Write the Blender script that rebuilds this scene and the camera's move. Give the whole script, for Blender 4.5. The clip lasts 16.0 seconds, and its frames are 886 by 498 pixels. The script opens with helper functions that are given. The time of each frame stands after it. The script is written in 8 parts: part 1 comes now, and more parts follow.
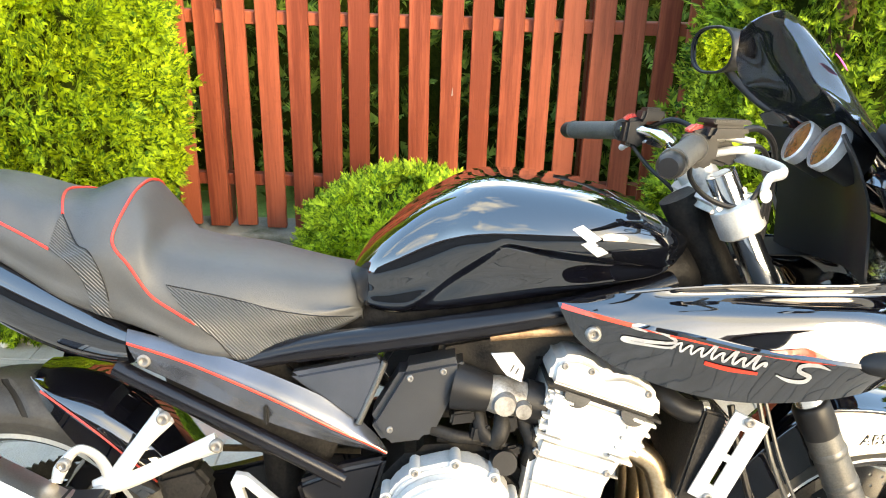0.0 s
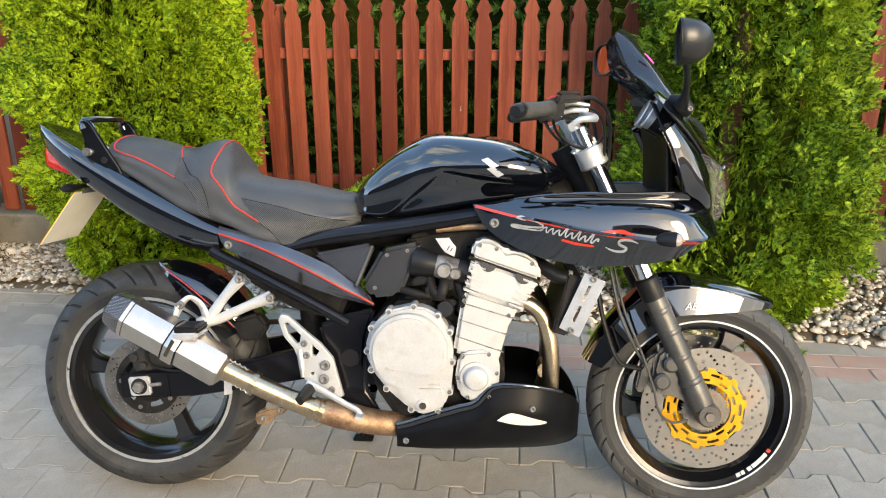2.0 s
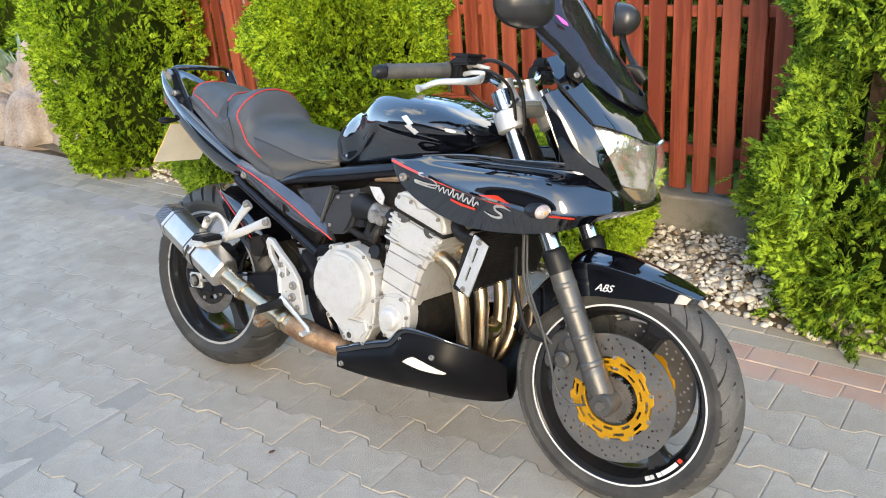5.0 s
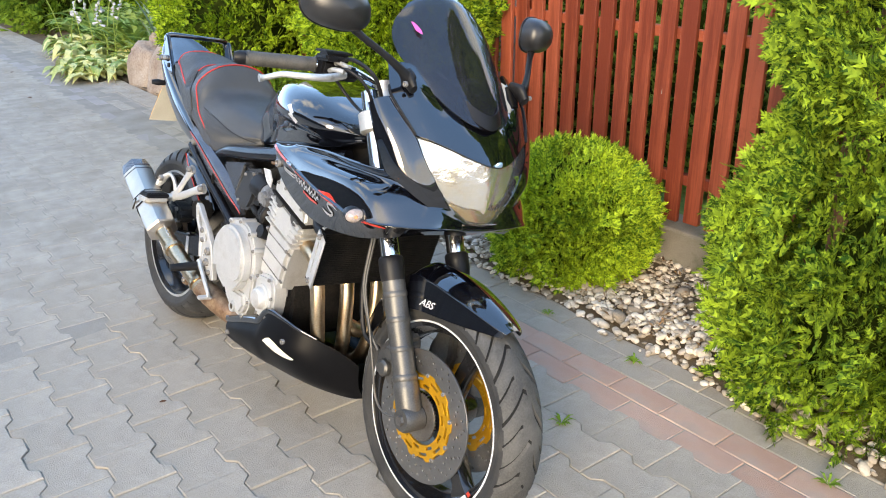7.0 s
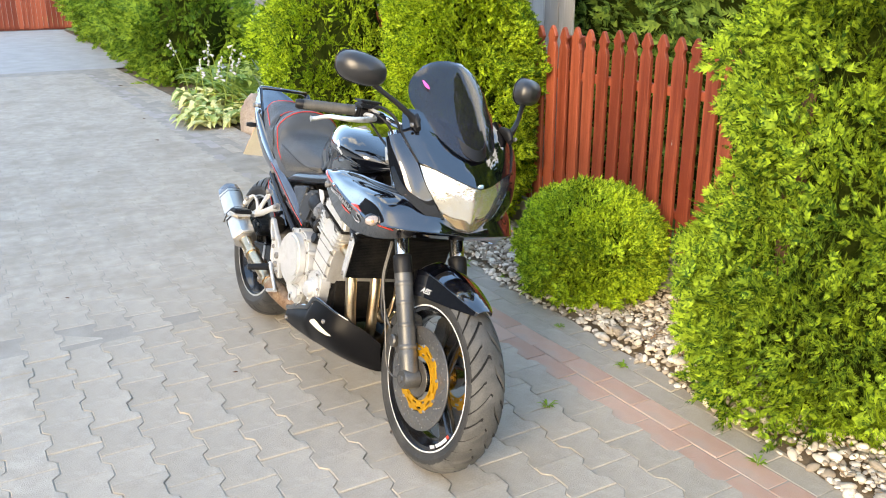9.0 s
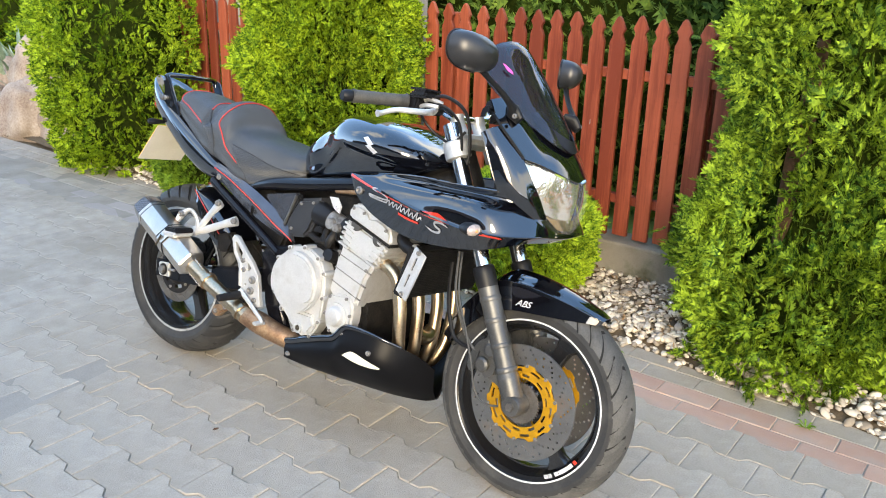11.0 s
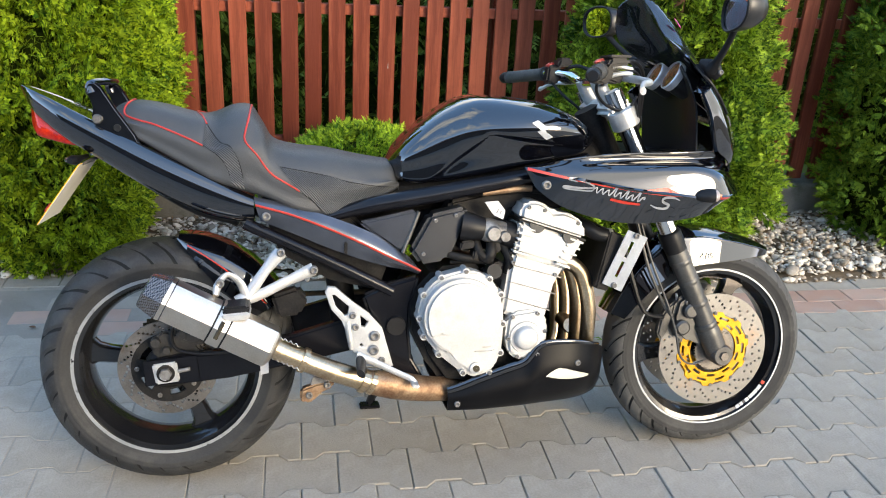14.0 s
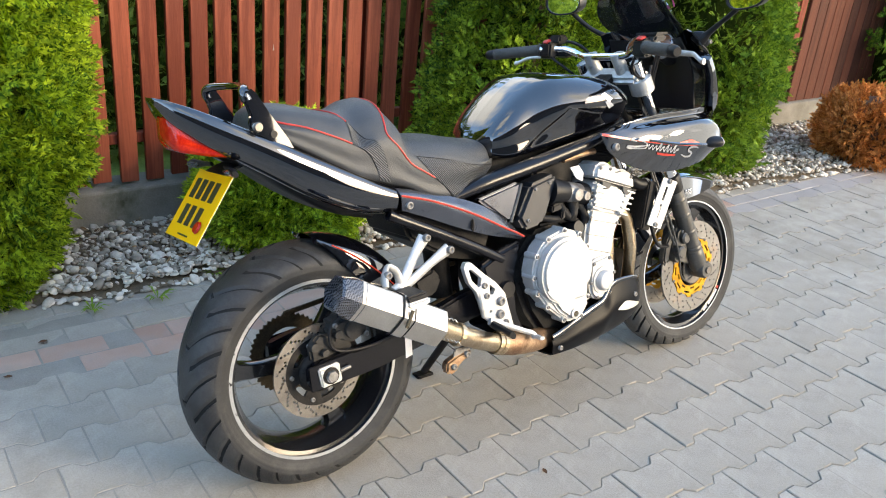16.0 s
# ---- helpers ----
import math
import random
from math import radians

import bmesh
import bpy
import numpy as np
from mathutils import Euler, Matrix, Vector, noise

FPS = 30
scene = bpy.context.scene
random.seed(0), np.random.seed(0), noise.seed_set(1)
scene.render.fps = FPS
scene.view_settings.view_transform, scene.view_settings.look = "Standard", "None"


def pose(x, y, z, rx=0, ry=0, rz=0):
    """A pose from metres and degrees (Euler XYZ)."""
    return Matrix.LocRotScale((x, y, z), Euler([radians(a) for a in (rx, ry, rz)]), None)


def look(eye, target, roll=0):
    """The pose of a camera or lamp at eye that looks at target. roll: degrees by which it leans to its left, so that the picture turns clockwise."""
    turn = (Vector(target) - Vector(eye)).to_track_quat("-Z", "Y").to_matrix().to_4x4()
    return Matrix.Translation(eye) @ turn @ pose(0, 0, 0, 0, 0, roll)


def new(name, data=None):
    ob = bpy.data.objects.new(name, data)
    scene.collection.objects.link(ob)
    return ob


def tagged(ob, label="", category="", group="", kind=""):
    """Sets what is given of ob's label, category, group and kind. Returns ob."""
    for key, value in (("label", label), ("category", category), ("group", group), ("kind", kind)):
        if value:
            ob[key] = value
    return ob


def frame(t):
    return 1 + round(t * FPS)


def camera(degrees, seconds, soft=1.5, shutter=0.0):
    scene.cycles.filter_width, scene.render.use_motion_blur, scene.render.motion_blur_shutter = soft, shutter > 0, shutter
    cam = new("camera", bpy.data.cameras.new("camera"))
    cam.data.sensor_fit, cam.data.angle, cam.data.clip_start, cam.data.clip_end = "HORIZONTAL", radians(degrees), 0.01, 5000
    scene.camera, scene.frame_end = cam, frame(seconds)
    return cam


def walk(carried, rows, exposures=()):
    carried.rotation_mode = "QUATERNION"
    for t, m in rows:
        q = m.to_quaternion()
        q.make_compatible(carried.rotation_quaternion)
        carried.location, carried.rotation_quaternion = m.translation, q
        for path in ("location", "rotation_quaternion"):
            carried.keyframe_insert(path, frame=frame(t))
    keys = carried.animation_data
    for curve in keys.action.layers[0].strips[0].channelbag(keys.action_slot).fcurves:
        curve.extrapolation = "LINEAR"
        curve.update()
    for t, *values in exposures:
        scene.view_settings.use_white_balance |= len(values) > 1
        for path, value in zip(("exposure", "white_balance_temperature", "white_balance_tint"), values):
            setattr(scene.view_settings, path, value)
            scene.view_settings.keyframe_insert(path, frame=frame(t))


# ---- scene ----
cam = camera(55.8, 16.0, 1.05)
METRES, EYE, TILT, LEAN, TURN = 8.5, 1.398, 0.0, 0.0, 0.0
ROWS = [
    (0.0, 0.0, 0.0, 0.0, 0.67, -23.78, -1.53),
    (0.5, -0.0007, -0.0322, 0.002, 0.8, -23.22, -0.19),
    (1.0, -0.0001, -0.0592, 0.0038, 1.62, -22.56, -0.03),
    (1.5, 0.0141, -0.0818, 0.0046, 2.4, -21.63, 0.25),
    (2.0, 0.0312, -0.098, 0.0055, 5.04, -20.48, 0.12),
    (2.5, 0.0482, -0.0951, 0.0045, 11.11, -19.65, 1.61),
    (3.0, 0.0696, -0.0857, 0.0051, 12.72, -19.19, 1.86),
    (3.5, 0.0983, -0.0812, 0.0044, 18.11, -20.59, 3.87),
    (4.0, 0.1303, -0.0767, 0.0056, 24.03, -22.06, 4.8),
    (6.5, 0.234, -0.0062, 0.003, 50.07, -21.68, 1.23),
    (7.0, 0.2513, 0.0123, 0.003, 52.07, -22.31, 0.22),
    (7.5, 0.2744, 0.0195, 0.0057, 56.68, -22.11, 0.07),
    (8.0, 0.3003, 0.0098, 0.0074, 58.78, -21.62, -0.65),
    (8.5, 0.3227, 0.0043, 0.0127, 59.69, -18.76, 0.63),
    (9.0, 0.332, -0.0014, 0.0119, 59.59, -18.43, 0.26),
    (9.5, 0.316, -0.0219, 0.009, 57.83, -18.29, -0.8),
    (12.0, 0.1186, -0.1019, 0.0073, 19.45, -21.46, -1.17),
    (12.5, 0.0734, -0.108, 0.007, 12.41, -22.2, -1.27),
    (13.0, 0.0347, -0.1081, 0.0065, 6.22, -23.08, -2.1),
    (13.5, -0.0033, -0.0974, 0.0072, 0.49, -23.42, -1.22),
    (14.0, -0.0429, -0.0938, 0.0066, -9.1, -23.36, -2.92),
    (14.5, -0.0794, -0.0879, 0.0071, -16.53, -22.93, -3.75),
    (15.0, -0.1117, -0.0723, 0.007, -21.51, -22.76, -3.82),
    (15.5, -0.1473, -0.0656, 0.0078, -29.35, -23.34, -4.74),
    (16.0, -0.1817, -0.0576, 0.0078, -35.29, -24.07, -4.92),
]
walk(cam, [(t, pose(0, 0, EYE, TILT, LEAN, TURN) @ pose(METRES * x, METRES * y, METRES * z, 90 + pitch, roll, yaw)) for t, x, y, z, yaw, pitch, roll in ROWS],
     exposures=[(0.0, 1.84, 9800, 6), (0.5, 1.08, 9400, 8), (1.0, 0.85, 9150, 9), (2.0, 0.84, 8850, 9), (3.0, 0.80, 8300, 8), (4.0, 0.93, 8050, 8), (7.0, 0.95, 8150, 10), (8.0, 1.05, 8800, 10), (9.0, 1.18, 8850, 10), (12.0, 0.88, 7550, 7), (13.0, 0.80, 7550, 7), (14.0, 0.76, 7800, 8), (16.0, 0.95, 8250, 9)])

# ---- world and sun ----
world = bpy.data.worlds.new("sky")
scene.world = world
world.use_nodes = True
wn = world.node_tree.nodes
wl = world.node_tree.links
sky = wn.new("ShaderNodeTexSky")
sky.sky_type = "NISHITA"
sky.sun_disc = False
SUN = Vector((0.54, -0.77, 0.32)).normalized()
sky.sun_elevation = math.asin(SUN.z)
sky.sun_rotation = math.atan2(SUN.x, SUN.y)
sky.air_density, sky.dust_density, sky.ozone_density = 1.0, 2.0, 2.0
coord = wn.new("ShaderNodeTexCoord")
cloud = wn.new("ShaderNodeTexNoise")
cloud.inputs["Scale"].default_value = 1.7
cloud.inputs["Detail"].default_value = 3.0
cloud.inputs["Roughness"].default_value = 0.58
cramp = wn.new("ShaderNodeValToRGB")
cramp.color_ramp.elements[0].position = 0.53
cramp.color_ramp.elements[1].position = 0.64
cmix = wn.new("ShaderNodeMixRGB")
cmix.inputs[2].default_value = (9.0, 9.8, 11.0, 1)
wl.new(coord.outputs["Generated"], cloud.inputs["Vector"])
wl.new(cloud.outputs["Fac"], cramp.inputs["Fac"])
wl.new(cramp.outputs["Color"], cmix.inputs[0])
haze = wn.new("ShaderNodeMixRGB")
haze.blend_type = "ADD"
haze.inputs[0].default_value = 1.0
haze.inputs[2].default_value = (1.2, 2.8, 6.2, 1)
wl.new(sky.outputs["Color"], haze.inputs[1])
# lighter blue towards the whole horizon
height = wn.new("ShaderNodeSeparateXYZ")
hramp = wn.new("ShaderNodeValToRGB")
hramp.color_ramp.interpolation = "EASE"
hramp.color_ramp.elements[0].color, hramp.color_ramp.elements[1].color = (1, 1, 1, 1), (0, 0, 0, 1)
hramp.color_ramp.elements[1].position = 0.42
low = wn.new("ShaderNodeMixRGB")
low.blend_type = "ADD"
low.inputs[2].default_value = (3.6, 6.0, 10.5, 1)
wl.new(coord.outputs["Generated"], height.inputs["Vector"])
wl.new(height.outputs["Z"], hramp.inputs["Fac"])
wl.new(hramp.outputs["Color"], low.inputs[0])
wl.new(haze.outputs["Color"], low.inputs[1])
wl.new(low.outputs["Color"], cmix.inputs[1])
wl.new(cmix.outputs["Color"], wn["Background"].inputs["Color"])
wn["Background"].inputs["Strength"].default_value = 0.15
sun_lamp = new("sun", bpy.data.lights.new("sun", "SUN"))
sun_lamp.data.energy, sun_lamp.data.angle, sun_lamp.data.color = 2.0, radians(24.0), (1.0, 0.91, 0.77)
sun_lamp.matrix_world = look(SUN * 30, (0, 0, 0))


# ---- materials ----
def mat(name, c1, c2=None, rough=0.5, metal=0.0, scale=20.0, fine=200.0, bump=0.0, bscale=None, coat=0.0, island=0.0,
        dirt=None, dirt_scale=6.0, dirt_at=(0.55, 0.7), spread=(0.35, 0.65), rough2=None, transl=0.0, spec=0.5, alpha=1.0, trans=0.0, rand=0.0, grain=1.0):
    """Principled material: two-scale colour noise, optional stains, bump and per-piece variation."""
    m = bpy.data.materials.new(name)
    m.use_nodes = True
    n, l = m.node_tree.nodes, m.node_tree.links
    b = n["Principled BSDF"]
    c2 = c2 or c1
    tc = n.new("ShaderNodeTexCoord")
    big = n.new("ShaderNodeTexNoise")
    big.inputs["Scale"].default_value, big.inputs["Detail"].default_value = scale, 5.0
    small = n.new("ShaderNodeTexNoise")
    small.inputs["Scale"].default_value, small.inputs["Detail"].default_value = fine, 3.0
    mpn = n.new("ShaderNodeMapping")
    mpn.inputs["Scale"].default_value = (1, 1, grain)
    l.new(tc.outputs["Object"], mpn.inputs["Vector"])
    for t in (big, small):
        l.new(mpn.outputs["Vector"], t.inputs["Vector"])
    add = n.new("ShaderNodeMath")
    add.operation = "MULTIPLY_ADD"
    add.inputs[1].default_value, add.inputs[2].default_value = 0.4, 0.0
    l.new(small.outputs["Fac"], add.inputs[0])
    add2 = n.new("ShaderNodeMath")
    add2.operation = "MULTIPLY_ADD"
    add2.inputs[1].default_value = 0.6
    l.new(big.outputs["Fac"], add2.inputs[0])
    l.new(add.outputs[0], add2.inputs[2])
    fac = add2.outputs[0]
    if island or rand:
        src = n.new("ShaderNodeNewGeometry").outputs["Random Per Island"] if island else n.new("ShaderNodeObjectInfo").outputs["Random"]
        k = n.new("ShaderNodeMath")
        k.operation = "MULTIPLY_ADD"
        k.inputs[1].default_value = island or rand
        l.new(src, k.inputs[0])
        l.new(fac, k.inputs[2])
        k2 = n.new("ShaderNodeMath")
        k2.operation = "SUBTRACT"
        k2.inputs[1].default_value = (island or rand) / 2
        l.new(k.outputs[0], k2.inputs[0])
        fac = k2.outputs[0]
    ramp = n.new("ShaderNodeValToRGB")
    ramp.color_ramp.elements[0].position, ramp.color_ramp.elements[1].position = spread
    ramp.color_ramp.elements[0].color, ramp.color_ramp.elements[1].color = (*c1, 1), (*c2, 1)
    l.new(fac, ramp.inputs["Fac"])
    col = ramp.outputs["Color"]
    if dirt:
        dn = n.new("ShaderNodeTexNoise")
        dn.inputs["Scale"].default_value, dn.inputs["Detail"].default_value, dn.inputs["Roughness"].default_value = dirt_scale, 8.0, 0.65
        l.new(tc.outputs["Object"], dn.inputs["Vector"])
        dr = n.new("ShaderNodeValToRGB")
        dr.color_ramp.elements[0].position, dr.color_ramp.elements[1].position = dirt_at
        l.new(dn.outputs["Fac"], dr.inputs["Fac"])
        mx = n.new("ShaderNodeMixRGB")
        l.new(dr.outputs["Color"], mx.inputs[0])
        l.new(col, mx.inputs[1])
        mx.inputs[2].default_value = (*dirt, 1)
        col = mx.outputs["Color"]
    l.new(col, b.inputs["Base Color"])
    b.inputs["Metallic"].default_value = metal
    b.inputs["Roughness"].default_value = rough
    b.inputs["Coat Weight"].default_value = coat
    b.inputs["Coat Roughness"].default_value = 0.03
    b.inputs["Specular IOR Level"].default_value = spec
    b.inputs["Alpha"].default_value = alpha
    b.inputs["Transmission Weight"].default_value = trans
    if rough2 is not None:
        mr = n.new("ShaderNodeMapRange")
        mr.inputs["To Min"].default_value, mr.inputs["To Max"].default_value = rough, rough2
        l.new(fac, mr.inputs["Value"])
        l.new(mr.outputs["Result"], b.inputs["Roughness"])
    if bump:
        bn = n.new("ShaderNodeTexNoise")
        bn.inputs["Scale"].default_value, bn.inputs["Detail"].default_value = bscale or fine, 4.0
        l.new(mpn.outputs["Vector"], bn.inputs["Vector"])
        bp = n.new("ShaderNodeBump")
        bp.inputs["Strength"].default_value, bp.inputs["Distance"].default_value = bump, 0.004
        l.new(bn.outputs["Fac"], bp.inputs["Height"])
        l.new(bp.outputs["Normal"], b.inputs["Normal"])
    if transl:
        tr = n.new("ShaderNodeBsdfTranslucent")
        l.new(col, tr.inputs["Color"])
        ms = n.new("ShaderNodeMixShader")
        ms.inputs[0].default_value = transl
        l.new(b.outputs[0], ms.inputs[1])
        l.new(tr.outputs[0], ms.inputs[2])
        l.new(ms.outputs[0], n["Material Output"].inputs["Surface"])
    return m


M_paver = mat("paver_grey", (0.298, 0.264, 0.222), (0.415, 0.373, 0.318), 0.85, spec=0.2, scale=12, fine=160, bump=0.6, bscale=260, rand=0.11, dirt=(0.272, 0.238, 0.192), dirt_scale=2.2, dirt_at=(0.46, 0.72))
M_paver_i = mat("paver_grey_far", (0.298, 0.264, 0.222), (0.415, 0.373, 0.318), 0.85, spec=0.2, scale=12, fine=160, bump=0.6, bscale=260, island=0.09, dirt=(0.272, 0.238, 0.192), dirt_scale=2.2, dirt_at=(0.46, 0.72))
M_red = mat("paver_red", (0.39, 0.245, 0.19), (0.47, 0.325, 0.26), 0.85, spec=0.2, scale=7, fine=350, bump=0.5, bscale=420, rand=0.3, dirt=(0.30, 0.27, 0.24), dirt_scale=4, dirt_at=(0.5, 0.75))
M_joint = mat("joint_sand", (0.23, 0.208, 0.172), (0.37, 0.335, 0.28), 0.95, scale=12, fine=500, bump=0.6, bscale=300)
M_red_far = mat("paver_red_dusty", (0.30, 0.275, 0.26), (0.36, 0.325, 0.305), 0.9, spec=0.2, scale=7, fine=350, bump=0.4, bscale=420, island=0.2)
M_dust = mat("dusty_joint", (0.225, 0.205, 0.178), (0.33, 0.305, 0.268), 0.95, spec=0.2, scale=6, fine=300, bump=0.3, bscale=300)
M_soil = mat("soil", (0.07, 0.05, 0.03), (0.16, 0.115, 0.07), 0.95, scale=6, fine=160, bump=0.8, bscale=120)
M_pebble = mat("pebble", (0.27, 0.225, 0.175), (0.74, 0.665, 0.565), 0.9, spec=0.12, scale=8, fine=120, island=0.9, bump=0.2, bscale=200, spread=(0.15, 0.85))
M_concrete = mat("concrete", (0.16, 0.14, 0.11), (0.28, 0.26, 0.22), 0.9, scale=8, fine=200, bump=0.5, bscale=90, dirt=(0.07, 0.075, 0.04), dirt_scale=4)
M_fence = mat("fence_stain", (0.15, 0.029, 0.014), (0.32, 0.078, 0.040), 0.5, spec=0.3, grain=0.06, scale=30, fine=140, bump=0.35, bscale=160, rand=0.4, dirt=(0.10, 0.016, 0.012), dirt_scale=9, dirt_at=(0.55, 0.85))
# darker copy of the fence stain, with this end's shade in the colour
M_darkboard = mat("shaded_brown_stain", (0.050, 0.016, 0.010), (0.12, 0.036, 0.020), 0.6, spec=0.25, grain=0.06, scale=30, fine=140, bump=0.35, bscale=160, rand=0.4)
M_greyboard = mat("grey_board", (0.26, 0.25, 0.24), (0.44, 0.43, 0.42), 0.85, grain=0.06, scale=25, fine=120, bump=0.3, bscale=120, rand=0.5)
M_bark = mat("bark", (0.07, 0.035, 0.02), (0.17, 0.085, 0.05), 0.9, scale=14, fine=90, bump=0.8, bscale=50)
M_thuja = mat("thuja_gold", (0.034, 0.105, 0.008), (0.46, 0.62, 0.040), 0.72, spec=0.2, scale=4.5, fine=34, island=0.55, transl=0.34, spread=(0.25, 0.76))
M_thuja_c = mat("thuja_yellow_green", (0.020, 0.070, 0.007), (0.35, 0.505, 0.044), 0.72, spec=0.2, scale=4.5, fine=34, island=0.55, transl=0.25, spread=(0.25, 0.78))
M_thuja_g = mat("thuja_green", (0.045, 0.115, 0.013), (0.28, 0.42, 0.042), 0.72, spec=0.2, scale=4.5, fine=30, island=0.5, transl=0.25, spread=(0.25, 0.8))
M_globe = mat("globe_green", (0.050, 0.145, 0.012), (0.56, 0.74, 0.056), 0.72, spec=0.2, scale=5, fine=30, island=0.5, transl=0.25, spread=(0.25, 0.8))
M_hedge = mat("hedge_dark", (0.035, 0.085, 0.016), (0.22, 0.34, 0.06), 0.72, spec=0.2, scale=2.5, fine=30, island=0.5, transl=0.2, spread=(0.25, 0.8))
M_dead = mat("dead_bush", (0.34, 0.11, 0.028), (0.80, 0.33, 0.09), 0.72, spec=0.2, scale=5, fine=30, island=0.6, transl=0.2, spread=(0.25, 0.8))
# near-black filler colour, stands in for the shade deep inside foliage
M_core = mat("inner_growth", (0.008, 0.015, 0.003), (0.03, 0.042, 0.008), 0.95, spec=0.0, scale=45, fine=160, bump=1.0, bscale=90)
M_core_dead = mat("inner_dead_twigs", (0.07, 0.03, 0.012), (0.14, 0.06, 0.025), 0.9, scale=20, fine=60)
M_litter = mat("leaf_litter", (0.10, 0.05, 0.022), (0.32, 0.19, 0.09), 0.85, scale=20, fine=80, island=0.9)
M_hosta = mat("hosta_leaf", (0.24, 0.34, 0.08), (0.74, 0.70, 0.30), 0.5, scale=8, fine=60, island=0.7, transl=0.2)
M_petal = mat("faded_petal", (0.45, 0.42, 0.46), (0.62, 0.60, 0.62), 0.6, scale=20, fine=80)
M_fern = mat("fern_leaf", (0.16, 0.27, 0.05), (0.36, 0.45, 0.10), 0.5, scale=6, fine=60, island=0.6, transl=0.25)
M_blue_leaf = mat("bluish_leaf", (0.15, 0.22, 0.14), (0.34, 0.42, 0.30), 0.5, scale=6, fine=60, island=0.5)
M_rock = mat("rock", (0.22, 0.15, 0.11), (0.46, 0.38, 0.31), 0.85, scale=5, fine=70, bump=0.7, bscale=30)
M_grass = mat("grass", (0.06, 0.12, 0.02), (0.20, 0.30, 0.06), 0.7, scale=3, fine=90, bump=0.6, bscale=150)
M_far = mat("far_paving", (0.28, 0.275, 0.265), (0.36, 0.352, 0.34), 0.9, spec=0.2, scale=3, fine=60)
M_render_wall = mat("house_wall", (0.060, 0.052, 0.045), (0.10, 0.09, 0.078), 0.9, scale=2, fine=80, bump=0.2)


# ---- mesh helpers ----
def mesh_of(name, verts, faces, material, smooth=False):
    me = bpy.data.meshes.new(name)
    me.from_pydata([tuple(v) for v in verts], [], [tuple(f) for f in faces])
    me.materials.append(material)
    if smooth:
        me.polygons.foreach_set("use_smooth", [True] * len(me.polygons))
    me.update()
    return me


def raw(name, verts, faces, material, parent=None, label="", smooth=False):
    ob = new(name, mesh_of(name, verts, faces, material, smooth))
    ob.parent = parent
    if label:
        tagged(ob, label)
    return ob


def part(name, bm, material, parent=None, label="", smooth=False, sharp=40):
    """Links a bmesh as one mesh object, under a thing or a part."""
    bmesh.ops.recalc_face_normals(bm, faces=bm.faces)
    if smooth:
        for f in bm.faces:
            f.smooth = True
        for e in bm.edges:
            if len(e.link_faces) == 2 and e.calc_face_angle(0) > radians(sharp):
                e.smooth = False
    me = bpy.data.meshes.new(name)
    bm.to_mesh(me)
    bm.free()
    me.materials.append(material)
    ob = new(name, me)
    ob.parent = parent
    if label:
        tagged(ob, label)
    return ob


def box_bm(x0, x1, y0, y1, z0, z1, bevel=0.0, seg=1):
    bm = bmesh.new()
    bmesh.ops.create_cube(bm, size=1.0, matrix=Matrix.Translation(((x0 + x1) / 2, (y0 + y1) / 2, (z0 + z1) / 2)) @ Matrix.Diagonal((x1 - x0, y1 - y0, z1 - z0, 1)))
    if bevel:
        bmesh.ops.bevel(bm, geom=bm.edges[:], offset=bevel, segments=seg, affect="EDGES", profile=0.5)
    return bm


def thing(name, label, category, m=None, group="", kind=""):
    ob = new(name)
    ob.empty_display_size = 0.1
    if m is not None:
        ob.matrix_basis = m
    return tagged(ob, label, category, group, kind)


# ---- ground ----
ground = raw("ground", [(-200, -200, -0.03), (200, -200, -0.03), (200, 200, -0.03), (-200, 200, -0.03)], [(0, 1, 2, 3)], M_soil)
tagged(ground, "bare brown soil and grit beneath the drive", "ground", kind="structure")

pavement = thing("pavement", "grey interlocking concrete paving with a red edging band", "paving", kind="structure")
raw("bedding", [(-12.0, -4.0, -0.0052), (6.5, -4.0, -0.0052), (6.5, 2.42, -0.0052), (-12.0, 2.42, -0.0052)], [(0, 1, 2, 3)], M_joint, pavement, "sandy joint bed between the blocks")
raw("dusty_bedding", [(-12.0, -4.0, -0.0014), (-0.3, -4.0, -0.0014), (-0.9, 2.2, -0.0014), (-12.0, 2.2, -0.0014)], [(0, 1, 2, 3)], M_dust, pavement, "dust filling the joints further along")
raw("far_surface", [(-23, -14.0, -0.006), (-12.0, -14.0, -0.006), (-12.0, 3.4, -0.006), (-23, 3.4, -0.006)], [(0, 1, 2, 3)], M_far, pavement, "distant grey paving of the drive")
raw("side_surface", [(-12.0, -14.0, -0.006), (8.0, -14.0, -0.006), (8.0, -3.9, -0.006), (-12.0, -3.9, -0.006)], [(0, 1, 2, 3)], M_far, pavement, "grey paving of the drive")

PX, PY = 0.1945, 0.147      # block pitch along and across the rows
ROW0, COL0 = 1.187, -0.281  # a row's middle line and a block's middle


def block_outline(g):
    a, w1, w0, s = PX / 2 - g, PY / 2 + 0.0125 - g, PY / 2 - 0.0125 - g, 0.0125
    h = PX / 4
    top = [(-a, w1), (-h - s, w1), (-h + s, w0), (h - s, w0), (h + s, w1), (a, w1)]
    return top + [(x, -y) for x, y in reversed(top)]


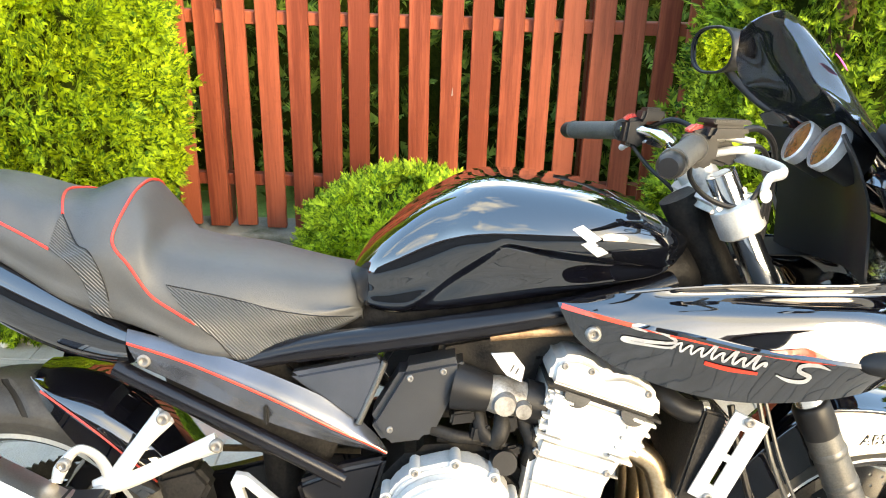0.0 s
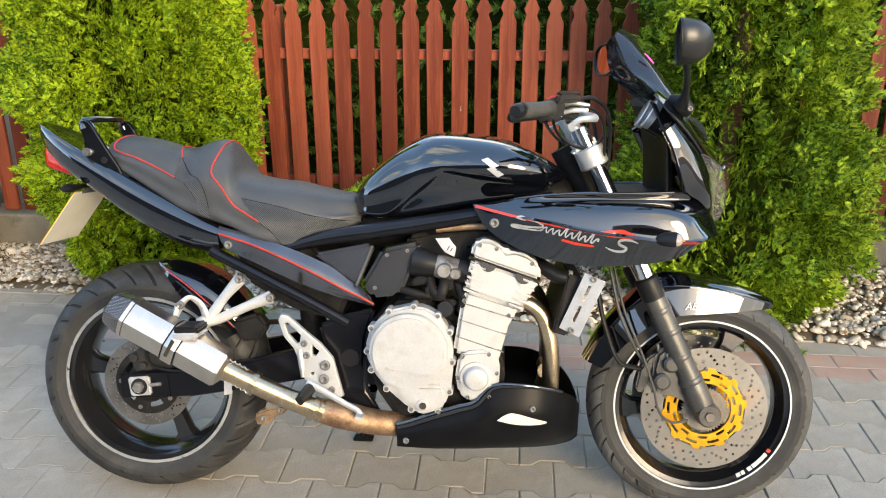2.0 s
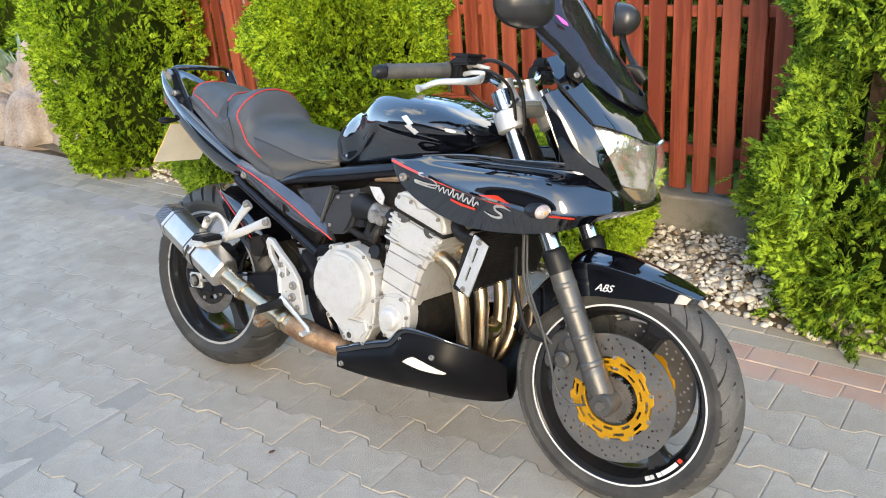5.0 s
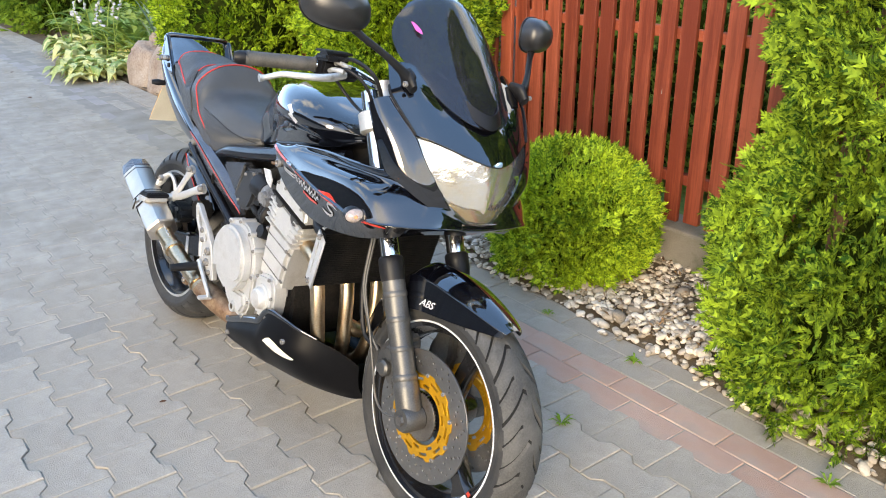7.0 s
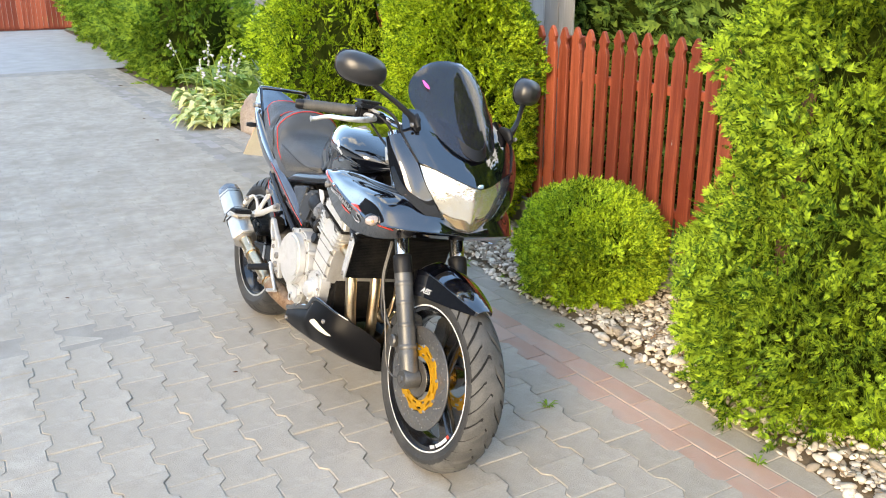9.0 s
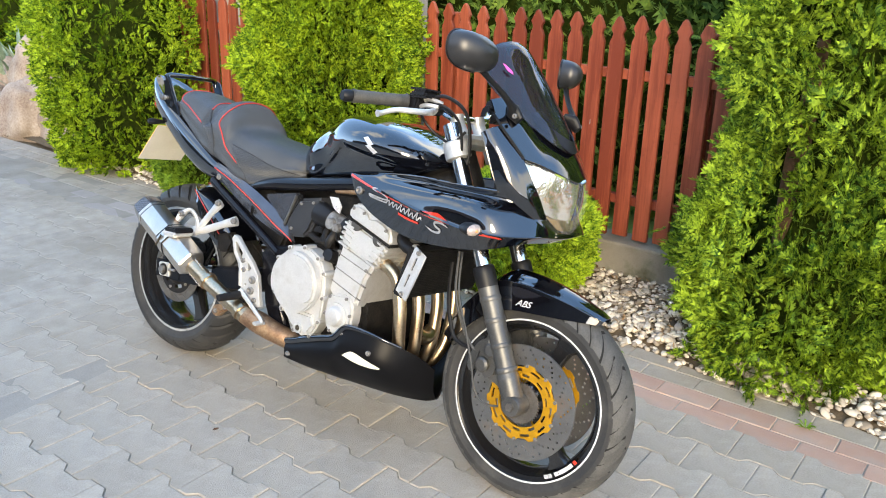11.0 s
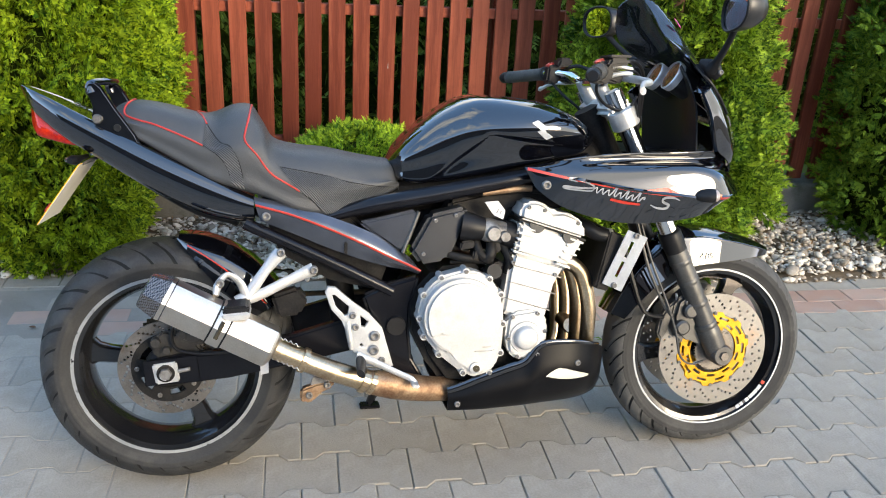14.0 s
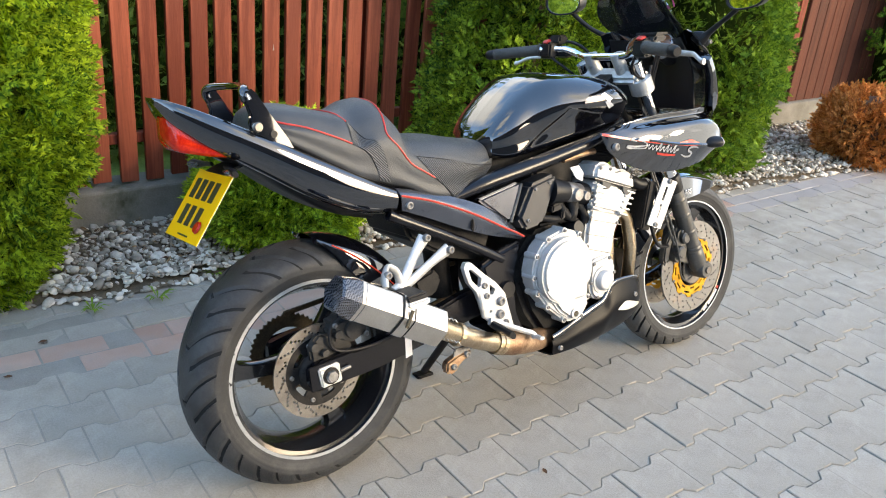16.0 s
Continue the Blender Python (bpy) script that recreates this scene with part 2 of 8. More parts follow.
def block_mesh(name, outline_fn, material):
    o0, o1 = outline_fn(0.0014), outline_fn(0.0036)
    n = len(o0)
    v = [(x, y, -0.014) for x, y in o0] + [(x, y, -0.0028) for x, y in o0] + [(x, y, 0.0) for x, y in o1]
    f = [(i, (i + 1) % n, n + (i + 1) % n, n + i) for i in range(n)] + [(n + i, n + (i + 1) % n, 2 * n + (i + 1) % n, 2 * n + i) for i in range(n)]
    f.append(tuple(range(2 * n, 3 * n)))
    f = [tuple(reversed(q)) for q in f]
    return v, f


bv, bf = block_mesh("block", block_outline, M_paver)
block_me = mesh_of("block", bv, bf, M_paver)
rng = random.Random(4)
rest_v, rest_f = [], []
near_n = 0
for r in range(-35, 5):
    y = ROW0 + r * PY
    for c in range(-58, 32):
        x = COL0 + (c + 0.5 * (r % 2)) * PX
        if not -11.5 < x < 6.0:
            continue
        z, tx, ty = rng.uniform(-0.003, 0.0015), rng.uniform(-0.6, 0.6), rng.uniform(-0.6, 0.6)
        if x < -0.9:
            z, tx, ty = z * 0.12, tx * 0.12, ty * 0.12
        m = pose(x, y, z, tx, ty, rng.uniform(-0.5, 0.5))
        if -1.25 < x < 1.75 and 0.02 < y and near_n < 240:
            near_n += 1
            ob = new("paving_block", block_me)
            ob.parent = pavement
            ob.matrix_basis = m
        else:
            k = len(rest_v)
            rest_v += [m @ Vector(p) for p in bv]
            rest_f += [tuple(i + k for i in q) for q in bf]
tagged(raw("block_field", rest_v, rest_f, M_paver_i, pavement, "grey interlocking paving blocks"), kind="stuff")


def brick_outline(lx, ly):
    def fn(g):
        return [(-lx / 2 + g, ly / 2 - g), (lx / 2 - g, ly / 2 - g), (lx / 2 - g, -ly / 2 + g), (-lx / 2 + g, -ly / 2 + g)]
    return fn


EDGE = ROW0 + 4.5 * PY   # 1.8485
rv, rf = block_mesh("edging", brick_outline(0.2, 0.098), M_red)
red_me = mesh_of("red_edging_block", rv, rf, M_red)
grey_me = mesh_of("grey_edging_block", rv, rf, M_paver)
fill_v, fill_f = block_mesh("fill", brick_outline(PX / 2, 0.03), M_paver)
far_v, far_f, far_gv, far_gf = [], [], [], []
for r in range(6):
    y = EDGE - 0.012 + 0.049 + r * 0.099
    red = r < 2
    for c in range(-55, 30):
        x = (c + 0.5 * (r % 2)) * 0.2012 + 0.03
        m = pose(x, y, rng.uniform(-0.004, 0.0), rng.uniform(-0.5, 0.5), rng.uniform(-0.5, 0.5), rng.uniform(-0.6, 0.6))
        if -1.6 < x < 2.2 and r < 5:
            ob = new("red_edging_block" if red else "grey_edging_block", red_me if red else grey_me)
            ob.parent = pavement
            ob.matrix_basis = m
        else:
            vv, ff = (far_v, far_f) if red else (far_gv, far_gf)
            k = len(vv)
            vv += [m @ Vector(p) for p in rv]
            ff += [tuple(i + k for i in q) for q in rf]
tagged(raw("red_band_far", far_v, far_f, M_red_far, pavement, "red paving band further along the drive"), kind="stuff")
tagged(raw("grey_band_far", far_gv, far_gf, M_paver_i, pavement, "grey edging blocks further along the drive"), kind="stuff")


# ---- planting bed and pebbles ----
def bed_edge(x):
    return 2.235 - 0.062 * x + 0.018 * math.sin(3.1 * x) + 0.012 * math.sin(9.7 * x + 1)


bedv, bedf = [], []
xs = np.linspace(-4.8, 6.4, 113)
for i, x in enumerate(xs):
    for j, k in enumerate((0.0, 0.06, 0.3, 0.65, 1.0)):
        y = bed_edge(x) + k * (2.93 - bed_edge(x))
        z = (0.002, 0.012, 0.022, 0.03, 0.035)[j] + 0.012 * noise.noise((x * 3, y * 3, 0))
        bedv.append((x, y, z))
    if i:
        for j in range(4):
            a = (i - 1) * 5 + j
            bedf.append((a, a + 5, a + 6, a + 1))
bed = raw("planting_bed", bedv, bedf, M_soil, None, "", True)
tagged(bed, "narrow strip of brown soil along the fence", "flower bed", kind="structure")

ico = bmesh.new()
bmesh.ops.create_icosphere(ico, subdivisions=2, radius=1.0)
ico_v = np.array([v.co[:] for v in ico.verts])
ico_f = np.array([[v.index for v in f.verts] for f in ico.faces])
ico.free()
ico = bmesh.new()
bmesh.ops.create_icosphere(ico, subdivisions=1, radius=1.0)
ico1_v = np.array([v.co[:] for v in ico.verts])
ico1_f = np.array([[v.index for v in f.verts] for f in ico.faces])
ico.free()


def pebble_field(count, area, seed):
    rs = np.random.RandomState(seed)
    V, F, total = [], [], 0
    for i in range(count):
        x, y = area(rs)
        s = rs.lognormal(math.log(0.0100), 0.33)
        dims = np.array([s * rs.uniform(0.9, 1.5), s * rs.uniform(0.75, 1.1), s * rs.uniform(0.45, 0.75)])
        near = y < bed_edge(x) + 0.22 and -1.6 < x < 2.4
        iv, jf = (ico_v, ico_f) if near else (ico1_v, ico1_f)
        w = iv * (1 + 0.10 * np.sin(iv[:, [1, 2, 0]] * rs.uniform(1.5, 3, 3) + rs.uniform(0, 6, 3)))
        e = Euler((rs.uniform(-0.5, 0.5), rs.uniform(-0.5, 0.5), rs.uniform(0, 6.3))).to_matrix()
        w = (w * dims) @ np.array(e).T
        base = 0.018 + 0.02 * rs.rand() if y > bed_edge(x) + 0.03 else 0.002
        w = w + (x, y, base + dims[2] * 0.55)
        F.append(jf + total)
        V.append(w)
        total += len(iv)
    return np.concatenate(V), np.concatenate(F)


def bed_area(rs):
    x = rs.uniform(-3.6, 4.6)
    y0 = bed_edge(x) - (0.03 if rs.rand() < 0.12 else 0.0)
    return x, y0 + (2.85 - y0) * rs.rand()


pv, pf = pebble_field(19500, bed_area, 3)
pebbles = raw("pebbles", pv, pf, M_pebble, None, "", True)
tagged(pebbles, "rounded beige and grey pebbles covering the bed", "gravel", kind="stuff")

# dry scraps of leaf and twig among the pebbles
rs_l = np.random.RandomState(6)
lv, lf = [], []
for _ in range(2600):
    x = rs_l.uniform(-2.6, 4.6)
    y = bed_edge(x) + 0.02 + (2.84 - bed_edge(x)) * rs_l.rand() ** 0.8
    m = pose(x, y, 0.040 + 0.012 * rs_l.rand(), rs_l.uniform(-30, 30), rs_l.uniform(-30, 30), rs_l.uniform(0, 360))
    a, b = rs_l.uniform(0.006, 0.020), rs_l.uniform(0.0015, 0.006)
    k = len(lv)
    lv += [m @ Vector(p) for p in ((-a, 0, 0), (0, -b, 0.002), (a, 0, 0), (0, b, 0.002))]
    lf.append((k, k + 1, k + 2, k + 3))
litter = raw("leaf_litter", lv, lf, M_litter)
tagged(litter, "dry brown scraps of leaf among the pebbles", "leaf litter", kind="stuff")

# ---- fence ----
fence = thing("picket_fence", "red-brown stained wooden picket fence on concrete", "fence", Matrix.Translation((0, 2.89, 0)))
PIT, PW = 0.1042, 0.072
prof = [(-PW / 2, 0), (-PW / 2, 0.895), (-PW / 2 + 0.013, 0.925), (-PW / 2 + 0.013, 0.935), (-PW / 2 + 0.002, 0.955), (-0.012, 1.0), (0, 1.012)]
prof = prof + [(-x, z) for x, z in reversed(prof[:-1])]
bm = bmesh.new()
vs = [bm.verts.new((x, -0.011, z)) for x, z in prof]
face = bm.faces.new(vs)
ext = bmesh.ops.extrude_face_region(bm, geom=[face])
bmesh.ops.translate(bm, verts=[g for g in ext["geom"] if isinstance(g, bmesh.types.BMVert)], vec=(0, 0.022, 0))
bmesh.ops.recalc_face_normals(bm, faces=bm.faces)
bmesh.ops.bevel(bm, geom=[e for e in bm.edges if e.calc_face_angle(0) > 1.0], offset=0.0025, segments=1, affect="EDGES")
picket_me = bpy.data.meshes.new("picket")
bm.to_mesh(picket_me)
bm.free()
picket_me.materials.append(M_fence)
rng = random.Random(8)
for k in range(-43, 58):
    if 4.0 < k * PIT < 5.2:
        continue
    ob = new("picket", picket_me)
    ob.parent = fence
    ob.matrix_basis = pose(k * PIT + 0.004 + rng.uniform(-0.004, 0.004), rng.uniform(-0.002, 0.002), 0.2 + rng.uniform(-0.006, 0.006), 0, rng.uniform(-0.35, 0.35), 0)
for z in (0.375, 0.955):
    part("rail", box_bm(-4.55, 6.0, 0.014, 0.05, z - 0.022, z + 0.022, 0.003), M_fence, fence)
for x in (-4.4, -2.95, -0.835, 0.52, 2.75, 4.9):
    part("post", box_bm(x - 0.035, x + 0.035, 0.052, 0.12, 0.1, 1.16, 0.005), M_fence, fence)
for k in range(11):
    part("board", box_bm(4.04 + 0.107 * k, 4.141 + 0.107 * k, -0.012, 0.012, 0.17 + 0.006 * math.sin(k * 4.1), 1.20 + 0.012 * math.sin(k * 2.7), 0.003), M_darkboard, fence, "close-set brown board, coloured darker for shade")
raw("bare_scratch", [(0.013, -0.0145, 0.713), (0.019, -0.0145, 0.715), (0.017, -0.0145, 0.743)], [(0, 1, 2)], M_greyboard, fence, "pale scratch in the stain")
part("plinth", box_bm(-4.6, 6.1, -0.055, 0.13, -0.05, 0.185, 0.012, 2), M_concrete, fence, "stained concrete plinth")

# ---- vegetation ----
def spray_mesh(base, out, L, rs, leaflets=8, flat=None):
    """Flat feathery fronds of small scale leaves at each base point, pointing along out."""
    n = len(base)
    side = np.cross(out, rs.normal(size=(n, 3)) if flat is None else flat)
    side /= np.linalg.norm(side, axis=1)[:, None] + 1e-9
    nor = np.cross(out, side)
    bend = rs.uniform(-0.25, 0.25, n)[:, None]
    V = np.empty((n, leaflets, 3, 3))
    for q in range(leaflets):
        last = q == leaflets - 1
        t = 0.08 + 0.12 * q
        a = (0.0 if last else 0.72 * (1 if q % 2 else -1)) + rs.uniform(-0.15, 0.15, n)
        d = out * np.cos(a)[:, None] + side * np.sin(a)[:, None]
        p = -out * np.sin(a)[:, None] + side * np.cos(a)[:, None]
        ll = (L * rs.uniform(0.75, 1.1, n) * (0.48 - 0.20 * t))[:, None]
        o = base + out * (L * t * 0.8)[:, None] + nor * (bend * (L * t * t)[:, None])
        V[:, q, 0] = o - p * ll * 0.25
        V[:, q, 1] = o + p * ll * 0.25
        V[:, q, 2] = o + d * ll + nor * (bend * ll * 0.5)
    idx = np.arange(n * leaflets * 3).reshape(-1, 3)
    return V.reshape(-1, 3), idx


def lumps(p, seed, size):
    return np.array([noise.noise((q[0] / size + seed * 7.3, q[1] / size, q[2] / size)) for q in p])


def crown(profile, height, count, leaf, seed, rough=0.12, size=0.22, z0=0.03, inner=0.36, up=0.45, gap=None):
    """Points over a body of revolution, pushed in and out by clumps; returns a foliage mesh."""
    rs = np.random.RandomState(seed)
    fan = 7
    tufts = count // fan
    zs = np.linspace(0, 1, 60)
    rr = np.array([profile(z) for z in zs])
    cdf = np.cumsum(rr + 0.03)
    cdf = cdf / cdf[-1]
    z = np.interp(rs.rand(tufts), cdf, zs)
    th = rs.uniform(0, 2 * math.pi, tufts)
    r = np.interp(z, zs, rr)
    slope = np.interp(z, zs, np.gradient(rr, zs * height))
    dirs = np.stack([np.cos(th), np.sin(th), np.zeros(tufts)], 1)
    p = dirs * r[:, None]
    p[:, 2] = z0 + z * height
    l1, l2, l3 = lumps(p, seed, size), lumps(p, seed + 3, size * 0.42), lumps(p * np.array([1, 1, 0.55]), seed + 5, size * 0.2)
    depth = np.where(rs.rand(tufts) < inner, rs.uniform(0.05, 0.3 if inner < 0.5 else 0.7, tufts), rs.uniform(0, 0.06, tufts))
    k = 1 + rough * 1.6 * l1 + rough * 1.0 * l2 + (0.03 + rough * 0.6) * l3 - depth
    p[:, :2] *= k[:, None]
    if gap is not None:
        keep = gap(p)
        p, dirs, slope = p[keep], dirs[keep], slope[keep]
    out = dirs.copy()
    out[:, 2] = -slope
    out /= np.linalg.norm(out, axis=1)[:, None]
    out = out + rs.normal(scale=0.40, size=out.shape)
    out[:, 2] += up
    out /= np.linalg.norm(out, axis=1)[:, None]
    # each tuft is a flat fan of sprays that spring from one point further in
    wide = np.cross(out, np.cross(dirs, (0.0, 0.0, 1.0)) + rs.normal(scale=0.75, size=out.shape))
    wide /= np.linalg.norm(wide, axis=1)[:, None]
    grow = leaf * rs.uniform(0.75, 1.3, len(p))
    base, way, reach, flat = [], [], [], []
    for q in range(fan):
        a = (q / (fan - 1) - 0.5) * 1.9 + rs.uniform(-0.18, 0.18, len(p))
        d = out * np.cos(a)[:, None] + wide * np.sin(a)[:, None] + rs.normal(scale=0.14, size=out.shape)
        d /= np.linalg.norm(d, axis=1)[:, None]
        base.append(p - out * (0.65 * grow)[:, None] + d * (grow * rs.uniform(0.25, 0.75, len(p)))[:, None])
        way.append(d)
        reach.append(grow * rs.uniform(0.6, 0.95, len(p)) * (1 - 0.25 * abs(q / (fan - 1) - 0.5)))
        flat.append(np.cross(out, wide) + rs.normal(scale=0.25, size=out.shape))
    return spray_mesh(np.concatenate(base), np.concatenate(way), np.concatenate(reach), rs, flat=np.concatenate(flat))


# solid dark filler added inside a crown, in place of its inner shade
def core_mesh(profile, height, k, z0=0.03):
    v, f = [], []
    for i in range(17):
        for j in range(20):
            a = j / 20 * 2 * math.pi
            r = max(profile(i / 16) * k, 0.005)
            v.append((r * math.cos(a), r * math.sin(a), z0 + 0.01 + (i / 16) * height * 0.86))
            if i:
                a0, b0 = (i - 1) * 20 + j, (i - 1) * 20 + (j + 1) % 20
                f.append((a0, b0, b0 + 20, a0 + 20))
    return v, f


def shrub(name, label, category, x, y, profile, height, count, leaf, material, seed, group="", trunk=0.035, core=0.72, core_mat=None, **kw):
    t = thing(name, label, category, Matrix.Translation((x, y, 0)), group)
    v, f = crown(profile, height, count, leaf, seed, **kw)
    crown_ob = raw("crown", v, f, material, t)
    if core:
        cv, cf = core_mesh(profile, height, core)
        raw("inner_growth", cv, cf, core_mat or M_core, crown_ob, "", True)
    bm = bmesh.new()
    bmesh.ops.create_cone(bm, segments=10, radius1=trunk, radius2=trunk * 0.35, depth=height * 0.85, cap_ends=True, matrix=Matrix.Translation((0, 0, height * 0.425 - 0.01)))
    for vert in bm.verts:
        vert.co.x += 0.02 * math.sin(vert.co.z * 5)
    part("trunk", bm, M_bark, t, "reddish-brown bark trunk", True)
    return t


def ogive(r0, zmax=0.35, base=0.6):
    def fn(z):
        if z < zmax:
            return r0 * (base + (1 - base) * math.sin(z / zmax * math.pi / 2))
        return r0 * max(0.0, 1 - ((z - zmax) / (1 - zmax)) ** 1.9)
    return fn


def globe(r0):
    def fn(z):
        return r0 * max(0.0, 1 - (abs(z - 0.42) / 0.58) ** 2.4) ** 0.5
    return fn


def ragged(z):
    """A wide skirt below, a narrower open column above."""
    if z < 0.16:
        return 0.40 + 0.09 * math.sin(z / 0.16 * math.pi / 2)
    if z < 0.36:
        return 0.49 - 0.13 * (z - 0.16) / 0.20
    return 0.36 + 0.03 * math.sin((z - 0.36) * 12) - 0.25 * max(0.0, z - 0.7)


def trunk_gap(p):
    """A bare window in the foliage towards the drive, where the trunk shows."""
    front = p[:, 1] < 0.05
    near = ((p[:, 0] + 0.10) / 0.075) ** 2 + ((p[:, 2] - 0.80) / 0.13) ** 2 < 0.7 + 0.6 * np.sin(p[:, 2] * 90 + p[:, 0] * 40)
    return ~(front & near)


def tube_limb(a, b, c, r0, r1):
    """A bent tapered limb through three points."""
    bm = bmesh.new()
    rings = []
    for k in range(9):
        t = k / 8
        p = Vector(a) * (1 - t) ** 2 + Vector(b) * 2 * t * (1 - t) + Vector(c) * t * t
        r = r0 + (r1 - r0) * t
        rings.append([bm.verts.new((p.x + r * (1 + 0.15 * math.sin(3 * q + 5 * t)) * math.cos(q), p.y + r * math.sin(q), p.z)) for q in (2 * math.pi * j / 12 for j in range(12))])
    for lo, hi in zip(rings[:-1], rings[1:]):
        for j in range(12):
            bm.faces.new((lo[j], lo[(j + 1) % 12], hi[(j + 1) % 12], hi[j]))
    return bm


TH = "clipped conifers along the fence"
shrub("thuja", "dense golden-green clipped thuja beside the fence", "conifer", -1.31, 2.53, ogive(0.445, 0.33, 0.52), 2.3, 58000, 0.058, M_thuja, 1, TH, rough=0.13, size=0.20)
shrub("thuja", "dense green thuja cone beside a rockery", "conifer", -3.35, 2.66, ogive(0.58, 0.3, 0.75), 2.2, 20000, 0.066, M_thuja, 2, TH, rough=0.08)
shrub("thuja", "tall ragged golden thuja with its trunk showing", "conifer", 1.17, 2.56, ragged, 2.4, 50000, 0.062, M_thuja_c, 5, TH, rough=0.20, size=0.26, core=0.52, inner=0.45, trunk=0.05, gap=trunk_gap)
bm = tube_limb((1.07, 2.40, 0.42), (1.06, 2.36, 0.80), (1.10, 2.40, 1.22), 0.045, 0.030)
tagged(part("bare_limb", bm, M_bark, None, "", True), "bare reddish-brown thuja limb in a gap of the foliage", "branch")
shrub("thuja", "broad dark green thuja beside the fence", "conifer", 2.60, 2.64, ogive(0.475, 0.3, 0.90), 2.3, 22000, 0.066, M_thuja_g, 7, TH, rough=0.12)
shrub("thuja", "dark green thuja behind the dead bush", "conifer", 5.45, 2.66, ogive(0.6, 0.3, 0.7), 2.2, 6000, 0.08, M_thuja_g, 8, TH)
shrub("globe_thuja", "low bright green globe thuja on the pebbles", "shrub", -0.112, 2.52, globe(0.338), 0.51, 21000, 0.050, M_globe, 9, rough=0.10, size=0.14, up=0.6)
shrub("globe_thuja", "small deep green globe thuja on the pebbles", "shrub", -2.42, 2.5, globe(0.275), 0.47, 9000, 0.045, M_thuja_g, 10, rough=0.08, size=0.14, up=0.6)
shrub("dead_globe_thuja", "dried orange-brown globe thuja", "shrub", 3.80, 2.13, globe(0.31), 0.45, 8000, 0.058, M_dead, 11, rough=0.12, size=0.14, core_mat=M_core_dead)


def hedge_mesh(x0, x1, y0, y1, h, count, leaf, seed):
    rs = np.random.RandomState(seed)
    p = np.stack([rs.uniform(x0, x1, count), rs.uniform(y0, y0 + 0.25, count), rs.uniform(0, h, count)], 1)
    top = rs.rand(count) < 0.2
    p[top, 2], p[top, 1] = h, rs.uniform(y0, y1, top.sum())
    p[:, 1] += 0.22 * lumps(p, seed, 0.5)
    p[:, 2] += 0.12 * lumps(p, seed + 2, 0.6)
    out = np.tile((0.0, -0.8, 0.4), (count, 1)) + rs.normal(scale=0.5, size=(count, 3))
    out /= np.linalg.norm(out, axis=1)[:, None]
    return spray_mesh(p, out, leaf * rs.uniform(0.7, 1.3, count), rs)


hv, hf = hedge_mesh(-6.5, 7.0, 3.6, 4.6, 1.75, 14000, 0.11, 20)
hedge = raw("hedge", hv, hf, M_hedge)
tagged(hedge, "dark green conifer hedge behind the fence", "hedge", kind="stuff")
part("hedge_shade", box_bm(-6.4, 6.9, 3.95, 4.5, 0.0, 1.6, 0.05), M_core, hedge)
lawn = raw("lawn", [(-30, 3.02, 0.04), (30, 3.02, 0.06), (30, 60, 0.06), (-30, 60, 0.06)], [(0, 1, 2, 3)], M_grass)
tagged(lawn, "grass behind the fence", "lawn", kind="structure")

# ---- far end of the drive ----
def boards(name, label, category, x0, x1, y, z0, z1, w, material, along="x"):
    t = thing(name, label, category)
    n = int((x1 - x0) / w)
    rb = random.Random(len(name))
    me = None
    for i in range(n):
        if me is None:
            bm = box_bm(-w / 2 + 0.004, w / 2 - 0.004, -0.011, 0.011, 0, z1 - z0, 0.003)
            me = bpy.data.meshes.new("board")
            bm.to_mesh(me)
            bm.free()
            me.materials.append(material)
        ob = new("board", me)
        ob.parent = t
        p = x0 + (i + 0.5) * w
        ob.matrix_basis = pose(p, y + rb.uniform(-0.003, 0.003), z0 + rb.uniform(-0.01, 0.01)) if along == "x" else pose(y + rb.uniform(-0.003, 0.003), p, z0 + rb.uniform(-0.01, 0.01), 0, 0, 90)
    return t


boards("board_wall", "weathered grey plank wall behind the fence", "wall", -4.4, -1.32, 3.34, 0.0, 2.3, 0.14, M_greyboard)
gate = boards("drive_gate", "red-brown stained wooden gate across the drive", "gate", -6.5, 3.9, -22.8, 0.06, 1.5, 0.12, M_fence, "y")
part("gate_rail", box_bm(-22.86, -22.82, -6.5, 3.9, 0.02, 0.12, 0.01), M_fence, gate)

for i, (x, y, r, h) in enumerate(((-9.6, 3.15, 0.85, 1.9), (-11.4, 3.3, 0.95, 2.1), (-13.4, 3.45, 1.0, 2.1), (-15.6, 3.6, 1.05, 2.2), (-18.0, 3.7, 1.1, 2.2), (-20.5, 3.9, 1.1, 2.2))):
    shrub("hedge_conifer", "broad green conifer bush along the drive", "conifer", x, y, ogive(r, 0.35, 0.75), h, 3000, 0.20, M_thuja_g, 40 + i, "conifers along the drive", rough=0.12, size=0.4, up=0.1)


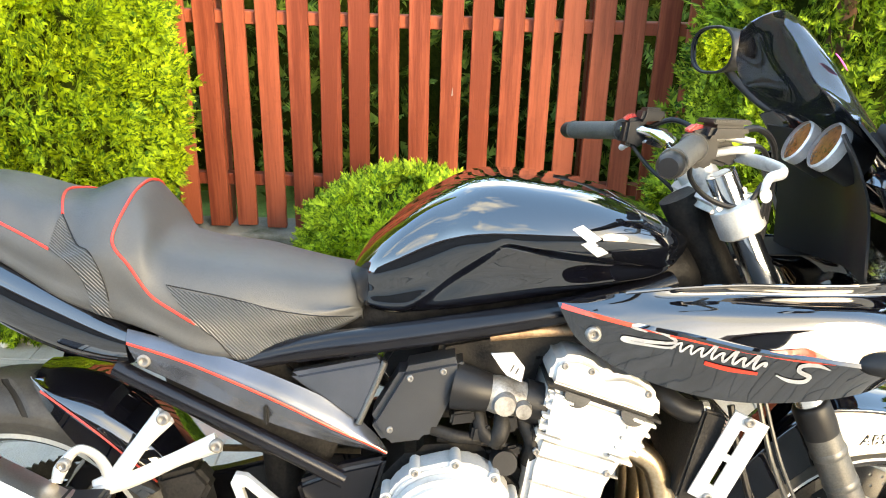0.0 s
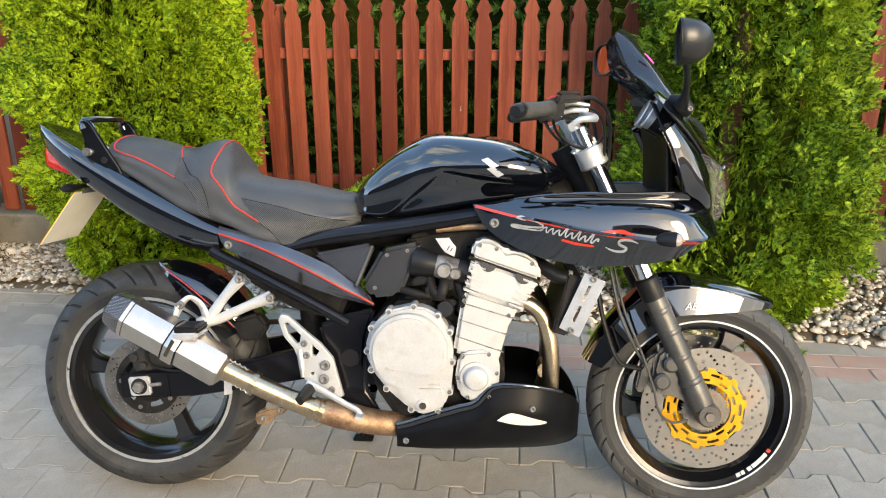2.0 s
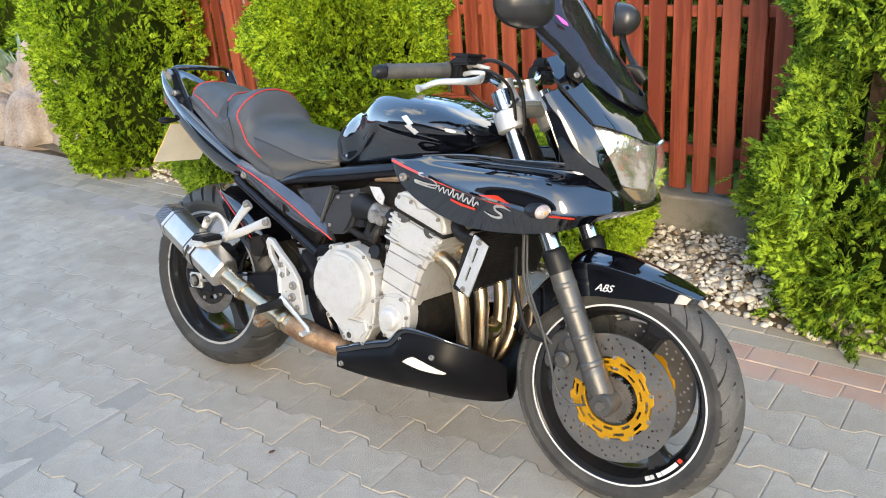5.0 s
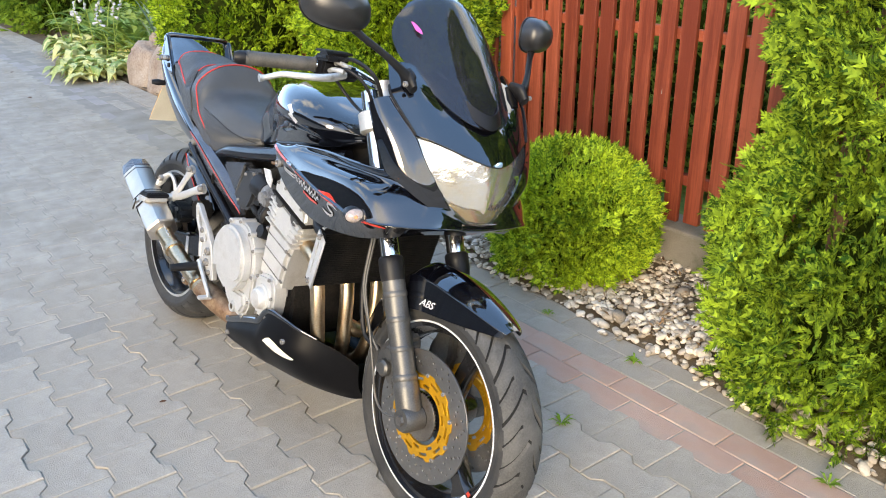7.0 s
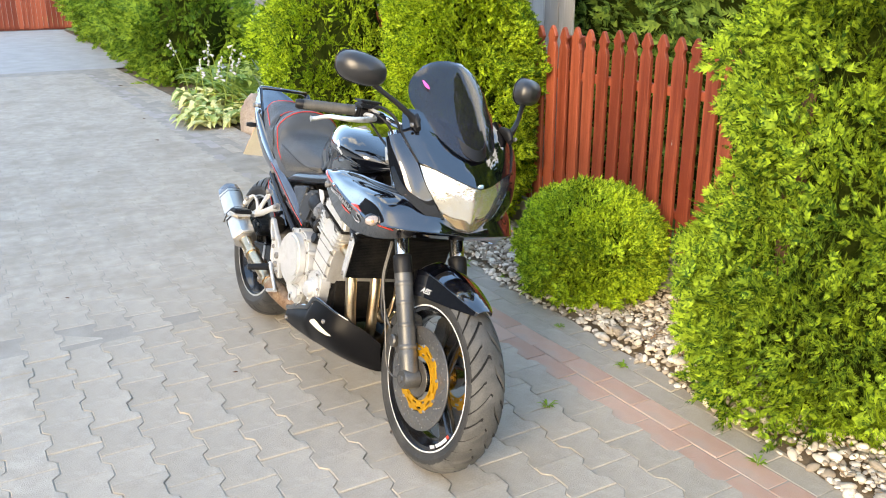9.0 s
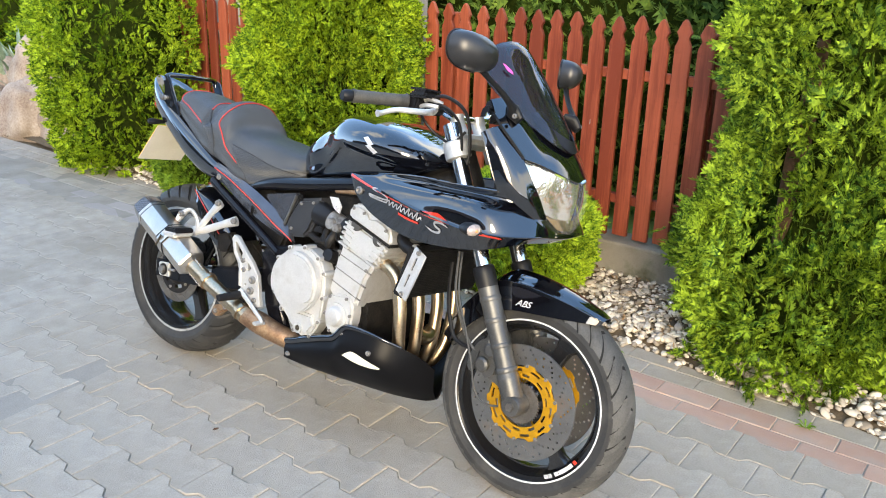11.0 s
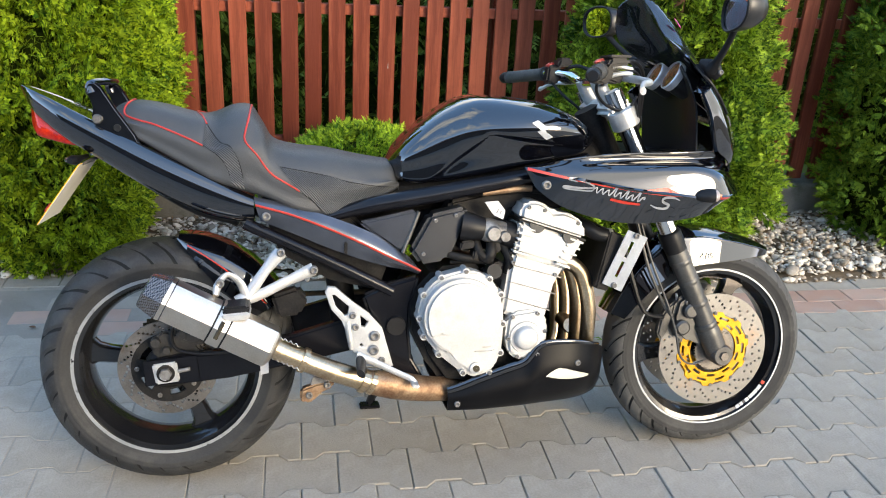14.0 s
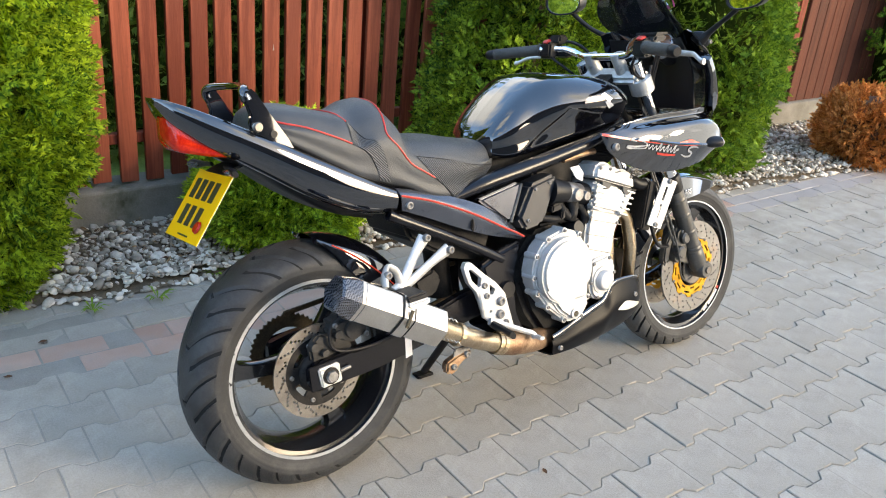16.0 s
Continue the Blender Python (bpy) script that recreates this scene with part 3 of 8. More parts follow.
def leaf_clump(name, label, category, x, y, count, length, width, material, seed, spread=0.3, tall=0.6, droop=0.5):
    """A clump of arching pointed leaves."""
    rs = random.Random(seed)
    v, f = [], []
    for _ in range(count):
        a, reach, up_ = rs.uniform(0, 6.283), length * rs.uniform(0.6, 1.1), rs.uniform(0.3, 1.0) * tall
        bx, by = rs.uniform(-spread, spread), rs.uniform(-spread, spread)
        d = Vector((math.cos(a), math.sin(a), 0))
        s = Vector((-d.y, d.x, 0))
        k0 = len(v)
        for i in range(6):
            t = i / 5
            w = width * math.sin(math.pi * (0.08 + 0.92 * t) ** 0.8) * rs.uniform(0.9, 1.1)
            c_ = Vector((bx, by, 0.0)) + d * reach * t + Vector((0, 0, up_ * (t - droop * t * t * 1.3) + 0.03))
            v += [c_ - s * w, c_ + Vector((0, 0, -w * 0.5)), c_ + s * w]
            if i:
                b0 = k0 + 3 * i
                f += [(b0 - 3, b0 - 2, b0 + 1, b0), (b0 - 2, b0 - 1, b0 + 2, b0 + 1)]
    t = thing(name, label, category, Matrix.Translation((x, y, 0)))
    raw("foliage", v, f, material, t, "", True)
    return t


leaf_clump("hosta", "variegated pale green hosta spilling onto the drive", "plant", -5.92, 2.48, 300, 0.27, 0.050, M_hosta, 1, 0.36, 0.50, 0.82)
leaf_clump("hosta", "variegated pale green hosta beside the drive", "plant", -7.0, 2.85, 300, 0.34, 0.046, M_hosta, 2, 0.48, 0.62, 0.75)
leaf_clump("fern", "tall light green fern behind the hostas", "plant", -7.9, 3.35, 330, 0.60, 0.034, M_fern, 3, 0.55, 0.95, 0.55)
leaf_clump("fern", "tall light green fern beside the conifers", "plant", -6.5, 3.25, 300, 0.52, 0.030, M_fern, 4, 0.45, 0.95, 0.5)
leaf_clump("iris", "bluish sword-leaved plant behind the rocks", "plant", -5.35, 3.05, 90, 0.38, 0.020, M_blue_leaf, 5, 0.2, 1.15, 0.3)


shrub("golden_conifer", "loose yellow-green conifer behind the hostas", "conifer", -7.2, 4.15, ogive(0.85, 0.35, 0.7), 1.75, 4200, 0.16, M_thuja, 61, rough=0.2, size=0.4, up=0.3)
shrub("golden_conifer", "loose yellow-green conifer beside a rockery", "conifer", -5.6, 3.85, ogive(0.62, 0.35, 0.7), 1.7, 3600, 0.13, M_thuja, 62, rough=0.2, size=0.3, up=0.3)


def rock(x, y, sx, sy, sz, seed):
    bm = bmesh.new()
    bmesh.ops.create_icosphere(bm, subdivisions=4, radius=1.0)
    for v in bm.verts:
        n_ = noise.noise(v.co * 1.3 + Vector((seed * 9.1, 0, 0))) * 0.35 + noise.noise(v.co * 4 + Vector((seed, 0, 0))) * 0.1
        v.co = v.co * (1 + n_)
        v.co = Vector((v.co.x * sx, v.co.y * sy, max(v.co.z, -0.5) * sz + 0.35 * sz))
    ob = part("rock", bm, M_rock, None, "", True, 80)
    ob.location = (x, y, 0)
    tagged(ob, "rounded pinkish-grey boulder at the bed edge", "rock", "rockery boulders")
    return ob


for i, a in enumerate(((-5.22, 2.60, 0.24, 0.17, 0.26), (-4.72, 2.66, 0.30, 0.2, 0.30), (-4.95, 2.95, 0.34, 0.25, 0.55), (-5.40, 2.86, 0.2, 0.2, 0.36), (-4.35, 2.72, 0.22, 0.15, 0.2))):
    rock(*a, i + 1)
bed2 = raw("back_bed", [(-22.5, 2.95, 0.004), (-8.5, 2.75, 0.004), (-6.8, 2.42, 0.004), (-4.7, 2.45, 0.004), (-4.7, 3.0, 0.02), (-4.7, 5.0, 0.05), (-22.5, 5.0, 0.05)], [(0, 1, 2, 3, 4, 5, 6)], M_soil)
tagged(bed2, "soil bed beside the drive", "flower bed", kind="structure")

# small weeds in the paving joints
def weed(x, y, seed, size):
    rs = random.Random(seed)
    v, f = [(0, 0, 0)], []
    for _ in range(16):
        a, l = rs.uniform(0, 6.283), size * rs.uniform(0.6, 1.4)
        d, s = Vector((math.cos(a), math.sin(a), 0)), Vector((-math.sin(a), math.cos(a), 0))
        k = len(v)
        v += [d * l * 0.6 + s * 0.004 + Vector((0, 0, l * 0.4)), d * l + Vector((0, 0, l * 0.3)), d * l * 0.6 - s * 0.004 + Vector((0, 0, l * 0.4))]
        f.append((0, k, k + 1, k + 2))
    ob = raw("weed", v, f, M_thuja_g)
    ob.location = (x, y, 0.0)
    tagged(ob, "small green weed sprouting between the paving", "weed", "weeds in the paving")


weed(0.69, 1.67, 1, 0.035)
weed(0.59, 2.12, 2, 0.035)
weed(0.15, 2.15, 3, 0.025)
weed(-0.96, 2.21, 4, 0.05)
weed(-0.74, 2.20, 5, 0.055)
weed(-0.49, 2.30, 6, 0.04)
weed(1.33, 2.02, 7, 0.035)


# dried leaves lying on the drive
def fallen_leaf(x, y, turn, size):
    v, f = [], []
    for i in range(6):
        t = i / 5
        w = size * 0.30 * math.sin(math.pi * (0.06 + 0.9 * t))
        z = 0.004 + size * 0.25 * (t - 0.5) ** 2
        v += [(size * (t - 0.5), -w, z + w * 0.4), (size * (t - 0.5), 0, z), (size * (t - 0.5), w, z + w * 0.4)]
        if i:
            f += [(3 * i - 3, 3 * i - 2, 3 * i + 1, 3 * i), (3 * i - 2, 3 * i - 1, 3 * i + 2, 3 * i + 1)]
    ob = raw("fallen_leaf", v, f, M_core_dead, None, "", True)
    ob.matrix_basis = pose(x, y, 0.001, 0, 0, turn)
    tagged(ob, "small curled dry brown leaf on the paving", "leaf", "dry leaves on the drive")


for x, y, turn, size in ((-5.19, 1.59, 20, 0.09), (-9.5, 2.05, 70, 0.10), (-6.5, 1.75, 130, 0.07), (-1.34, 0.32, 40, 0.04), (-4.1, 0.9, 200, 0.05), (-3.2, -0.2, 15, 0.05), (-0.15, 0.78, 75, 0.035), (-1.15, 2.06, 10, 0.045), (-1.28, 1.9, 160, 0.04)):
    fallen_leaf(x, y, turn, size * 0.65)

# ---- house across the drive, behind the camera ----
house = thing("house", "dark brown house across the drive", "house", Matrix.Translation((0, -6.6, 0)))
part("wall", box_bm(-15.0, 3.0, -6.0, 0.0, 0.0, 2.8, 0.0), M_render_wall, house)
bm = bmesh.new()
vs = [bm.verts.new(p) for p in ((-15.4, 0.4, 2.8), (3.4, 0.4, 2.8), (3.4, -6.4, 2.8), (-15.4, -6.4, 2.8), (-13.0, -3.0, 4.3), (1.0, -3.0, 4.3))]
for q_ in ((0, 1, 5, 4), (1, 2, 5), (2, 3, 4, 5), (3, 0, 4), (0, 3, 2, 1)):
    bm.faces.new([vs[i] for i in q_])
part("roof", bm, M_bark, house, "brown hipped roof")

# ---- motorcycle: materials ----
M_gloss = mat("gloss_black_paint", (0.0018, 0.002, 0.0035), (0.0028, 0.0032, 0.0055), 0.02, scale=5, fine=300, spec=0.95, coat=1.0, rough2=0.03)
M_satin = mat("satin_black_plastic", (0.005, 0.005, 0.006), (0.011, 0.011, 0.012), 0.36, spec=0.28, scale=12, fine=400, bump=0.08, bscale=700, rough2=0.52)
M_belly = mat("dull_black_pan", (0.003, 0.003, 0.0035), (0.006, 0.006, 0.007), 0.30, scale=12, fine=300, spec=0.12, rough2=0.45)
M_frame = mat("black_frame_paint", (0.003, 0.003, 0.0045), (0.007, 0.007, 0.0095), 0.14, spec=0.35, scale=12, fine=300, rough2=0.32)
M_dark = mat("dark_mechanics", (0.006, 0.006, 0.007), (0.026, 0.024, 0.022), 0.55, spec=0.25, scale=25, fine=200, metal=0.4, bump=0.2)
M_grey_panel = mat("dark_grey_metallic", (0.060, 0.068, 0.084), (0.095, 0.105, 0.128), 0.20, metal=0.6, scale=15, fine=900, coat=0.5, rough2=0.3)
M_airbox = mat("dark_grey_satin", (0.019, 0.0205, 0.024), (0.032, 0.034, 0.038), 0.24, scale=12, fine=500, bump=0.05, bscale=700, rough2=0.44)
M_vinyl = mat("seat_vinyl", (0.033, 0.035, 0.037), (0.056, 0.058, 0.060), 0.36, scale=10, fine=500, bump=0.22, bscale=900, rough2=0.55)
M_ribbed = mat("ribbed_seat_vinyl", (0.038, 0.040, 0.042), (0.062, 0.064, 0.066), 0.36, scale=10, fine=500)
rn_ = M_ribbed.node_tree.nodes
weave = rn_.new("ShaderNodeTexWave")
weave.bands_direction = "DIAGONAL"
weave.inputs["Scale"].default_value, weave.inputs["Distortion"].default_value = 105.0, 0.2
weave_co = rn_.new("ShaderNodeTexCoord")
weave_bump = rn_.new("ShaderNodeBump")
weave_bump.inputs["Strength"].default_value, weave_bump.inputs["Distance"].default_value = 0.9, 0.0014
for a_, b_ in ((weave_co.outputs["Object"], weave.inputs["Vector"]), (weave.outputs["Fac"], weave_bump.inputs["Height"]), (weave_bump.outputs["Normal"], rn_["Principled BSDF"].inputs["Normal"])):
    M_ribbed.node_tree.links.new(a_, b_)
# hollows between ribs are coloured darker, as shade the bump alone lacks
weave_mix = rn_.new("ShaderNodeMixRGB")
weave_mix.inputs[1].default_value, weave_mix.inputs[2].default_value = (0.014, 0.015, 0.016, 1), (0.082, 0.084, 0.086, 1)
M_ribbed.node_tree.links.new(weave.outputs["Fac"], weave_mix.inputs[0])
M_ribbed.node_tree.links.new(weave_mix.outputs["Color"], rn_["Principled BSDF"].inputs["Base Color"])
M_piping = mat("red_piping", (0.42, 0.022, 0.016), (0.55, 0.040, 0.026), 0.45, scale=30, fine=300)
M_redline = mat("red_stripe", (0.44, 0.020, 0.010), (0.56, 0.040, 0.016), 0.3, scale=30, fine=300, coat=0.5)
# stains are strengthened to paint in shadow contrast on the flat silver
M_alu = mat("silver_engine_paint", (0.47, 0.47, 0.465), (0.60, 0.60, 0.59), 0.38, metal=0.5, scale=14, fine=260, bump=0.06, bscale=500, rough2=0.58, dirt=(0.34, 0.32, 0.29), dirt_scale=14, dirt_at=(0.50, 0.85))
M_castalu = mat("cast_aluminium", (0.48, 0.48, 0.47), (0.66, 0.66, 0.645), 0.38, metal=0.7, scale=25, fine=300, bump=0.15, bscale=300, rough2=0.55, dirt=(0.16, 0.14, 0.12), dirt_scale=22, dirt_at=(0.58, 0.8))
M_chrome = mat("polished_steel", (0.72, 0.72, 0.72), (0.80, 0.80, 0.80), 0.10, metal=1.0, scale=10, fine=300, rough2=0.18)
M_throttle = mat("dull_cast_grey", (0.20, 0.195, 0.185), (0.34, 0.33, 0.32), 0.42, metal=0.6, scale=30, fine=300, bump=0.2, bscale=260, rough2=0.6, dirt=(0.07, 0.06, 0.05), dirt_scale=26, dirt_at=(0.45, 0.7))
M_can = mat("brushed_steel", (0.58, 0.52, 0.45), (0.72, 0.66, 0.59), 0.33, metal=1.0, scale=18, fine=400, rough2=0.34, bump=0.05, grain=0.25)
M_pipe = mat("heat_tinted_steel", (0.50, 0.36, 0.22), (0.70, 0.58, 0.42), 0.22, metal=1.0, scale=9, fine=200, rough2=0.38, dirt=(0.28, 0.15, 0.08), dirt_scale=9, dirt_at=(0.5, 0.72))
M_rusty = mat("rusty_collector", (0.24, 0.13, 0.075), (0.46, 0.32, 0.20), 0.42, metal=0.8, scale=14, fine=160, rough2=0.65, bump=0.2, bscale=150, dirt=(0.12, 0.06, 0.035), dirt_scale=16, dirt_at=(0.5, 0.72))
M_hose = mat("dusty_hose", (0.03, 0.03, 0.03), (0.07, 0.068, 0.063), 0.4, scale=30, fine=300)
M_rubber = mat("tyre_rubber", (0.017, 0.017, 0.0172), (0.034, 0.0335, 0.032), 0.55, spec=0.4, scale=10, fine=250, bump=0.15, bscale=500, rough2=0.8, dirt=(0.085, 0.079, 0.069), dirt_scale=7, dirt_at=(0.50, 0.85))
M_tread = mat("dusty_tread_rubber", (0.045, 0.044, 0.042), (0.085, 0.083, 0.078), 0.7, spec=0.3, scale=9, fine=250, bump=0.2, bscale=400, dirt=(0.13, 0.125, 0.115), dirt_scale=8, dirt_at=(0.45, 0.8))
# worn rear tread, made darker than the front to include its shade
M_tread_r = mat("shaded_worn_tread", (0.016, 0.016, 0.0165), (0.033, 0.0325, 0.032), 0.52, spec=0.35, scale=9, fine=250, bump=0.2, bscale=400, dirt=(0.075, 0.072, 0.067), dirt_scale=8, dirt_at=(0.48, 0.85))
# near-black rubber that paints the shade inside the tread grooves
M_groove = mat("groove_shade_rubber", (0.005, 0.005, 0.005), (0.010, 0.010, 0.010), 0.8, spec=0.3, scale=10, fine=250)
M_grip = mat("rubber_grip", (0.03, 0.03, 0.028), (0.075, 0.07, 0.06), 0.6, scale=30, fine=300, bump=0.3, bscale=600)
M_rim = mat("gloss_black_rim", (0.007, 0.007, 0.008), (0.013, 0.013, 0.014), 0.13, scale=12, fine=300, coat=0.6, rough2=0.25)
M_rimtape = mat("white_rim_tape", (0.48, 0.48, 0.475), (0.62, 0.62, 0.61), 0.32, scale=20, fine=200)
M_rimworn = mat("worn_rim_tape", (0.34, 0.34, 0.335), (0.50, 0.50, 0.49), 0.3, scale=20, fine=200, metal=0.5, dirt=(0.012, 0.012, 0.012), dirt_scale=50, dirt_at=(0.60, 0.65))
M_disc = mat("brake_disc_steel", (0.155, 0.150, 0.145), (0.245, 0.24, 0.232), 0.38, metal=0.85, scale=12, fine=500, rough2=0.45, dirt=(0.26, 0.19, 0.14), dirt_scale=12)
M_disc_r = mat("worn_rear_disc", (0.12, 0.11, 0.098), (0.24, 0.22, 0.20), 0.42, metal=0.8, scale=20, fine=400, dirt=(0.12, 0.085, 0.06), dirt_scale=14)
M_gold = mat("gold_anodised", (0.52, 0.25, 0.012), (0.66, 0.34, 0.022), 0.35, metal=0.6, scale=20, fine=300, rough2=0.42)
M_carbon = mat("carbon_fibre", (0.010, 0.010, 0.012), (0.03, 0.03, 0.034), 0.22, scale=30, fine=600, coat=0.8)
cn_ = M_carbon.node_tree.nodes
ck = cn_.new("ShaderNodeTexChecker")
ck.inputs["Scale"].default_value = 300.0
ck.inputs["Color1"].default_value, ck.inputs["Color2"].default_value = (0.008, 0.008, 0.010, 1), (0.10, 0.10, 0.11, 1)
mp = cn_.new("ShaderNodeMapping")
mp.inputs["Rotation"].default_value = (0.3, 0.6, 0.4)
tcc = cn_.new("ShaderNodeTexCoord")
M_carbon.node_tree.links.new(tcc.outputs["Object"], mp.inputs["Vector"])
M_carbon.node_tree.links.new(mp.outputs["Vector"], ck.inputs["Vector"])
M_carbon.node_tree.links.new(ck.outputs["Color"], cn_["Principled BSDF"].inputs["Base Color"])
M_caliper = mat("grimy_dark_caliper", (0.022, 0.022, 0.022), (0.060, 0.056, 0.052), 0.42, spec=0.3, metal=0.3, scale=22, fine=220, bump=0.2, bscale=240, rough2=0.6, dirt=(0.10, 0.085, 0.065), dirt_scale=28, dirt_at=(0.55, 0.85))
M_fork = mat("dark_grey_fork", (0.065, 0.064, 0.062), (0.13, 0.127, 0.12), 0.36, metal=0.65, scale=10, fine=300, rough2=0.5, dirt=(0.16, 0.14, 0.12), dirt_scale=26, dirt_at=(0.6, 0.9))
M_screen = mat("smoked_screen", (0.012, 0.012, 0.016), (0.016, 0.016, 0.022), 0.03, scale=5, fine=100, coat=0.4, alpha=0.80)
M_lens = mat("clear_lens", (0.92, 0.92, 0.90), (0.96, 0.96, 0.94), 0.02, scale=5, fine=100, trans=0.96)
M_cover = mat("clear_cover", (0.95, 0.93, 0.88), (0.95, 0.93, 0.88), 0.02, scale=5, fine=100, alpha=0.07, coat=0.5)
# golden tint carries the sunset reflection in the bowl's own colour
M_reflector = mat("lamp_reflector", (0.93, 0.80, 0.58), (0.99, 0.97, 0.92), 0.16, metal=1.0, scale=18, fine=80, bump=0.9, bscale=34)
M_gold_trim = mat("amber_reflector", (0.50, 0.30, 0.10), (0.75, 0.52, 0.25), 0.2, metal=1.0)
M_shell = mat("satin_mirror_housing", (0.014, 0.014, 0.015), (0.026, 0.026, 0.027), 0.30, scale=20, fine=400, rough2=0.38)
M_ind = mat("indicator_lens", (0.26, 0.21, 0.19), (0.46, 0.39, 0.35), 0.08, scale=60, fine=300, coat=0.8)
M_redlens = mat("red_lens", (0.36, 0.004, 0.003), (0.60, 0.03, 0.008), 0.10, scale=60, fine=200, spec=0.4)
M_amber = mat("amber_bulb", (0.75, 0.25, 0.10), (0.9, 0.4, 0.2), 0.2, scale=40, fine=200)
M_yellow = mat("yellow_plate", (1.0, 0.46, 0.006), (1.0, 0.51, 0.010), 0.35, scale=10, fine=200)
M_ink = mat("dark_lettering", (0.02, 0.016, 0.008), (0.05, 0.035, 0.012), 0.5, scale=60, fine=300)
M_cream = mat("plate_back", (0.62, 0.58, 0.47), (0.72, 0.68, 0.57), 0.5, scale=10, fine=200)
M_silver = mat("silver_sticker", (0.55, 0.55, 0.56), (0.72, 0.72, 0.73), 0.3, scale=40, fine=300, metal=0.4)
M_graphic = mat("silver_graphic", (0.26, 0.26, 0.265), (0.38, 0.38, 0.385), 0.3, scale=40, fine=300, metal=0.3)
M_pink = mat("pink_sticker", (0.75, 0.06, 0.35), (0.85, 0.12, 0.45), 0.35, scale=30, fine=200)
M_mirror = mat("mirror_glass", (0.9, 0.9, 0.9), (0.92, 0.92, 0.92), 0.02, metal=1.0)
# dark dial whose orange-brown reflection is put into the colour
M_dial = mat("dial_reflection_tint", (0.10, 0.035, 0.012), (0.34, 0.12, 0.04), 0.12, scale=40, fine=200, coat=0.6)
M_redswitch = mat("red_switch", (0.55, 0.02, 0.015), (0.65, 0.04, 0.03), 0.4)
M_badge = mat("blue_badge", (0.25, 0.45, 0.65), (0.4, 0.6, 0.8), 0.2, metal=0.4, coat=0.8)
M_chain = mat("brass_chain", (0.055, 0.042, 0.028), (0.11, 0.085, 0.055), 0.5, metal=0.9, scale=60, fine=300, dirt=(0.08, 0.06, 0.04), dirt_scale=40)


# ---- motorcycle: shaping helpers ----
def catmull(P, n):
    """Points along a smooth curve through P, n steps a span; works on rows of any shape."""
    P = np.asarray(P, float)
    if n == 1:
        return P
    if len(P) < 3:
        return np.array([P[0] + (P[1] - P[0]) * k / n for k in range(n + 1)])
    Q = np.concatenate([[2 * P[0] - P[1]], P, [2 * P[-1] - P[-2]]])
    out = []
    for i in range(len(P) - 1):
        a, b, c, d = Q[i], Q[i + 1], Q[i + 2], Q[i + 3]
        for k in range(n):
            t = k / n
            out.append(0.5 * (2 * b + (c - a) * t + (2 * a - 5 * b + 4 * c - d) * t * t + (3 * b - a - 3 * c + d) * t ** 3))
    out.append(P[-1])
    return np.array(out)


def grid_bm(G, closed=False, caps=False):
    bm = bmesh.new()
    a, b = G.shape[:2]
    vs = [[bm.verts.new(G[i, j]) for j in range(b)] for i in range(a)]
    for i in range(a - 1):
        for j in range(b if closed else b - 1):
            q = [vs[i][j], vs[i][(j + 1) % b], vs[i + 1][(j + 1) % b], vs[i + 1][j]]
            try:
                bm.faces.new(q)
            except ValueError:
                pass
    if caps:
        for row in (vs[0], vs[-1]):
            try:
                bm.faces.new(row)
            except ValueError:
                pass
    return bm


def sheet(P, nu=6, nv=5, thick=0.004):
    """A curved panel through a net of points."""
    G = catmull(np.asarray(P, float), nu)
    G = np.swapaxes(catmull(np.swapaxes(G, 0, 1), nv), 0, 1)
    bm = grid_bm(G)
    bmesh.ops.recalc_face_normals(bm, faces=bm.faces)
    if thick:
        bmesh.ops.solidify(bm, geom=bm.faces[:], thickness=thick)
    return bm


def creased_panel(P, nu=6, nv=6, thick=0.004):
    """A creased panel through a net of points, with an inner skin along its own normals."""
    bm = sheet(P, nu, nv, 0)
    bm.normal_update()
    side = 1 if sum(v.normal.y * v.co.y for v in bm.verts) > 0 else -1
    outer, edges = bm.verts[:], [e for e in bm.edges if len(e.link_faces) == 1]
    skin = bmesh.ops.duplicate(bm, geom=bm.verts[:] + bm.edges[:] + bm.faces[:])
    twin = skin["vert_map"]
    for v in outer:
        twin[v].co = v.co - v.normal * thick * side
    bmesh.ops.reverse_faces(bm, faces=[f for f in skin["geom"] if isinstance(f, bmesh.types.BMFace)])
    for e in edges:
        a, b = e.verts
        bm.faces.new((a, b, twin[b], twin[a]))
    return bm


def mirrored(P):
    P = np.asarray(P, float)
    return P * np.array([1, -1, 1])


def whole(half):
    """Mirrors a half section, given from the middle line outward, to a closed ring."""
    half = np.asarray(half, float)
    left = half[::-1] * np.array([1, -1, 1])
    return np.concatenate([half, left[:-1] if abs(half[0][1]) < 1e-6 else left])


def body(halves, nu=5, nv=4, caps=True):
    """A closed symmetric body lofted through half sections (each from the top middle down the right side)."""
    H = np.array(halves, float)
    H = catmull(H, nu)
    H = np.swapaxes(catmull(np.swapaxes(H, 0, 1), nv), 0, 1)
    G = np.array([np.concatenate([r, (r * np.array([1, -1, 1]))[::-1][:-1]]) for r in H])
    return grid_bm(G, True, caps)


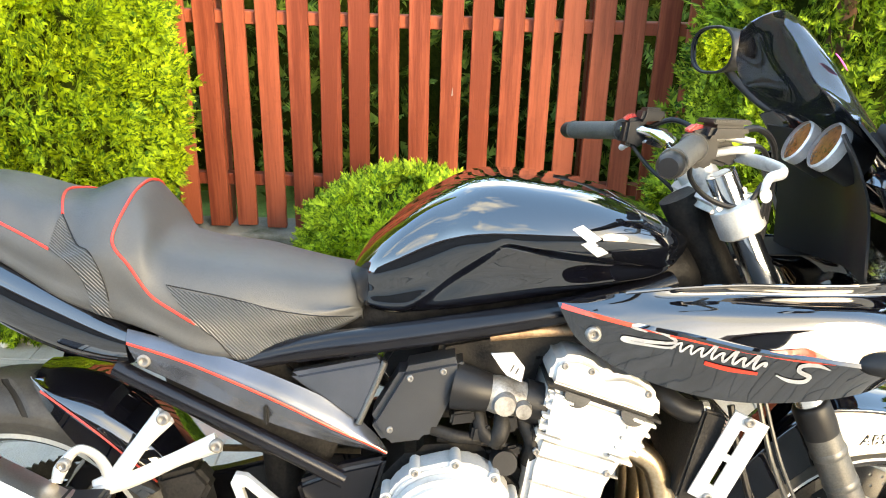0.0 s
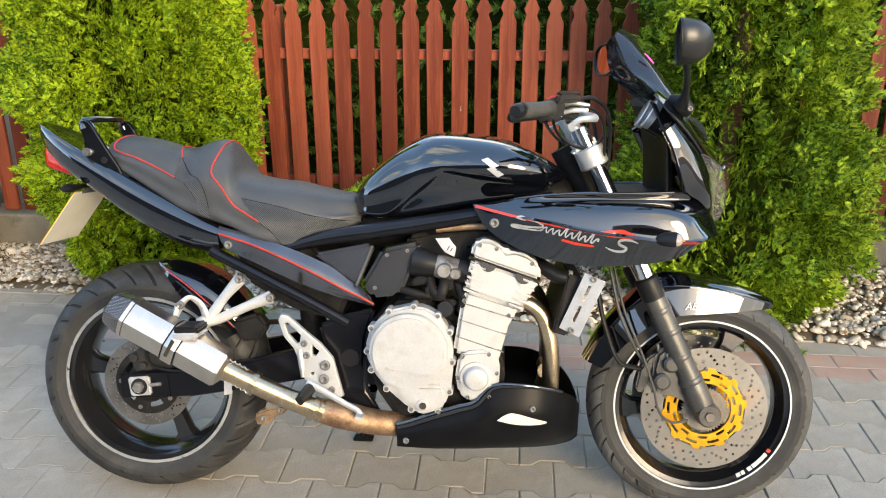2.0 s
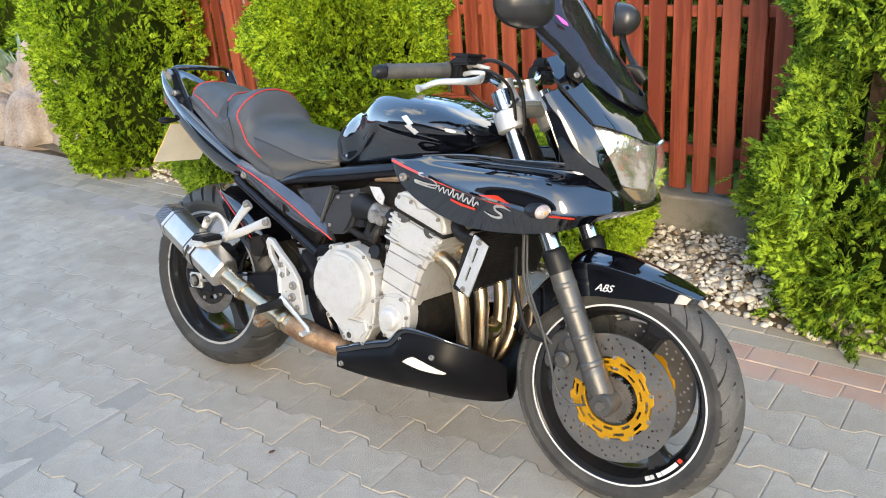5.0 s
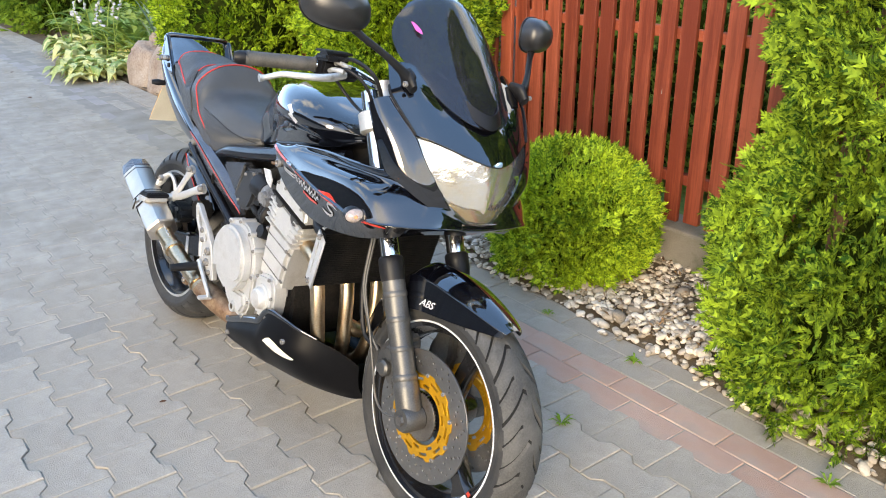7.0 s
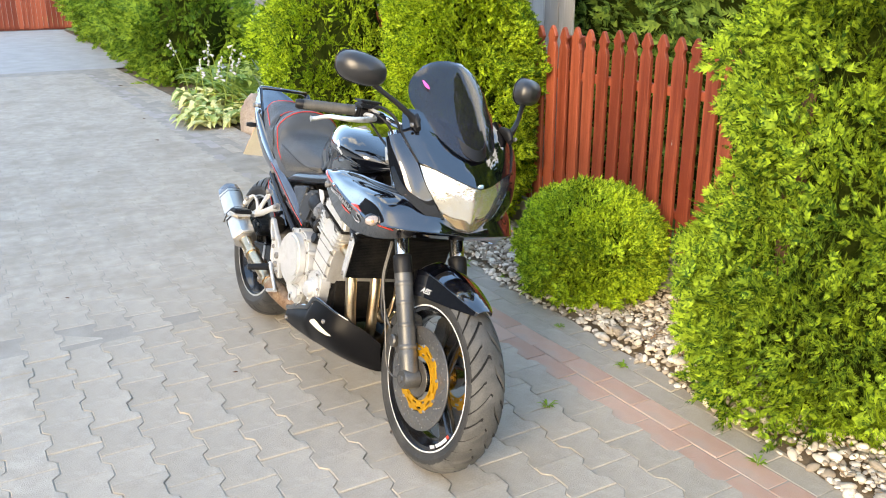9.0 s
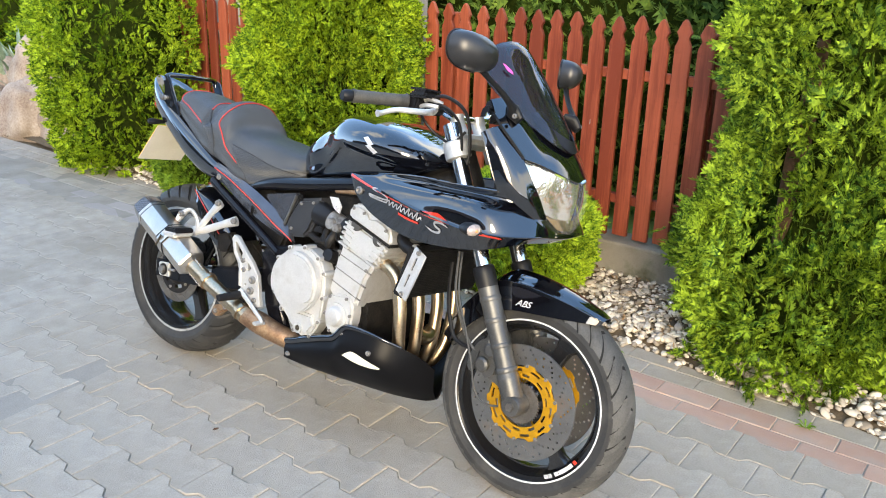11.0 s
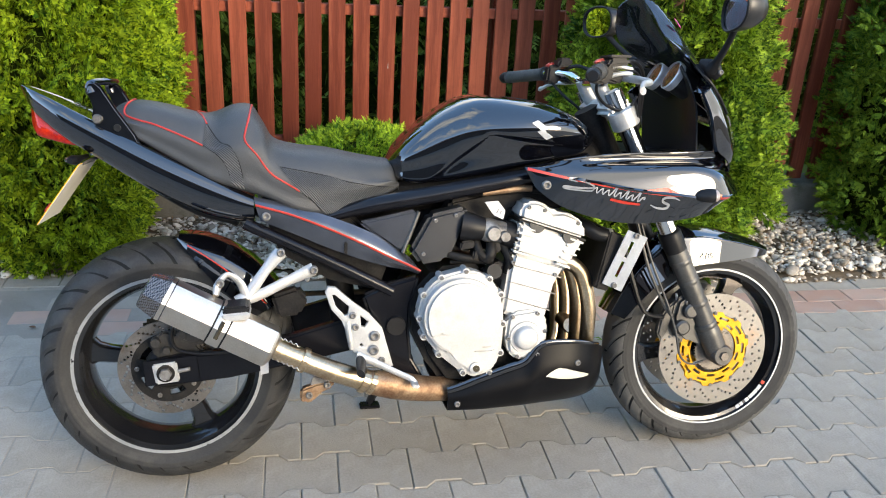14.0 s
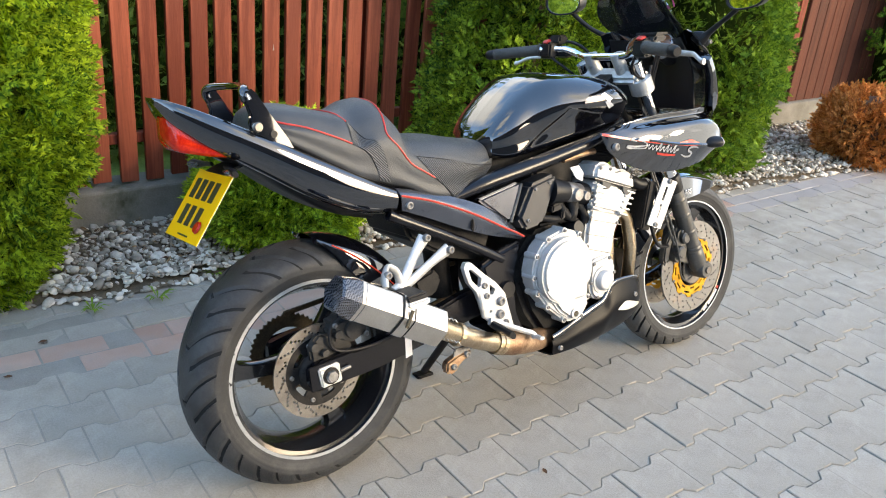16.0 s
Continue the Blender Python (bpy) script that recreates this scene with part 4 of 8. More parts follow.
def tube(pts, r, seg=12, n=5, flat=1.0, caps=True):
    P = catmull(pts, n)
    R = np.interp(np.linspace(0, 1, len(P)), np.linspace(0, 1, len(r)), r) if hasattr(r, "__len__") else np.full(len(P), r)
    G, up = [], None
    for i in range(len(P)):
        d = P[min(i + 1, len(P) - 1)] - P[max(i - 1, 0)]
        d = d / (np.linalg.norm(d) + 1e-12)
        if up is None:
            up = np.cross(d, (0.3, 1, 0.2))
        up = up - d * (up @ d)
        up = up / np.linalg.norm(up)
        s = np.cross(d, up)
        a = np.arange(seg) / seg * 2 * math.pi
        G.append(P[i] + R[i] * (np.cos(a)[:, None] * up + flat * np.sin(a)[:, None] * s))
    return grid_bm(np.array(G), True, caps)


def prism(poly, y0, y1, bevel=0.004, seg=2):
    """A polygon in the x-z plane, extruded from y0 to y1, edges rounded."""
    bm = bmesh.new()
    f = bm.faces.new([bm.verts.new((x, y0, z)) for x, z in poly])
    e = bmesh.ops.extrude_face_region(bm, geom=[f])
    bmesh.ops.translate(bm, verts=[g for g in e["geom"] if isinstance(g, bmesh.types.BMVert)], vec=(0, y1 - y0, 0))
    bmesh.ops.recalc_face_normals(bm, faces=bm.faces)
    if bevel:
        bmesh.ops.bevel(bm, geom=[q for q in bm.edges if q.calc_face_angle(0) > 0.35], offset=bevel, segments=seg, affect="EDGES", clamp_overlap=True)
    return bm


def cut_plate(loops, y, thick, bevel=0.0):
    """A plate in the x-z plane with holes: the first loop is the outline."""
    cu = bpy.data.curves.new("outline", "CURVE")
    cu.dimensions, cu.fill_mode, cu.extrude, cu.bevel_depth = "2D", "BOTH", thick / 2, bevel
    for loop in loops:
        s = cu.splines.new("POLY")
        s.points.add(len(loop) - 1)
        for p, (a, b) in zip(s.points, loop):
            p.co = (a, b, 0, 1)
        s.use_cyclic_u = True
    ob = new("outline", cu)
    me = bpy.data.meshes.new_from_object(ob.evaluated_get(bpy.context.evaluated_depsgraph_get()))
    bpy.data.objects.remove(ob)
    bpy.data.curves.remove(cu)
    bm = bmesh.new()
    bm.from_mesh(me)
    bpy.data.meshes.remove(me)
    bmesh.ops.remove_doubles(bm, verts=bm.verts, dist=1e-6)
    for v in bm.verts:
        v.co = (v.co.x, y + v.co.z, v.co.y)
    return bm


def ring_loop(r, n=40, c=(0, 0), a0=0.0):
    return [(c[0] + r * math.cos(a0 + 2 * math.pi * i / n), c[1] + r * math.sin(a0 + 2 * math.pi * i / n)) for i in range(n)]


def lathe(profile, seg=48, c=(0, 0, 0), n=1, closed=False):
    """Turns (radius, along y) pairs about the y axis at c."""
    P = catmull(profile, n) if n > 1 else np.asarray(profile, float)
    G = []
    for i in range(seg):
        a = 2 * math.pi * i / seg
        G.append([(c[0] + r * math.cos(a), c[1] + y, c[2] + r * math.sin(a)) for r, y in P])
    G = np.array(G + [G[0]])
    bm = grid_bm(G, closed)
    bmesh.ops.remove_doubles(bm, verts=bm.verts, dist=1e-6)
    return bm


bolt_bm = lathe([(0.0005, -0.0035), (0.0042, -0.0035), (0.0045, -0.006), (0.0075, -0.0055), (0.0085, -0.004), (0.0085, 0.004)], 12)
for f_ in bolt_bm.faces:
    f_.smooth = True
bolt_me = bpy.data.meshes.new("bolt")
bolt_bm.to_mesh(bolt_me)
bolt_bm.free()
bolt_me.materials.append(M_throttle)


def bolt(parent, x, y, z, s=1.0):
    ob = new("bolt", bolt_me)
    ob.parent = parent
    ob.matrix_basis = Matrix.Translation((x, y, z)) @ Matrix.Diagonal((s, s, s, 1))
    return ob


# ---- flower stalks over the hostas ----
def flower_stalk(x, y, height, lean, seed):
    """A thin stalk with a few small pale bells at its top."""
    rs = random.Random(seed)
    top = (0.25 * height * math.cos(lean), 0.25 * height * math.sin(lean), height)
    t = thing("flower_stalk", "thin stalk with faded pale hosta flowers", "flower", Matrix.Translation((x, y, 0)), "flower stalks over the hostas")
    part("stalk", tube([(0, 0, 0), (top[0] * 0.4, top[1] * 0.4, height * 0.55), top], 0.005, 6, 4), M_fern, t, "", True)
    for k in range(5):
        q_ = 0.78 + 0.05 * k
        c_ = Vector((top[0] * q_, top[1] * q_, height * q_))
        d_ = Vector((rs.uniform(-1, 1), rs.uniform(-1, 1), -0.4)) * 0.03
        part("bell", tube([tuple(c_), tuple(c_ + d_), tuple(c_ + d_ * 1.6)], [0.004, 0.012, 0.016], 6, 2), M_petal, t, "pale faded bell")


for k in range(11):
    flower_stalk(-6.2 - 0.12 * k + 0.1 * math.sin(k * 5.1), 2.62 + 0.18 * math.sin(k * 3.3), 0.62 + 0.16 * math.sin(k * 2.3), k * 1.9, k)

# ---- motorcycle: frame of reference ----
bike = thing("motorcycle", "black half-faired sports touring motorcycle leaning on its side stand", "motorcycle", pose(-0.699, 1.082, 0, -12.5, 0, 1.0))
REAR, FRONT = (0.0, 0.0, 0.317), (1.468, 0.0, 0.2915)


def tyre_bm(R, half, bead, count, seg=480, flip=1):
    """Tyre with moulded tread grooves."""
    s = np.linspace(-1, 1, 61)
    ang = s * 2.32
    rr = np.where(abs(s) < 0.62, R - half * 0.95 * (1 - np.cos(np.clip(abs(s) / 0.62, 0, 1) * 1.15)), 0)
    r_sh = R - half * 0.95 * (1 - math.cos(1.15))
    k = np.clip((abs(s) - 0.62) / 0.38, 0, 1)
    rr = np.where(abs(s) < 0.62, rr, r_sh + (bead - r_sh) * k)
    yy = np.where(abs(s) < 0.62, half * np.sin(np.clip(abs(s) / 0.62, 0, 1) * 1.35) / math.sin(1.35), half * (1 - 0.16 * k ** 1.6 + 0.02 * np.sin(k * 3.14)) + 0.0016 * np.exp(-((k - 0.30) / 0.05) ** 2) + 0.0026 * np.exp(-((k - 0.84) / 0.07) ** 2))
    yy = yy * np.sign(s)
    G = np.empty((seg, len(s), 3))
    for i in range(seg):
        th = i / seg
        r = rr.copy()
        for side in (-1, 1):
            w = np.abs(s) / 0.62
            ph = np.full(len(s), (th * count) % 1.0)
            long_g = (np.abs(ph - 0.5) < 0.062) & (w > 0.08) & (w < 1.02)
            ph2 = (ph + 0.48) % 1.0
            short_g = (np.abs(ph2 - 0.5) < 0.056) & (w > 0.34) & (w < 0.98)
            on = (np.sign(s) == side) & (long_g | short_g)
            r = np.where(on, r - 0.0065, r)
        w = np.abs(s) / 0.62
        a = 2 * math.pi * (th - (np.sign(s) * 0.25 * np.clip(w / 0.1, 0, 1) + flip * (1.15 * w - 0.33 * w * w)) / count)
        G[i, :, 0], G[i, :, 1], G[i, :, 2] = r * np.cos(a), yy, r * np.sin(a)
    bm = grid_bm(np.concatenate([G, G[:1]]))
    rad = np.linalg.norm(G[:, :, [0, 2]], axis=2)
    # groove faces get the blacker rubber, as painted shade
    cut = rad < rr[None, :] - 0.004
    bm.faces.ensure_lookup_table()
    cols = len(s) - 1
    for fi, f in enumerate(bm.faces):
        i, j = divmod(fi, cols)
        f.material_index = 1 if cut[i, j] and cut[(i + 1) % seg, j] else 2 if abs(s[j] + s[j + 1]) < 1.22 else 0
    return bm


def spoke_bm(r0, r1, w0, w1, t, ang, sweep=0.10):
    rows = []
    for k in np.linspace(0, 1, 7):
        r = r0 + (r1 - r0) * k
        a = ang + sweep * math.sin(k * 2.6)
        w = (w0 + (w1 - w0) * k) * (1 - 0.30 * math.sin(k * math.pi)) + (0.030 if k > 0.95 else 0)
        tt = t * (1 - 0.15 * k)
        d, q = np.array([math.cos(a), 0, math.sin(a)]), np.array([-math.sin(a), 0, math.cos(a)])
        sec = [(-w / 2, -tt * 0.4), (-w / 2 * 0.7, -tt), (w / 2 * 0.7, -tt), (w / 2, -tt * 0.4), (w / 2, tt * 0.4), (w / 2 * 0.7, tt), (-w / 2 * 0.7, tt), (-w / 2, tt * 0.4)]
        rows.append([d * r + q * u + np.array([0, v, 0]) for u, v in sec])
    return grid_bm(np.array(rows), True, True)


def disc_bm(r_in, r_out, y, holes, n):
    loops = [ring_loop(r_out, 64), ring_loop(r_in, 48)]
    for i in range(n):
        for k, (f0, rr) in enumerate(holes):
            a = 2 * math.pi * (i + f0) / n
            loops.append(ring_loop(0.0036, 8, (rr * math.cos(a), rr * math.sin(a))))
    return cut_plate(loops, y, 0.005)


def slot_loop(r, a0, a1, w, n=5):
    out = [(math.cos(a) * (r + w), math.sin(a) * (r + w)) for a in np.linspace(a0, a1, n)]
    return out + [(math.cos(a) * (r - w), math.sin(a) * (r - w)) for a in np.linspace(a1, a0, n)]


def wheel(name, label, centre, R, half, rim_half, spin, tape, tread):
    c = Matrix.Translation(centre)
    prof = [(0.2230, -rim_half), (0.2324, -rim_half + 0.002), (0.2334, -rim_half + 0.007), (0.2205, -rim_half + 0.010), (0.2153, -rim_half + 0.022), (0.2049, -rim_half + 0.040), (0.2013, -0.012), (0.2013, 0.012),
            (0.2049, rim_half - 0.040), (0.2153, rim_half - 0.022), (0.2205, rim_half - 0.010), (0.2334, rim_half - 0.007), (0.2324, rim_half - 0.002), (0.2230, rim_half)]
    inner = [(r - 0.008, y * 0.985) for r, y in reversed(prof[1:-1])]
    rim = part(name, lathe(prof + inner, 72, closed=True), M_rim, bike, label, True, 50)
    rim.matrix_basis = c
    tyre_ob = part("tyre", tyre_bm(R, half, 0.2241, tread), M_rubber, rim, "worn black tyre with curved tread grooves", True, 70)
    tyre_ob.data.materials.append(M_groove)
    tyre_ob.data.materials.append(M_tread_r if tape is M_rimworn else M_tread)
    for sgn in (-1, 1):
        y = sgn * (rim_half + 0.0012)
        part("rim_stripe", lathe([((0.2215 if tape is M_rimworn else 0.2240), y), (0.2313, y), (0.2334, y - sgn * 0.003), (0.2341, y - sgn * 0.007)], 96), tape, rim, "white tape stripe round the rim edge")
    if tape is M_rimworn:
        part("inner_stripe", lathe([(0.2045, -rim_half + 0.036), (0.2062, -rim_half + 0.033)], 96), tape, rim, "worn white line inside the rim")
    for k in range(3):
        part("spoke", spoke_bm(0.03, 0.2060, 0.062, 0.060, 0.022, radians(spin + 120 * k)), M_rim, rim, "", True)
    part("hub", lathe([(0.012, -0.075), (0.036, -0.075), (0.042, -0.060), (0.046, -0.03), (0.050, 0.0), (0.046, 0.03), (0.042, 0.06), (0.036, 0.075), (0.012, 0.075)], 32), M_rim, rim, "", True)
    return rim


rear_wheel = wheel("rear_wheel", "black cast wheel with a worn white rim stripe", REAR, 0.315, 0.088, 0.078, 168, M_rimworn, 15)
front_wheel = wheel("front_wheel", "black cast wheel with a white rim stripe", FRONT, 0.2945, 0.059, 0.052, 62, M_rimtape, 17)
holes = [(0.0, 0.122), (0.16, 0.131), (0.33, 0.140), (0.5, 0.150), (0.66, 0.125), (0.83, 0.145)]
for sgn in (-1, 1):
    part("brake_disc", disc_bm(0.104, 0.161, sgn * 0.070, holes, 14), M_disc, front_wheel, "drilled steel brake disc")
    lp = [[(r * math.cos(a), r * math.sin(a)) for i in range(60) for a, r in [(2 * math.pi * i / 60, 0.108 if i % 6 in (1, 2, 3) else 0.099)]], ring_loop(0.069, 40)]
    for i in range(10):
        a = 2 * math.pi * i / 10
        lp.append(slot_loop(0.091, a - 0.17, a + 0.17, 0.0042))
        lp.append(slot_loop(0.077, a + 0.15, a + 0.47, 0.0042))
    part("disc_carrier", cut_plate(lp, sgn * 0.071, 0.006, 0.0008), M_gold, front_wheel, "gold slotted brake disc carrier")
    for i in range(10):
        a = 2 * math.pi * (i + 0.5) / 10
        b_ = bolt(front_wheel, 0.105 * math.cos(a), sgn * 0.0745, 0.105 * math.sin(a), 0.62)
        if sgn > 0:
            b_.matrix_basis = b_.matrix_basis @ Matrix.Rotation(math.pi, 4, "Z")
part("sensor_ring", cut_plate([[((0.060 if i % 2 else 0.054) * math.cos(2 * math.pi * i / 88), (0.060 if i % 2 else 0.054) * math.sin(2 * math.pi * i / 88)) for i in range(88)], ring_loop(0.03, 30)], -0.079, 0.004), M_disc_r, front_wheel)
part("brake_disc", disc_bm(0.086, 0.120, -0.082, [(0.0, 0.093), (0.2, 0.099), (0.4, 0.105), (0.6, 0.112), (0.8, 0.096)], 16), M_disc_r, rear_wheel, "drilled steel brake disc")
lp = [ring_loop(0.088, 40), ring_loop(0.040, 30)]
for i in range(5):
    lp.append(slot_loop(0.064, 2 * math.pi * i / 5 - 0.3, 2 * math.pi * i / 5 + 0.3, 0.008))
part("disc_carrier", cut_plate(lp, -0.081, 0.007, 0.0008), M_dark, rear_wheel)
part("hub_cover", lathe([(0.014, -0.100), (0.034, -0.099), (0.048, -0.094), (0.054, -0.086), (0.056, -0.074)], 36), M_dark, rear_wheel, "grimy hub cover", True)
for i in range(5):
    a = 2 * math.pi * (i + 0.5) / 5
    bolt(rear_wheel, 0.074 * math.cos(a), -0.0855, 0.074 * math.sin(a), 0.7)
part("sprocket", cut_plate([[((0.108 if i % 2 else 0.101) * math.cos(2 * math.pi * i / 90), (0.108 if i % 2 else 0.101) * math.sin(2 * math.pi * i / 90)) for i in range(90)], ring_loop(0.07, 40)], 0.085, 0.006), M_chain, rear_wheel, "worn dark brown sprocket")
# lettering on the rim as plain bars
for i, (a, w, m_) in enumerate([(-33, 0.010, M_redline), (-38, 0.016, M_rimtape), (-42.5, 0.016, M_rimtape), (-47, 0.016, M_rimtape), (-51.5, 0.012, M_rimtape), (-57, 0.010, M_silver), (-60.5, 0.012, M_silver)]):
    r0, r1 = 0.206, 0.2165
    A, dA = radians(a), w / 0.212 / 2
    y = -0.0475
    part("rim_sticker", cut_plate([[(r0 * math.cos(A - dA), r0 * math.sin(A - dA)), (r1 * math.cos(A - dA), r1 * math.sin(A - dA)), (r1 * math.cos(A + dA), r1 * math.sin(A + dA)), (r0 * math.cos(A + dA), r0 * math.sin(A + dA))]], y - 0.004, 0.002), m_, front_wheel)

# ---- fork, fender, front brakes ----
A_, B_ = np.array([1.128, 0, 0.985]), np.array([1.468, 0, 0.2845])
axis_f = (B_ - A_) / np.linalg.norm(B_ - A_)
for sgn in (-1, 1):
    off = np.array([0, sgn * 0.105, 0])
    q = lambda t: tuple(A_ + off + axis_f * t)
    leg = part("fork_slider", tube([q(0.42), q(0.45), q(0.66), q(0.70), q(0.745), q(0.772)], [0.0285, 0.0285, 0.0275, 0.031, 0.031, 0.027], 20, 4), M_fork, bike, "dark grey fork slider", True)
    part("fork_tube", tube([q(-0.02), q(0.2), q(0.40)], 0.0235, 20, 3), M_chrome, leg, "bright fork tube", True)
    part("clamp_ring", tube([q(0.030), q(0.034), q(0.078), q(0.082)], [0.031, 0.0365, 0.0365, 0.031], 20, 1), M_castalu, leg, "silver clamp round the fork tube", True)
    part("dust_cover", tube([q(0.385), q(0.392), q(0.425), q(0.445)], [0.025, 0.0305, 0.0305, 0.0285], 20, 2), M_satin, leg, "", True)
    for tt, rr in ((0.470, 0.0300), (0.53, 0.0295), (0.60, 0.0292), (0.668, 0.0310)):
        part("slider_ring", tube([q(tt), q(tt + 0.004), q(tt + 0.012), q(tt + 0.016)], [rr - 0.002, rr, rr, rr - 0.002], 20, 1), M_fork, leg, "", True)
    part("axle_lug", tube([(FRONT[0], sgn * 0.083, FRONT[2]), (FRONT[0], sgn * 0.128, FRONT[2]), (FRONT[0], sgn * 0.136, FRONT[2])], [0.031, 0.031, 0.026], 20, 1), M_fork, leg, "", True)
    part("axle_nut", tube([(FRONT[0], sgn * 0.134, FRONT[2]), (FRONT[0], sgn * 0.142, FRONT[2])], [0.014, 0.012], 6, 1), M_disc_r, leg)
    # caliper behind the leg
    cal = part("brake_caliper", prism([(1.335, 0.445), (1.375, 0.475), (1.40, 0.455), (1.405, 0.40), (1.395, 0.345), (1.365, 0.325), (1.335, 0.35), (1.325, 0.40)], sgn * 0.045, sgn * 0.108, 0.010, 2), M_fork, bike, "dark grey sliding brake caliper", True)
    for bx, bz in ((1.350, 0.372), (1.372, 0.418)):
        part("piston_housing", tube([(bx, sgn * 0.100, bz), (bx, sgn * 0.119, bz), (bx, sgn * 0.124, bz)], [0.022, 0.021, 0.015], 20, 1), M_fork, cal, "", True)
    part("caliper_arm", prism([(1.296, 0.395), (1.318, 0.430), (1.345, 0.445), (1.352, 0.425), (1.330, 0.400), (1.318, 0.355), (1.300, 0.330), (1.288, 0.350)], sgn * 0.070, sgn * 0.095, 0.005, 2), M_fork, cal, "", True)
    part("bleed_nipple", tube([(1.345, sgn * 0.085, 0.440), (1.340, sgn * 0.088, 0.462)], [0.005, 0.003], 8, 1), M_castalu, cal)
    part("caliper_bracket", prism([(1.37, 0.335), (1.45, 0.30), (1.46, 0.34), (1.42, 0.40), (1.40, 0.42)], sgn * 0.085, sgn * 0.10, 0.003), M_fork, cal)
    for bx, bz in ((1.352, 0.37), (1.365, 0.44)):
        b_ = bolt(cal, bx, sgn * 0.109, bz)
        if sgn > 0:
            b_.matrix_basis = b_.matrix_basis @ Matrix.Rotation(math.pi, 4, "Z")
part("axle", tube([(FRONT[0], -0.13, FRONT[2]), (FRONT[0], 0.13, FRONT[2])], 0.011, 12, 1), M_castalu, bike)


def polar(c, r, deg, y):
    return (c[0] + r * math.cos(radians(deg)), y, c[2] + r * math.sin(radians(deg)))


def guard_section(low, crease, ridge):
    """Half section of the mudguard: a flat flank, a crease and a crowned top; mirrored."""
    L, C, R = np.array(low, float), np.array(crease, float), np.array(ridge, float)
    out = (C - np.array(FRONT)) * np.array([1, 0, 1])
    out = out / np.linalg.norm(out)
    half = [L, L + (C - L) * 0.45, L + (C - L) * 0.9, C, C + (R - C) * 0.12 + out * 0.0008, C + (R - C) * 0.5 + out * 0.0035, R]
    return [tuple(q) for q in half] + [(q[0], -q[1], q[2]) for q in reversed(half[:-1])]


rows = []
for x, wl, zl, wc, zc, zr in ((1.640, 0.028, 0.551, 0.025, 0.562, 0.570), (1.630, 0.034, 0.550, 0.031, 0.566, 0.575), (1.600, 0.046, 0.549, 0.042, 0.575, 0.590), (1.540, 0.062, 0.545, 0.055, 0.591, 0.611), (1.470, 0.075, 0.541, 0.065, 0.605, 0.628), (1.400, 0.080, 0.535, 0.068, 0.612, 0.637), (1.335, 0.077, 0.515, 0.064, 0.603, 0.630)):
    rows.append(guard_section((x - 0.006, -wl, zl), (x, -wc, zc), (x + 0.003, 0, zr)))
for deg, r, w, drop in ((126, 0.336, 0.071, 0.075), (142, 0.329, 0.068, 0.065), (160, 0.327, 0.060, 0.045)):
    rows.append(guard_section(polar(FRONT, r - drop, deg, -w - 0.004), polar(FRONT, r - 0.008, deg, -w * 0.80), polar(FRONT, r + 0.004, deg, 0)))
fender = part("front_fender", sheet(rows, 5, 4, 0.003), M_gloss, bike, "gloss black front mudguard", True, 60)

# ---- fuel tank ----
halves = []
for x, zt, zb, w, k in ((0.552, 0.826, 0.802, 0.045, 0.9), (0.575, 0.862, 0.782, 0.092, 0.92), (0.62, 0.908, 0.774, 0.118, 0.90), (0.69, 0.960, 0.781, 0.134, 0.88), (0.76, 0.989, 0.794, 0.164, 0.80), (0.86, 0.987, 0.814, 0.190, 0.76), (0.95, 0.972, 0.834, 0.192, 0.80), (1.03, 0.938, 0.848, 0.160, 0.86), (1.075, 0.908, 0.868, 0.095, 0.9), (1.098, 0.892, 0.880, 0.045, 0.95)):
    h = zt - zb
    halves.append([(x, 0, zt), (x, -0.42 * w, zt - 0.018 * h), (x, -0.75 * w, zt - 0.085 * h), (x, -0.94 * w, zt - 0.25 * h), (x, -w, zt - 0.48 * h), (x, -(0.45 + 0.55 * k) * w, zt - 0.74 * h), (x, -k * w, zb), (x, -0.5 * w, zb - 0.004), (x, 0, zb - 0.004)])
tank_bm = body(halves, 13, 9)
for v in tank_bm.verts:
    # knee recess below two crease lines
    d1 = (0.785 + (v.co.x - 0.650) * 0.86 - v.co.z) * 0.76
    d2 = (0.904 - (v.co.x - 0.790) * 0.15 - v.co.z) * 0.99
    k = min(max(min(d1, d2) / 0.012, 0.0), 1.0)
    v.co.y *= 1 - 0.060 * k * k * (3 - 2 * k)
tank = part("fuel_tank", tank_bm, M_gloss, bike, "gloss black fuel tank", True, 60)
cap_ob = part("filler_cap", lathe([(0.0005, 0.010), (0.022, 0.010), (0.030, 0.007), (0.034, 0.0), (0.034, -0.01)], 32), M_castalu, tank, "silver filler cap", True)
cap_ob.matrix_basis = Matrix.Translation((0.800, 0, 0.979)) @ Matrix.Rotation(radians(90), 4, "X")


def skin_y(halves_list, x, z):
    """Half width (negative y) of a lofted body at x and z."""
    H = catmull(np.array(halves_list, float), 6)
    X = H[:, 0, 0]
    i = int(np.clip(np.searchsorted(X, x), 1, len(X) - 1))
    k = (x - X[i - 1]) / (X[i] - X[i - 1] + 1e-9)
    S = H[i - 1] + (H[i] - H[i - 1]) * k
    S = catmull(S, 8)
    best = None
    for a, b in zip(S[:-1], S[1:]):
        if (a[2] - z) * (b[2] - z) <= 0 and a[2] != b[2]:
            t = (z - a[2]) / (b[2] - a[2])
            y = a[1] + (b[1] - a[1]) * t
            best = y if best is None else min(best, y)
    return best if best is not None else float(S[:, 1].min())


